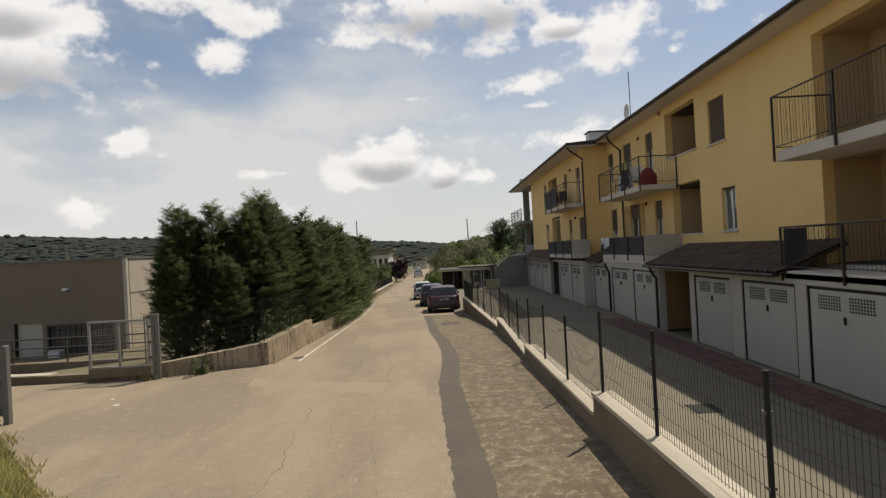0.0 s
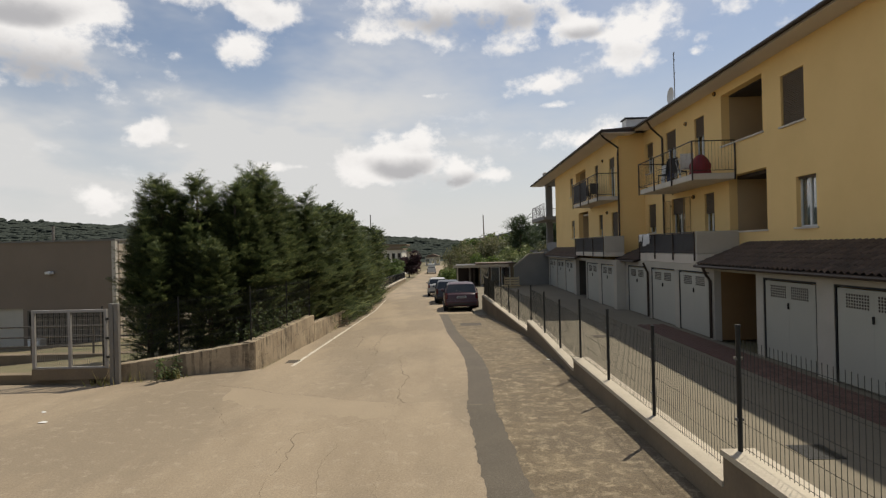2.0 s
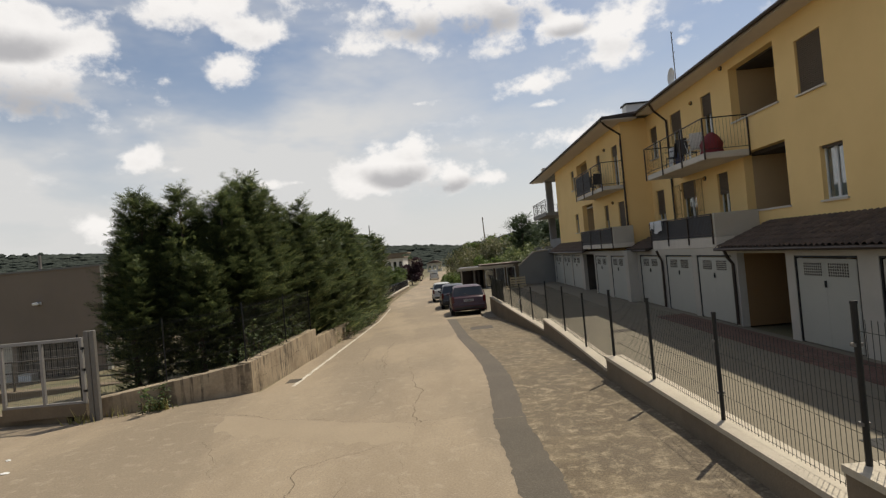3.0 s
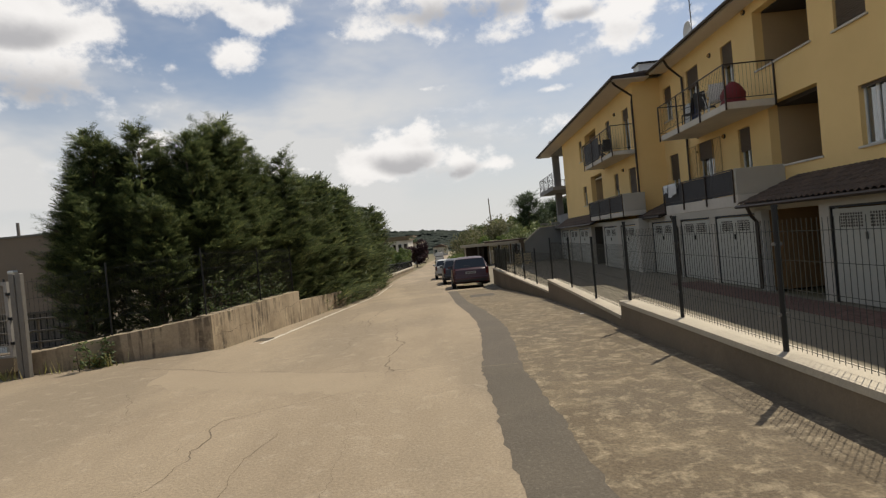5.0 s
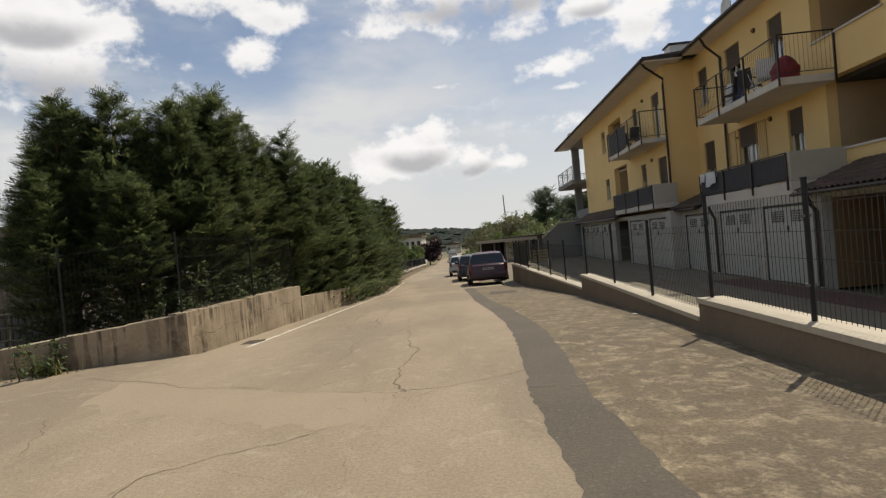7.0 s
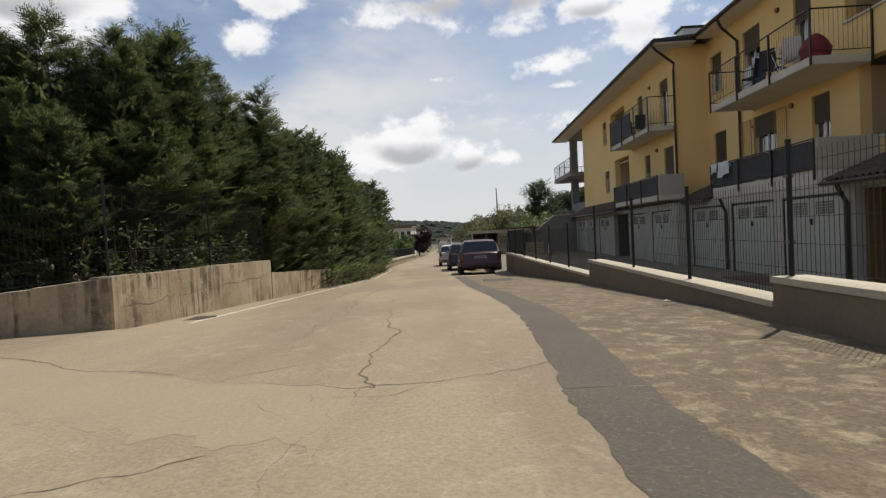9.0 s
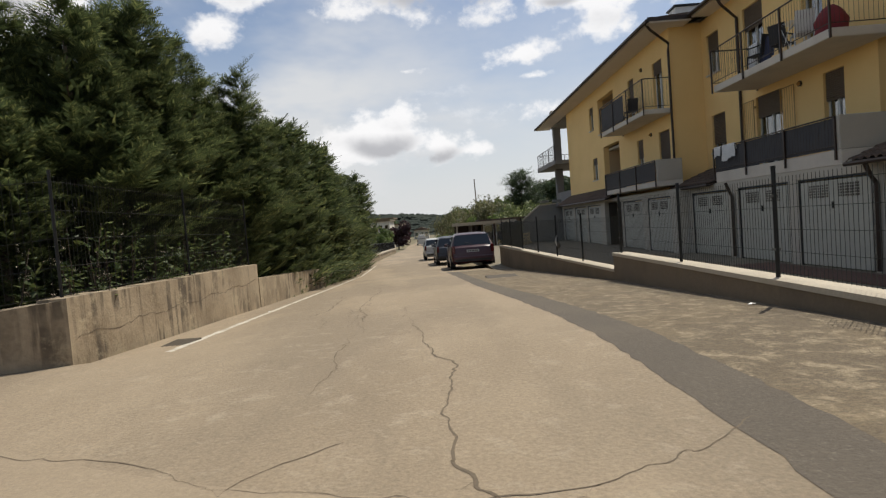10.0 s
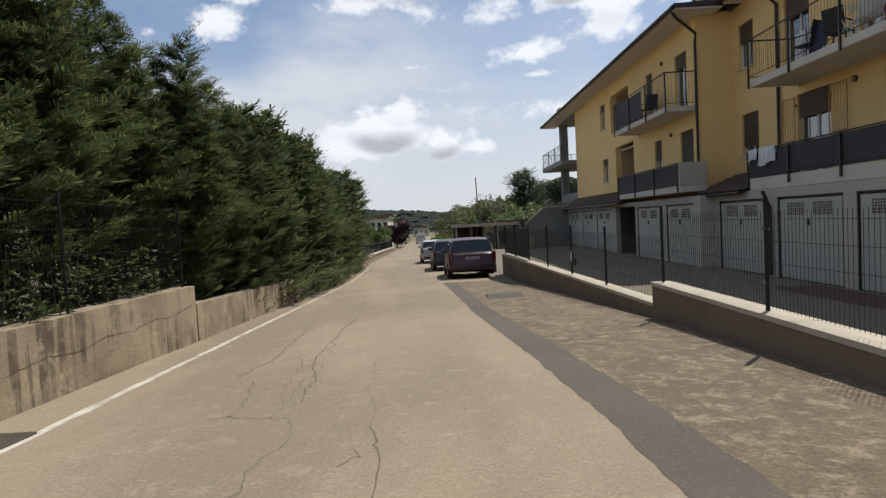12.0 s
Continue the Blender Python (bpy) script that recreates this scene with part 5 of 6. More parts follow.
rag = thing("rag", "dark rag with a white edge caught on the fence mesh", "rag", at=(wall_x(23.64) + 0.1, 23.64, 0.05))
for name, mat, pts in (("cloth", M_DARK, ((-0.02, -0.16, 0.10), (-0.05, -0.05, 0.02), (-0.04, 0.05, 0.12), (-0.02, 0.12, 0.26))), ("white_edge", M_FRAME, ((-0.03, 0.13, 0.02), (-0.05, 0.17, 0.12), (-0.04, 0.16, 0.22), (-0.02, 0.13, 0.28)))):
    m = Mesh()
    X, Y = wall_x(23.64) + 0.1, 23.64
    for i, (dx, dy, dz) in enumerate(pts):
        wide = (0.05, 0.085, 0.07, 0.03)[i] * (1.0 if name == "cloth" else 0.4)
        m.v += [(X + dx, Y + dy - wide * 0.4, 0.05 + dz - wide), (X + dx - 0.025, Y + dy + wide * 0.3, 0.05 + dz), (X + dx, Y + dy + wide * 0.4, 0.05 + dz + wide)]
    m.f = [(3 * i + j, 3 * i + j + 1, 3 * i + j + 4, 3 * i + j + 3) for i in range(3) for j in range(2)]
    part(name, m, mat, rag, "", True)

# yard edging of red clinker bricks in front of the garages
clinker = thing("clinker_strip", "strip of red clinker bricks along the garage doors", "paving", kind="structure")
BRICK_DATA = Mesh().box(-0.06, 0.06, -0.12, 0.12, 0, 0.02, 0.006).data("brick", M_BRICK)
for j in range(8):
    for k in range(36):
        o = new("brick", BRICK_DATA)
        o.parent = clinker
        o.location = (6.97 + j * 0.135, 8.6 + k * 0.255 + (0.127 if j % 2 else 0), YARD - 0.004)
        o.rotation_euler = (0, 0, radians(random.uniform(-0.8, 0.8)))
far_bricks = Mesh()
for j in range(8):
    for k in range(36, 66):
        x, y = 6.97 + j * 0.135, 8.6 + k * 0.255 + (0.127 if j % 2 else 0)
        far_bricks.box(x - 0.06, x + 0.06, y - 0.12, y + 0.12, YARD - 0.004, YARD + 0.016)
tagged(part("brick_field", far_bricks, M_BRICK, clinker), kind="stuff")

# ---------------------------------------------------------------- left: fence before the hedge, gate, side street
side_fence = thing("hedge_fence", "thin grey mesh fence on the low wall before the hedge", "fence")
fence_pts = [(-6.95, 13.5, 0.19), (-5.78, 14.04, 0.3), (-4.6, 14.72, 0.41), (-4.58, 17.2, 0.4), (-4.62, 19.6, 0.37)]
for x, y, z in fence_pts:
    part("post", Mesh().tube([(x, y, z - 0.05), (x, y, z + 1.15)], 0.014, 8), M_DARK, side_fence)
for (x0, y0, z0), (x1, y1, z1) in zip(fence_pts, fence_pts[1:]):
    m = Mesh()
    A, B = Vector((x0, y0, z0)), Vector((x1, y1, z1))
    n = int((B - A).length / 0.055)
    for k in range(1, n):
        p = A.lerp(B, k / n)
        m.tube([p + Vector((0, 0, 0.04)), p + Vector((0, 0, 1.1))], 0.0022, 3, False)
    for h in (0.05, 0.3, 0.55, 0.8, 1.05):
        m.tube([A + Vector((0, 0, h)), B + Vector((0, 0, h))], 0.0026, 3, False)
    part("mesh_panel", m, M_DARK, side_fence)

side_wall = thing("side_street_wall", "low concrete wall with pale coping along the factory yard", "wall", kind="structure")
wall_run([(-14.5, 14.2), (-7.1, 13.3)], 0.22, -0.7, [0.02, 0.1], side_wall, M_CONC)
cop = Mesh()
for (x0, y0), (x1, y1) in (((-14.5, 14.18), (-9.2, 13.53)),):
    cop.add([(x0, y0 - 0.03, 0.025), (x1, y1 - 0.03, 0.07), (x1, y1 + 0.26, 0.07), (x0, y0 + 0.26, 0.025), (x0, y0 - 0.03, 0.06), (x1, y1 - 0.03, 0.105), (x1, y1 + 0.26, 0.105), (x0, y0 + 0.26, 0.06)],
            [(0, 3, 2, 1), (4, 5, 6, 7), (0, 1, 5, 4), (1, 2, 6, 5), (2, 3, 7, 6), (3, 0, 4, 7)])
part("coping", cop, M_COPE, side_wall)

ramp_rail = thing("ramp_railing", "grey pipe railing along the factory ramp", "railing")
for k in range(6):
    x = -17.0 + k * 1.7
    part("post", Mesh().tube([(x, 18.2, -0.8), (x, 18.2, 0.4)], 0.028, 8), M_OLDMETAL, ramp_rail)
for z in (-0.15, 0.11, 0.39):
    part("rail", Mesh().tube([(-17.3, 18.2, z), (-8.3, 18.2, z)], 0.022, 8), M_OLDMETAL, ramp_rail)
part("kerb", Mesh().box(-17.3, -8.3, 18.05, 18.4, -0.9, -0.35), M_CONC, ramp_rail)

M_GATE = material("pale_grey_enamel", (0.29, 0.272, 0.25), 0.5, metal=0.1, second=(0.26, 0.245, 0.22), scale=3, grain=30, grain_amount=0.1, bump=0.04)
gate = thing("sliding_gate", "pale grey metal mesh gate standing on the low wall", "gate")
gx0, gx1, gy, gz0, gz1 = -8.15, -6.75, 13.3, 0.2, 1.3
for a, b, c, d in ((gx0, gx0 + 0.05, gz0, gz1), (gx1 - 0.05, gx1, gz0, gz1), (gx0 + 0.05, gx1 - 0.05, gz1 - 0.05, gz1), (gx0 + 0.05, gx1 - 0.05, gz0, gz0 + 0.05), ((gx0 + gx1) / 2 - 0.025, (gx0 + gx1) / 2 + 0.025, gz0 + 0.05, gz1 - 0.05)):
    part("gate_bar", Mesh().box(a, b, gy, gy + 0.05, c, d), M_GATE, gate)
gm = Mesh()
for k in range(1, 40):
    x = gx0 + (gx1 - gx0) * k / 40
    gm.tube([(x, gy + 0.025, gz0), (x, gy + 0.025, gz1)], 0.003, 3, False)
for k in range(1, 12):
    z = gz0 + (gz1 - gz0) * k / 12
    gm.tube([(gx0, gy + 0.025, z), (gx1, gy + 0.025, z)], 0.003, 3, False)
tagged(part("mesh_infill", gm, M_GALV, gate), kind="stuff")
for x in (-6.66, -6.57):
    part("gate_post", Mesh().box(x - 0.04, x + 0.04, gy - 0.02, gy + 0.06, -0.2, 1.4, 0.008), M_GALV, gate)
for z in (0.4, 0.75, 1.1):
    part("hinge", Mesh().box(-6.78, -6.6, gy + 0.0, gy + 0.04, z, z + 0.04), M_DARK, gate)
part("gate_base", Mesh().box(gx0, gx1, gy - 0.02, gy + 0.12, 0.02, 0.22), M_CONC, gate)

near_gate = thing("panel_gate", "pale grey sheet metal gate leaf with its post", "gate")
part("gate_post", Mesh().box(-7.4, -7.3, 9.82, 9.92, -0.1, 1.3, 0.01), M_GALV, near_gate)
part("gate_leaf", Mesh().prism([(-7.43, 9.88), (-10.6, 11.5), (-10.6, 11.56), (-7.43, 9.94)], "z", 0.12, 1.2), M_GALV, near_gate)
for z in (0.2, 0.66, 1.1):
    part("gate_rail", Mesh().prism([(-7.43, 9.84), (-10.6, 11.46), (-10.6, 11.5), (-7.43, 9.88)], "z", z, z + 0.05), M_GALV, near_gate)


# grass on the bank ---------------------------------------------------------
def grass_bank():
    rnd = random.Random(9)
    m = Mesh()
    for _ in range(15000):
        y = rnd.uniform(4.4, 10.9)
        edge = -4.2 - max(0.0, y - 6.4)
        x = edge - abs(rnd.gauss(0, 1.1)) + rnd.uniform(-0.05, 0.16) * (1 + math.sin(y * 5.1))
        if x < -11:
            continue
        z = ground_z(y) - 0.02
        h = rnd.uniform(0.04, 0.24) * (0.45 + 0.55 * min(1, abs(edge - x) * 2))
        a = rnd.uniform(0, 6.28)
        w = rnd.uniform(0.005, 0.012)
        lean = Vector((rnd.uniform(-0.6, 0.6), rnd.uniform(-0.6, 0.6), 0)) * h
        p = Vector((x, y, z))
        s = Vector((math.cos(a) * w, math.sin(a) * w, 0))
        m.add([p - s, p + s, p + s * 0.6 + lean * 0.5 + Vector((0, 0, h * 0.6)), p + lean + Vector((0, 0, h))], [(0, 1, 2, 3)])
    for cx, cy, blades in ((-5.8, 13.75, 60), (-6.8, 13.25, 30), (-6.3, 13.5, 14)):
        for _ in range(blades):
            p = Vector((cx + rnd.gauss(0, 0.12), cy + rnd.gauss(0, 0.06) - 0.05, ground_z(cy) - 0.01))
            h = rnd.uniform(0.06, 0.3)
            a = rnd.uniform(0, 6.28)
            s = Vector((math.cos(a), math.sin(a), 0)) * 0.012
            lean = Vector((rnd.uniform(-0.6, 0.6), rnd.uniform(-0.7, 0.2), 0)) * h
            m.add([p - s, p + s, p + lean + Vector((0, 0, h))], [(0, 1, 2)])
    return piece("grass", m, M_GRASS, "dry yellow-green grass and weeds at the road edge", "grass", kind="stuff")


grass_bank()


# ---------------------------------------------------------------- parked cars
M_TYRE = material("tyre_rubber", (0.02, 0.02, 0.02), 0.85, grain=60, grain_amount=0.2, bump=0.2)
M_RIM = material("rim_alloy", (0.35, 0.35, 0.36), 0.35, metal=0.8, grain=30, bump=0.03)
M_PLASTIC = material("black_plastic", (0.025, 0.025, 0.026), 0.6, grain=60, grain_amount=0.15, bump=0.08)
M_LAMP_R = glass_like("tail_lamp_red", (0.085, 0.008, 0.008), 0.15)
M_CARGLASS = glass_like("car_glass", (0.03, 0.035, 0.04), 0.03)
M_PLATE = material("plate_white", (0.36, 0.355, 0.345), 0.5, grain=30, grain_amount=0.03, bump=0.0)


def car_paint(name, c):
    m = material(name, c, 0.32, second=tuple(v * 0.85 for v in c), scale=1.0, grain=90, grain_amount=0.05, bump=0.0, spec=0.6)
    m.node_tree.nodes["Principled BSDF"].inputs["Coat Weight"].default_value = 0.12
    m.node_tree.nodes["Principled BSDF"].inputs["Coat Roughness"].default_value = 0.08
    return m


def car(paint, label, x, y, length=4.1, width=1.68, height=1.58, turn=0.0, van=False):
    """A parked hatchback seen from behind: local y runs from its tail to its nose."""
    c = thing("car", label, "car", "cars parked along the lane")
    H, W = height, width / 2
    if van:
        st = [(0.0, 0.30, H * 0.97, 0.93), (0.06, 0.24, H, 0.98), (2.0, 0.22, H, 1.0), (length * 0.72, 0.22, H * 0.98, 1.0), (length * 0.86, 0.24, H * 0.62, 0.98), (length * 0.97, 0.26, H * 0.5, 0.92), (length, 0.34, H * 0.4, 0.86)]
    else:
        st = [(0.0, 0.34, 0.62, 0.90), (0.05, 0.28, 0.90, 0.95), (0.16, 0.25, 0.99, 0.97), (0.42, 0.22, H * 0.93, 0.985), (0.75, 0.22, H * 0.985, 1.0), (1.5, 0.22, H, 1.0), (length * 0.56, 0.22, H * 0.985, 1.0),
              (length * 0.66, 0.22, H * 0.86, 1.0), (length * 0.77, 0.22, H * 0.64, 0.99), (length * 0.9, 0.24, H * 0.56, 0.95), (length * 0.97, 0.27, H * 0.48, 0.88), (length, 0.34, H * 0.36, 0.8)]
    rings = []
    for yy, zl, zt, k in st:
        w = W * k
        belt = min(0.92, zt - 0.02)
        top = zt
        wr = w if top < 1.0 else w * (1 - 0.30 * (top - 0.92) / max(0.2, H - 0.92) * 0.75)
        half = [(w * 0.86, zl), (w * 0.98, zl + 0.10), (w, min(0.55, (zl + belt) / 2 + 0.05)), (w * 0.985, belt), (wr * 0.98, max(belt + 0.005, top - 0.10)), (wr * 0.86, max(belt + 0.008, top - 0.02)), (wr * 0.5, top + 0.004)]
        rings.append([(-u, yy, v) for u, v in half] + [(u, yy, v) for u, v in reversed(half)])
    n = len(rings[0])
    m = Mesh()
    m.v = [p for r in rings for p in r]
    m.f = [(i * n + k, i * n + (k + 1) % n, (i + 1) * n + (k + 1) % n, (i + 1) * n + k) for i in range(len(rings) - 1) for k in range(n)] + [tuple(range(n)), tuple(range(len(m.v) - 1, len(m.v) - n - 1, -1))]
    body = part("body", m, paint, c)
    for pl in body.data.polygons:
        pl.use_smooth = True
    body.data.set_sharp_from_angle(angle=radians(38))
    # glass
    def quad(name, pts, mat, parent=c, off=(0, 0, 0)):
        a, b, cc, d = [Vector(p) + Vector(off) for p in pts]
        g = Mesh()
        nrm = (b - a).cross(d - a).normalized() * 0.012
        g.add([a, b, cc, d, a - nrm, b - nrm, cc - nrm, d - nrm], [(0, 1, 2, 3), (7, 6, 5, 4), (0, 4, 5, 1), (1, 5, 6, 2), (2, 6, 7, 3), (3, 7, 4, 0)])
        return part(name, g, mat, parent)
    if not van:
        quad("rear_window", [(-W * 0.85, 0.155, 0.985), (W * 0.85, 0.155, 0.985), (W * 0.74, 0.405, H * 0.925), (-W * 0.74, 0.405, H * 0.925)], M_CARGLASS)
        quad("windscreen", [(W * 0.80, length * 0.755, H * 0.675), (-W * 0.80, length * 0.755, H * 0.675), (-W * 0.70, length * 0.60, H * 0.945), (W * 0.70, length * 0.60, H * 0.945)], M_CARGLASS)
        for s in (-1, 1):
            for a, b in ((0.62, 1.15), (1.22, 2.05), (2.12, length * 0.66)):
                pts = [(s * W * 0.985, a, 0.97), (s * W * 0.985, b, 0.97), (s * W * 0.80, b - (0.25 if b > 2.3 else 0.02), H * 0.90), (s * W * 0.80, a + 0.06, H * 0.90)]
                quad("side_window", pts if s < 0 else pts[::-1], M_CARGLASS)
        part("rear_bumper", Mesh().box(-W * 0.93, W * 0.93, -0.06, 0.1, 0.3, 0.56, 0.05), paint, c)
        for s in (-1, 1):
            part("tail_lamp", Mesh().box(min(s * W * 0.80, s * W * 0.955), max(s * W * 0.80, s * W * 0.955), -0.005, 0.16, 0.66, 0.98, 0.02), M_LAMP_R, c)
            part("mirror", Mesh().box(min(s * W * 0.98, s * W * 1.14), max(s * W * 0.98, s * W * 1.14), length * 0.62, length * 0.66, 0.98, 1.12, 0.03), paint, c)
        pl = part("number_plate", Mesh().box(-0.26, 0.26, -0.012, 0.035, 0.70, 0.81), M_PLATE, c, "white plate with dark bars")
        for k in range(6):
            part("plate_bar", Mesh().box(-0.2 + k * 0.07, -0.16 + k * 0.07, -0.016, -0.012, 0.725, 0.785), M_PLASTIC, pl)
        part("wiper", Mesh().tube([(0, 0.15, 1.045), (-0.3, 0.19, 1.12)], 0.008, 5), M_PLASTIC, c)
        part("lower_trim", Mesh().box(-W * 0.8, W * 0.8, -0.075, -0.055, 0.32, 0.42), M_PLASTIC, c)
    else:
        quad("rear_window", [(-W * 0.75, -0.008, H * 0.58), (W * 0.75, -0.008, H * 0.58), (W * 0.7, 0.02, H * 0.86), (-W * 0.7, 0.02, H * 0.86)], M_CARGLASS)
        for s in (-1, 1):
            part("tail_lamp", Mesh().box(min(s * W * 0.78, s * W * 0.93), max(s * W * 0.78, s * W * 0.93), -0.02, 0.05, 0.7, 1.1, 0.02), M_LAMP_R, c)
    for s in (-1, 1):
        for yy in (0.72, length - 0.78):
            t = part("wheel", Mesh().tube([(s * (W - 0.19), yy, 0.3), (s * (W + 0.012), yy, 0.3)], 0.3, 20), M_TYRE, c)
            part("rim", Mesh().tube([(s * (W + 0.006), yy, 0.3), (s * (W + 0.022), yy, 0.3)], 0.19, 14), M_RIM, t)
    slope = math.atan2(ground_z(y + length) - ground_z(y), length)
    c.matrix_basis = pose(x, y, ground_z(y) + 0.012, math.degrees(slope), 0, turn)
    return c


car(car_paint("maroon_paint", (0.046, 0.006, 0.011)), "dark maroon hatchback parked by the fence wall", 0.12, 32.9, 4.2, 1.86, 1.55, 2)
car(car_paint("slate_paint", (0.022, 0.025, 0.033)), "dark slate-blue hatchback parked on the lane edge", -0.58, 39.2, 4.0, 1.75, 1.52, 3)
car(car_paint("silver_paint", (0.42, 0.42, 0.40)), "silver-white small car parked on the lane edge", -1.5, 47.4, 3.7, 1.6, 1.48, 3)
car(car_paint("white_van_paint", (0.55, 0.55, 0.53)), "pale delivery van standing far down the lane", -4.7, 122, 4.6, 1.9, 2.1, 2, True)

# ---------------------------------------------------------------- far side of the yard: shed, end wall, planks
shed = thing("carport", "dark timber carport with a pale flat roof edge", "carport")
part("roof", Mesh().box(0.0, 4.4, 50.0, 55.5, 0.62, 0.80), M_BROWN, shed)
part("roof_edge", Mesh().box(-0.25, 4.4, 49.9, 50.0, 0.62, 0.84), M_COPE, shed, "pale roof edge")
for x in (0.1, 1.5, 2.8, 4.2):
    part("post", Mesh().box(x - 0.06, x + 0.06, 50.1, 50.22, -1.9, 0.62), M_COPE if x in (0.1,) else M_BROWN, shed)
part("back_panel", Mesh().box(0.05, 4.3, 55.2, 55.4, -2.0, 0.62), M_BROWN, shed)
part("side_panel", Mesh().box(1.2, 1.3, 50.3, 55.2, -2.0, 0.62), M_BROWN, shed)
hut = thing("garden_hut", "small grey hut with white window frames", "shed")
HUT = [(2.05, 2.8, -1.0, 0.62), (2.95, 3.7, -1.0, 0.62), (3.85, 4.6, -1.0, 0.62)]
part("wall", holed_wall(50.6, 50.75, 1.9, 4.9, -1.2, 0.85, HUT, "y"), M_CONC, hut)
# back wall takes the painted room shade for a dark inside
part("wall", Mesh().box(1.9, 4.9, 53.5, 53.6, -1.2, 0.85), M_ROOM, hut)
part("wall", Mesh().box(4.8, 4.9, 50.75, 53.5, -1.2, 0.85), M_CONC, hut)
part("roof", Mesh().box(1.7, 5.1, 50.35, 53.8, 0.85, 0.97), M_TILE, hut)
for a, b, c, d in HUT:
    w = part("window", Mesh().box(a + 0.06, b - 0.06, 50.66, 50.68, c + 0.06, d - 0.06), M_GLASS, hut)
    part("window_frame", Mesh().box(a, a + 0.06, 50.57, 50.66, c, d).box(b - 0.06, b, 50.57, 50.66, c, d).box(a + 0.06, b - 0.06, 50.57, 50.66, d - 0.06, d).box(a + 0.06, b - 0.06, 50.57, 50.66, c, c + 0.06), M_FRAME, w)

M_ENDWALL = material("grey_concrete", (0.24, 0.23, 0.205), 0.9, second=(0.19, 0.182, 0.162), scale=0.8, grain=30, grain_amount=0.1, bump=0.15)
end_wall = thing("yard_end_wall", "grey concrete wall closing the yard, its top rising in a slope", "wall", kind="structure")
part("wall_section", Mesh().prism([(4.9, YARD - 0.1), (8.6, YARD - 0.1), (8.6, 1.75), (6.2, 1.62), (4.9, 0.6)], "y", 50.2, 50.45), M_ENDWALL, end_wall)
part("coping", Mesh().prism([(4.88, 0.6), (6.18, 1.622), (8.35, 1.74), (8.35, 1.82), (6.16, 1.71), (4.82, 0.66)], "y", 50.15, 50.5), M_COPE, end_wall, "pale coping")
for x in (6.3, 7.2):
    part("cap_block", Mesh().box(x, x + 0.6, 50.15, 50.5, 1.82, 2.0, 0.02), M_ENDWALL, end_wall)
for k, (x, y, a, s) in enumerate(((4.0, 46.8, 25, 1.0), (4.5, 47.6, 35, 0.9), (4.2, 47.3, 20, 1.1))):
    m = Mesh().box(-0.75 * s, 0.75 * s, -0.09, 0.09, -0.03, 0.03)
    o = piece("plank", m, material("pine_plank", (0.56, 0.46, 0.28), 0.8, second=(0.45, 0.35, 0.2), scale=3, grain=25, bump=0.2) if k == 0 else bpy.data.materials["pine_plank"], "yellowish pine plank lying in the yard", "plank", "planks in the yard")
    o.matrix_basis = pose(x, y, YARD + 0.05 + k * 0.065, 0, 0, a)
crate = thing("wooden_crate", "low yellowish wooden crate in the yard", "crate")
for k in range(4):
    part("slat", Mesh().box(3.9, 5.1, 48.6, 48.65, YARD + 0.02 + k * 0.2, YARD + 0.16 + k * 0.2), bpy.data.materials["pine_plank"], crate)
for x in (3.9, 5.06):
    part("corner_post", Mesh().box(x, x + 0.05, 48.65, 48.72, YARD, YARD + 0.82), bpy.data.materials["pine_plank"], crate)

# ---------------------------------------------------------------- lane beyond the hedge: stepped wall with pale copings and fence
low_wall = thing("stepped_wall", "low stepped wall with white copings and a dark fence", "wall", kind="structure")
y = 46.2
while y < 84:
    x0, x1, z = lane_x(y) - 0.3, lane_x(y + 3.6) - 0.3, ground_z(y + 1.8) + 0.42
    m = Mesh()
    m.add([(x0, y, z - 1.2), (x1, y + 3.6, z - 1.2), (x1 - 0.25, y + 3.6, z - 1.2), (x0 - 0.25, y, z - 1.2), (x0, y, z), (x1, y + 3.6, z), (x1 - 0.25, y + 3.6, z), (x0 - 0.25, y, z)], [(0, 1, 5, 4), (2, 3, 7, 6), (4, 5, 6, 7), (0, 4, 7, 3), (1, 2, 6, 5)])
    sec = part("wall_section", m, M_OLDWALL, low_wall)
    c = Mesh()
    c.add([(x0 + 0.07, y, z), (x1 + 0.07, y + 3.4, z), (x1 - 0.29, y + 3.4, z), (x0 - 0.29, y, z), (x0 + 0.07, y, z + 0.15), (x1 + 0.07, y + 3.4, z + 0.15), (x1 - 0.29, y + 3.4, z + 0.15), (x0 - 0.29, y, z + 0.15)], [(0, 1, 5, 4), (2, 3, 7, 6), (4, 5, 6, 7), (0, 4, 7, 3), (1, 2, 6, 5)])
    part("coping", c, M_COPE, sec, "pale coping slab")
    f = Mesh()
    for k in range(19):
        q = k / 18
        f.tube([(x0 + (x1 - x0) * q - 0.14, y + 3.6 * q, z + 0.15), (x0 + (x1 - x0) * q - 0.14, y + 3.6 * q, z + 1.0)], 0.009, 4, False)
    for h in (0.15, 0.95):
        f.tube([(x0 - 0.14, y, z + h), (x1 - 0.14, y + 3.6, z + h)], 0.018, 4, False)
    part("fence_panel", f, M_DARK, low_wall)
    y += 3.6


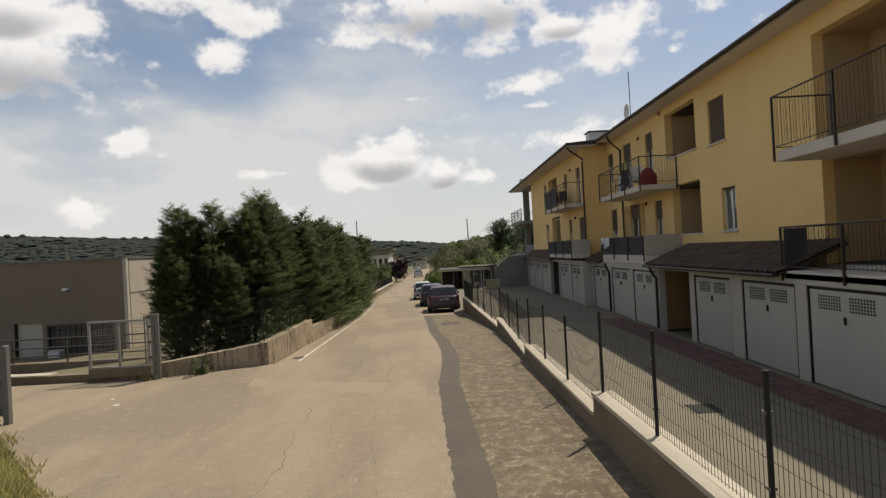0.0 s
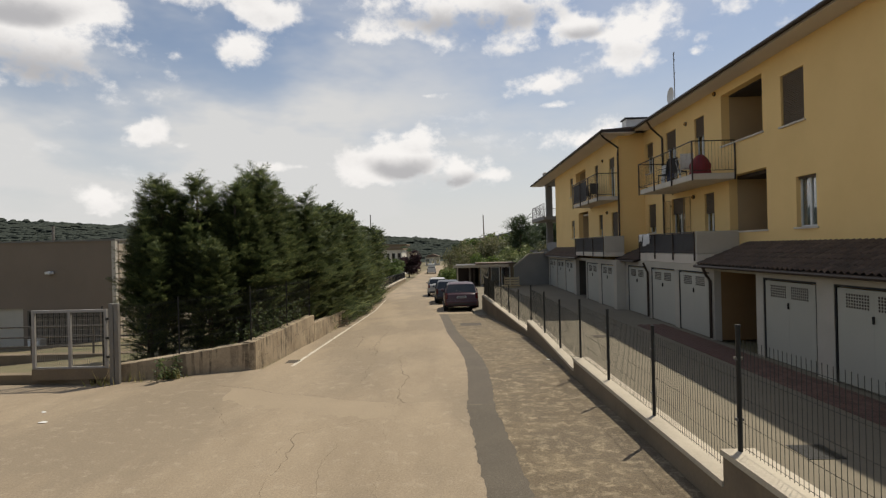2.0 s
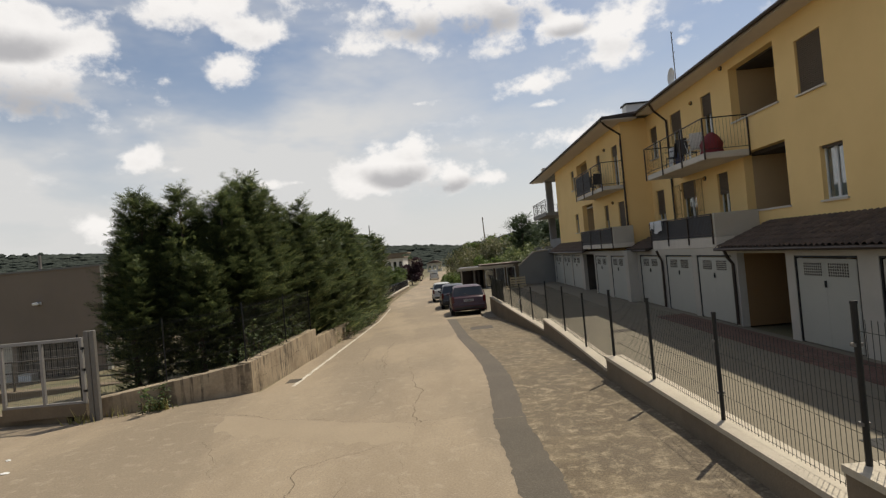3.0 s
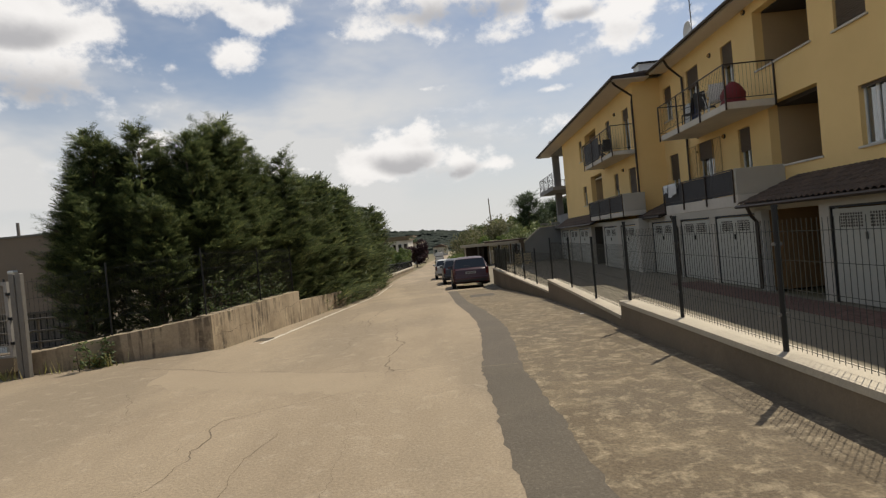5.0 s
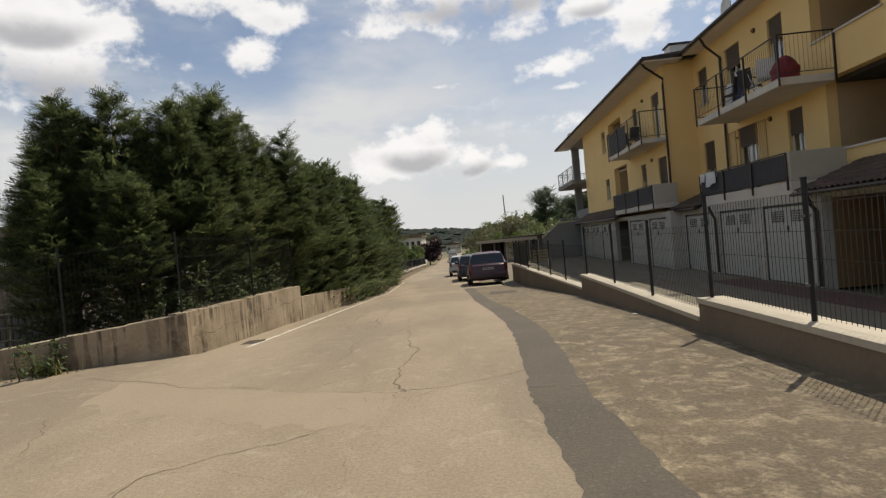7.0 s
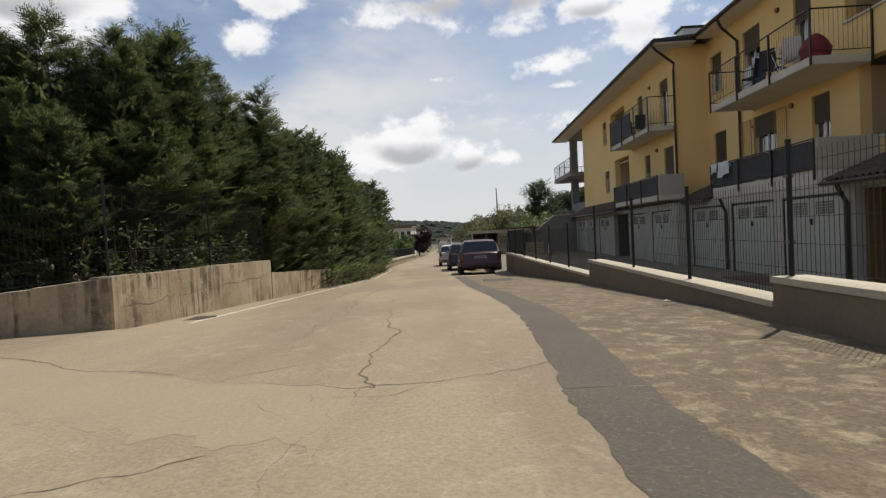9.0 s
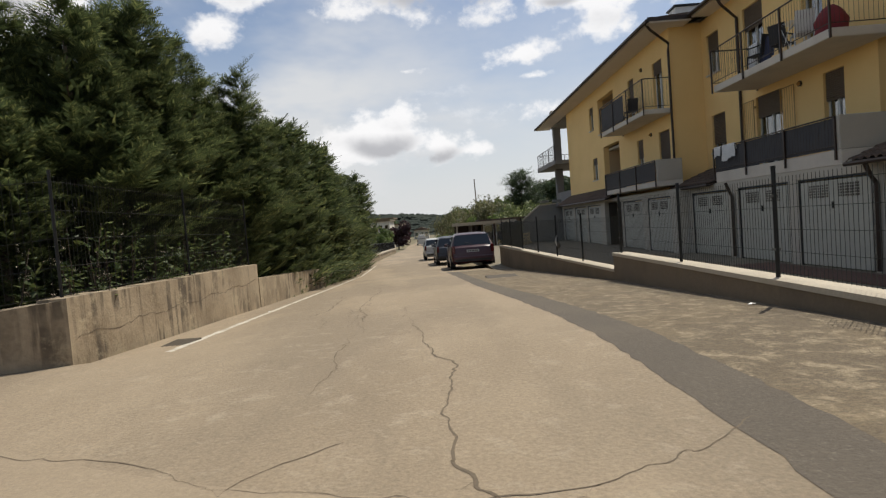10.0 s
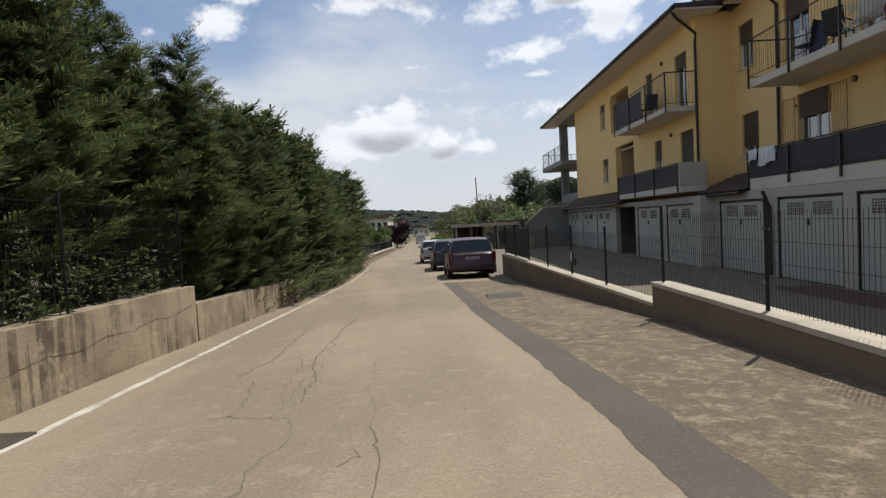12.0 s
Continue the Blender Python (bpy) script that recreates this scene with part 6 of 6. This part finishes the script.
# ---------------------------------------------------------------- trees, shrubs and woods
def leafy(seed, height, spread, n, mat, size=0.22, base=0.25, squash=1.0, trunk_r=0.12):
    """A broad tree: tapered trunk, limbs, and a crown of leaf clumps gathered in uneven lobes."""
    rnd = random.Random(seed)
    trunk = Mesh().tube([(0, 0, -0.4), (0.05 * spread, 0, height * 0.3), (0, 0.04 * spread, height * 0.62)], trunk_r, 8, True, trunk_r * 0.4)
    lobes = []
    for k in range(13):
        a, r, h = rnd.uniform(0, 6.28), rnd.uniform(0.15, 0.75) * spread, rnd.uniform(base + 0.1, 0.92)
        r *= 1.15 - 0.7 * max(0, h - 0.5)
        c = Vector((math.cos(a) * r, math.sin(a) * r, h * height))
        lobes.append((c, rnd.uniform(0.28, 0.5) * spread))
        trunk.tube([(0, 0, height * rnd.uniform(0.2, 0.5)), c * 0.55 + Vector((0, 0, height * 0.2)), c], trunk_r * 0.35, 5, False, 0.01)
    crown = Mesh()
    for _ in range(n):
        c, r = rnd.choice(lobes)
        d = Vector((rnd.gauss(0, 1), rnd.gauss(0, 1), rnd.gauss(0, 1) * squash)).normalized()
        p = c + d * r * (0.55 + 0.5 * rnd.random() ** 0.5)
        p.z = max(p.z, height * base * 0.6)
        s = size * rnd.uniform(0.6, 1.3)
        u = d.orthogonal().normalized() * s
        v = d.cross(u).normalized() * s * rnd.uniform(0.5, 0.9)
        u.rotate(Euler((rnd.uniform(-0.8, 0.8), rnd.uniform(-0.8, 0.8), rnd.uniform(0, 6.28))))
        crown.add([p - u, p + v * 0.7, p + u, p - v * 0.7], [(0, 1, 2, 3)])
    return trunk.data("trunk", M_BARK, True), crown.data("crown", mat)


def pine(seed, height=8.6, spread=2.6):
    """A dark pine: bare leaning trunk, spreading limbs and flattened layered clumps of needles."""
    rnd = random.Random(seed)
    trunk = Mesh().tube([(0, 0, -0.4), (0.15, 0, height * 0.5), (0.1, 0.1, height * 0.95)], 0.2, 8, True, 0.05)
    crown = Mesh()
    for k in range(22):
        u = (k + rnd.random()) / 22
        h = height * (0.42 + 0.56 * u)
        a = k * 2.4 + rnd.uniform(-0.4, 0.4)
        r = spread * (1.0 - 0.75 * u ** 2) * rnd.uniform(0.25, 0.85)
        c = Vector((math.cos(a) * r, math.sin(a) * r, h))
        trunk.tube([(0.1, 0.05, h - 0.7), c * 0.6 + Vector((0, 0, 0.4 * h - 0.35)), c], 0.06, 5, False, 0.015)
        w = spread * rnd.uniform(0.26, 0.42)
        for q in range(210):
            d = Vector((rnd.gauss(0, 0.5), rnd.gauss(0, 0.5), rnd.gauss(0, 0.2)))
            leaf_spray(crown, c + d * w * 1.3, d + Vector((0, 0, 0.35)), rnd.uniform(0.3, 0.55), rnd, 0.0, 3, 1.6)
    return trunk.data("trunk", M_BARK, True), crown.data("crown", M_LEAF_D)


TREE_KINDS = {"pine": pine(61), "olive": leafy(56, 5.0, 2.3, 1700, M_OLIVE, 0.14, 0.12), "bright": leafy(57, 2.4, 1.5, 2000, M_BRIGHT, 0.12, 0.05, 0.8, 0.05), "blossom": leafy(58, 2.2, 1.3, 1500, M_BLOOM, 0.14, 0.05, 0.8, 0.05), "broad": leafy(51, 5.0, 2.2, 3200, M_LEAF), "shrub": leafy(52, 2.4, 1.5, 2200, M_LEAF, 0.16, 0.05, 0.8, 0.05), "dark": leafy(53, 6.5, 2.4, 4200, M_LEAF_D, 0.24), "plum": leafy(54, 4.2, 2.0, 2600, M_PURPLE, 0.22),
              "sparse": leafy(55, 5.5, 1.8, 900, M_LEAF, 0.18, 0.3)}
TREE_LABEL = {"pine": ("dark spreading pine behind the apartment building", "tree"), "olive": ("dull yellow-green round tree beside the lane", "tree"), "bright": ("sunlit pale green shrub in the gardens", "shrub"), "blossom": ("shrub with white blossom on the garden slope", "shrub"), "broad": ("light green leafy tree on the garden slope", "tree"), "shrub": ("light green leafy shrub in the gardens", "shrub"), "dark": ("tall dark green tree behind the apartment building", "tree"), "plum": ("purple-leaved plum tree beside the lane", "tree"),
              "sparse": ("thinly leaved young tree beside the gardens", "tree")}


def plant(kind, x, y, s=1.0, z=None, turn=0.0):
    label, cat = TREE_LABEL[kind]
    t = thing("shrub" if kind in ("shrub", "bright", "blossom") else "tree", label, cat)
    for name, me in zip(("trunk", "crown"), TREE_KINDS[kind]):
        o = new(name, me)
        o.parent = t
    t.matrix_basis = Matrix.LocRotScale((x, y, (ground_height(x, y) if z is None else z) - 0.1), Euler((0, 0, turn)), (s, s, s))
    return t


rnd = random.Random(77)
for kind, x, y, s in (("pine", 7.9, 70, 0.88), ("olive", 11.6, 76, 1.0), ("dark", 15.5, 84, 1.2), ("bright", 7.4, 60, 1.3), ("bright", 6.2, 64, 1.5), ("bright", 4.6, 60, 1.1), ("bright", 3.0, 62, 1.0), ("bright", 5.2, 68, 1.4), ("bright", 8.2, 66, 1.5), ("blossom", 6.9, 62, 1.2), ("blossom", 8.6, 69, 1.6), ("blossom", 5.6, 57.5, 0.9), ("blossom", 7.6, 72, 1.5), ("olive", 1.6, 86, 1.15), ("olive", 3.6, 90, 1.4), ("olive", 5.6, 88, 1.5), ("olive", 2.6, 98, 1.4), ("olive", 7.4, 94, 1.55), ("olive", 0.9, 76, 0.8), ("olive", -0.6, 108, 1.2),  ("broad", 7.2, 72, 0.75), ("broad", 4.6, 86, 0.8), ("broad", 6.8, 92, 0.95), ("broad", 10, 98, 1.1), ("sparse", 3.4, 78, 0.8), ("sparse", 2.2, 92, 0.9),
                      ("broad", 1.4, 100, 0.7), ("broad", 0.6, 118, 0.9), ("broad", 3.6, 128, 1.1), ("broad", 8.5, 122, 1.3), ("broad", 13, 118, 1.5), ("dark", 18, 110, 1.5), ("broad", 6, 150, 1.6), ("broad", 12, 150, 1.7),
                      ("broad", -9.8, 88, 0.75), ("broad", -11.5, 80, 0.7), ("shrub", -10.4, 72, 0.9), ("shrub", -9.6, 62, 0.8), ("shrub", -10.6, 66, 1.0), ("sparse", -8.8, 90, 0.7), ("dark", 1.5, 168, 1.2), ("dark", -12.0, 150, 1.1)):
    plant(kind, x, y, s, turn=rnd.uniform(0, 6))
plant("plum", -8.3, 106, 1.15, ground_z(106) - 0.2)
for k in range(34):
    y = rnd.uniform(56, 88)
    plant("shrub" if k % 3 else "bright", 2.2 + (y - 56) * 0.06 + rnd.uniform(0, 8.5), y, rnd.uniform(0.6, 1.25), turn=rnd.uniform(0, 6))
for k in range(12):
    y = rnd.uniform(57, 100)
    plant("shrub", 0.8 - (y - 57) * 0.055 + rnd.uniform(-0.3, 0.8), y, rnd.uniform(0.5, 0.8), turn=rnd.uniform(0, 6))


def ridge_height(a):
    """Height of the wooded skyline, in degrees above the eye, by azimuth to the right of the lane."""
    return float(np.interp(a, [-80, -36, -27, -10, -4, 1.5, 5, 12, 30, 70], [4.2, 3.4, 2.9, 1.9, 1.5, 0.95, 1.6, 3.0, 4.5, 4.5]))


def far_woods():
    rnd = random.Random(5)
    hill = Mesh()
    cols = list(np.arange(-80, 71, 2.0))
    rings = [(260, 0.0), (330, 0.25), (420, 0.55), (520, 0.86), (600, 0.96), (700, 0.6)]
    for R, f in rings:
        for a in cols:
            z = -3.6 + f * (R * math.tan(radians(ridge_height(a))) + 2.6)
            hill.v.append((math.sin(radians(a)) * R, math.cos(radians(a)) * R, z))
    n = len(cols)
    hill.f = [(j * n + i, j * n + i + 1, (j + 1) * n + i + 1, (j + 1) * n + i) for j in range(len(rings) - 1) for i in range(n - 1)]
    piece("hill", hill, material("wooded_hill", (0.046, 0.053, 0.046), 0.95, second=(0.04, 0.047, 0.041), scale=0.05, grain=0.6, grain_amount=0.3, bump=0.0, spec=0.0), "far wooded hill on the skyline", "hill", kind="structure")
    woods = Mesh()
    k = 6
    for _ in range(15000):
        a = rnd.uniform(-60, 30)
        R = rnd.choice((rnd.uniform(290, 610), rnd.uniform(480, 600)))
        f = float(np.interp(R, [q[0] for q in rings], [q[1] for q in rings]))
        z = -3.6 + f * (R * math.tan(radians(ridge_height(a))) + 2.6)
        x, y = math.sin(radians(a)) * R, math.cos(radians(a)) * R
        w, h = rnd.uniform(2.4, 5.2), rnd.uniform(0.6, 1.7) * (1.0 if rnd.random() < 0.95 else 2.2)
        v = []
        for zz, rr in ((-1.0, 1.0), (0.55 * h, 0.85), (h, 0.35)):
            v += [(x + math.cos(6.283 * i / k + zz) * w * rr * rnd.uniform(0.75, 1.25), y + math.sin(6.283 * i / k + zz) * w * rr * rnd.uniform(0.75, 1.25), z + zz + rnd.uniform(-0.15, 0.15)) for i in range(k)]
        woods.add(v, [(j * k + i, j * k + (i + 1) % k, (j + 1) * k + (i + 1) % k, (j + 1) * k + i) for j in range(2) for i in range(k)] + [tuple(range(2 * k, 3 * k))])
    piece("far_woods", woods, M_WOODS, "dark green woods covering the far hills", "woods", kind="stuff", smooth=True)


far_woods()


# ---------------------------------------------------------------- far buildings, pole and mast
M_FARWHITE = material("cream_render", (0.60, 0.56, 0.48), 0.85, second=(0.50, 0.46, 0.40), scale=0.3, grain=10, grain_amount=0.05, bump=0.0)


def far_house(x0, x1, y0, y1, z0, z1, mat, roof_z, label, n_win, storeys):
    h = thing("house", label, "building", "far houses")
    holes = []
    for s in range(storeys):
        for k in range(n_win):
            u = x0 + (x1 - x0) * (k + 0.5) / n_win
            w = (x1 - x0) / n_win * 0.28
            zb = z0 + (z1 - z0) * (s + 0.35) / storeys
            holes.append((u - w, u + w, zb, zb + (z1 - z0) / storeys * 0.42))
    part("wall", holed_wall(y0, y0 + 0.3, x0, x1, z0, z1, holes, "y"), mat, h)
    part("wall", Mesh().box(x1 - 0.3, x1, y0 + 0.3, y1, z0, z1), mat, h)
    part("wall", Mesh().box(x0, x0 + 0.3, y0 + 0.3, y1, z0, z1), mat, h)
    for a, b, c, d in holes:
        part("window", Mesh().box(a, b, y0 + 0.15, y0 + 0.2, c, d), M_GLASS, h)
    if roof_z > z1 + 0.5:
        part("roof", Mesh().prism([(x0 - 0.5, z1), (x1 + 0.5, z1), ((x0 + x1) / 2, roof_z)], "y", y0 - 0.5, y1), M_TILE, h)
    else:
        part("roof", Mesh().box(x0 - 0.3, x1 + 0.3, y0 - 0.3, y1, z1, roof_z), M_CONC, h)
    return h


far_house(-15.2, -10.6, 118, 130, -4, 2.3, M_FARWHITE, 2.6, "low white flat-roofed building beside the lane", 4, 2)
far_house(-12.6, -8.9, 131, 141, -4, 1.5, M_FARWHITE, 1.8, "low cream flat-roofed building beside the lane", 3, 2)
far_house(-9.4, -4.4, 197, 204, -4, -0.4, M_FARWHITE, 0.6, "small white house at the end of the lane", 3, 1)
far_house(-34, -14, 170, 185, -4, 3.6, M_FACT, 4.0, "long low grey roofed hall beyond the lane", 9, 1)
far_house(22, 30, 130, 140, 2.0, 8.0, M_ORANGE, 9.5, "ochre house up on the garden slope", 3, 2)

pole = thing("utility_pole", "tall grey utility pole leaning slightly beside the lane", "utility pole", at=(6.0, 112, -2.8))
part("shaft", Mesh().tube([(6.25, 112, -3.2), (6.0, 112, 8.7)], 0.15, 8, True, 0.09), M_CONC, pole)
mast = thing("radio_mast", "thin grey radio mast above the far woods", "mast", at=(-29, 202, -3))
part("shaft", Mesh().tube([(-29, 202, -3.5), (-29, 202, 15.0)], 0.28, 8, True, 0.16), M_GALV, mast)

# ---------------------------------------------------------------- things on the roof and balconies
antenna = thing("roof_antenna", "thin aluminium television aerial with dish on the tiled roof", "antenna", at=(10.6, 30.2, 8.6))
part("mast", Mesh().tube([(10.6, 30.2, 8.4), (10.6, 30.25, 11.5)], 0.022, 6), M_GALV, antenna)
for z, w in ((11.35, 0.35), (11.05, 0.25), (10.4, 0.45), (10.1, 0.3), (9.9, 0.22)):
    part("element", Mesh().tube([(10.6 - w * 0.3, 30.2 - w, z), (10.6 + w * 0.3, 30.2 + w, z + 0.03)], 0.01, 4), M_GALV, antenna)
dish = Mesh()
for j in range(5):
    r = 0.42 * j / 4
    dish.v += [(10.45 + 0.25 * (r / 0.42) ** 2 * -0.35, 30.15 + math.cos(6.283 * k / 18) * r, 9.35 + math.sin(6.283 * k / 18) * r) for k in range(18)]
dish.f = [(j * 18 + k, j * 18 + (k + 1) % 18, (j + 1) * 18 + (k + 1) % 18, (j + 1) * 18 + k) for j in range(4) for k in range(18)]
part("dish", dish, M_FRAME, antenna, "white satellite dish", True)

M_RED = material("red_cloth", (0.20, 0.025, 0.028), 0.8, second=(0.14, 0.02, 0.022), scale=4, grain=60, bump=0.2)
M_BLUE = material("blue_cloth", (0.05, 0.06, 0.11), 0.85, second=(0.035, 0.04, 0.08), scale=4, grain=60, bump=0.2)
M_LINEN = material("white_linen", (0.66, 0.65, 0.62), 0.85, second=(0.55, 0.54, 0.52), scale=5, grain=70, bump=0.2)


def cloth(name, x, y0, y1, z_top, drop, mat, label, seed, waves=3.5, parent=None):
    """A cloth hung over a rail: two falls with folds."""
    rnd = random.Random(seed)
    m = Mesh()
    nu, nv = 14, 9
    prof = [(0.035, -drop * 0.45), (0.033, -drop * 0.2), (0.03, 0.0), (0.0, 0.03), (-0.03, 0.0), (-0.035, -drop * 0.25), (-0.04, -drop * 0.5), (-0.045, -drop * 0.78), (-0.05, -drop)]
    ph = rnd.uniform(0, 6)
    for i in range(nu + 1):
        u = i / nu
        for dx, dz in prof:
            fold = 0.03 * math.sin(u * waves * 6.28 + ph) * min(1.0, -dz / drop + 0.05)
            m.v.append((x + dx + (fold if dx < 0 else -fold), y0 + (y1 - y0) * u + 0.02 * math.sin(dz * 9 + ph), z_top + dz * (1 - 0.12 * math.sin(u * 5 + ph))))
    k = len(prof)
    m.f = [(i * k + j, (i + 1) * k + j, (i + 1) * k + j + 1, i * k + j + 1) for i in range(nu) for j in range(k - 1)]
    return piece(name, m, mat, label, "laundry", "laundry on the balconies", smooth=True)


zl = 1.86 + 0.78
cloth("towel", 8.17, 27.2, 27.95, zl + 0.02, 0.45, M_LINEN, "white towel hung over the lower balcony rail", 1)
cloth("shirt", 8.17, 28.05, 28.5, zl + 0.02, 0.3, M_LINEN, "white shirt hung over the lower balcony rail", 2)
for y0, y1, mt, lab, sd in ((25.9, 26.5, M_BLUE, "dark blue cloth hung inside the upper balcony", 3), (26.7, 27.1, M_LINEN, "white cloth hung inside the upper balcony", 4)):
    cloth("cloth", 8.75, y0, y1, 5.55, 0.7, mt, lab, sd)


def chair(x, y, z, turn, mat, label):
    """A balcony chair with slatted back, seat, arms and four legs."""
    c = thing("balcony_chair", label, "chair", "balcony chairs")
    part("seat", Mesh().box(-0.24, 0.24, -0.23, 0.23, 0.40, 0.44, 0.015), mat, c)
    part("backrest", Mesh().prism([(0.22, 0.44), (0.25, 0.44), (0.34, 0.95), (0.31, 0.95)], "x", -0.23, 0.23), mat, c)
    for sx in (-0.22, 0.22):
        for sy in (-0.2, 0.2):
            part("leg", Mesh().tube([(sx * 1.08, sy * 1.1, 0), (sx, sy, 0.4)], 0.017, 6), mat, c)
        part("armrest", Mesh().box(sx - 0.025, sx + 0.025, -0.22, 0.26, 0.64, 0.665, 0.008), mat, c)
    c.matrix_basis = pose(x, y, z, 0, 0, turn)
    return c


chair(8.7, 26.6, 4.7, 200, M_PLASTIC, "dark plastic armchair on the upper balcony")
chair(8.8, 25.6, 4.7, 120, M_PLASTIC, "dark plastic armchair on the upper balcony")
chair(8.75, 24.7, 4.7, 160, M_FRAME, "white plastic armchair on the upper balcony")
chair(7.75, 34.9, 4.78, 180, M_PLASTIC, "dark plastic armchair on the far balcony")
chair(7.8, 36.4, 4.78, 140, M_PLASTIC, "dark plastic armchair on the far balcony")

pouf = thing("red_cover", "deep red cloth cover over a round balcony seat", "cover", at=(8.85, 23.75, 4.7))
m = Mesh()
for j in range(9):
    q = j / 8
    r = 0.36 * (1 - 0.75 * max(0, q - 0.55) ** 1.4 / 0.45 ** 1.4) * (1 + 0.06 * math.sin(j * 2.1))
    m.v += [(8.85 + math.cos(6.283 * k / 20) * r * (1 + 0.05 * math.sin(k * 2.3)), 23.75 + math.sin(6.283 * k / 20) * r * (1 + 0.05 * math.cos(k * 1.7)), 4.705 + 0.78 * q) for k in range(20)]
m.f = [(j * 20 + k, j * 20 + (k + 1) % 20, (j + 1) * 20 + (k + 1) % 20, (j + 1) * 20 + k) for j in range(8) for k in range(20)] + [tuple(range(160, 180))]
part("cover", m, M_RED, pouf, "", True)

rack = thing("drying_rack", "white folding drying rack on the upper balcony", "drying rack")
for x in (8.6, 9.1):
    part("frame_leg", Mesh().tube([(x, 24.9, 4.7), (x, 25.4, 5.55)], 0.01, 5), M_FRAME, rack)
    part("frame_leg", Mesh().tube([(x, 25.4, 4.7), (x, 24.9, 5.55)], 0.01, 5), M_FRAME, rack)
for k in range(6):
    part("rod", Mesh().tube([(8.55, 24.9 + k * 0.1, 5.55), (9.15, 24.9 + k * 0.1, 5.55)], 0.006, 4), M_FRAME, rack)
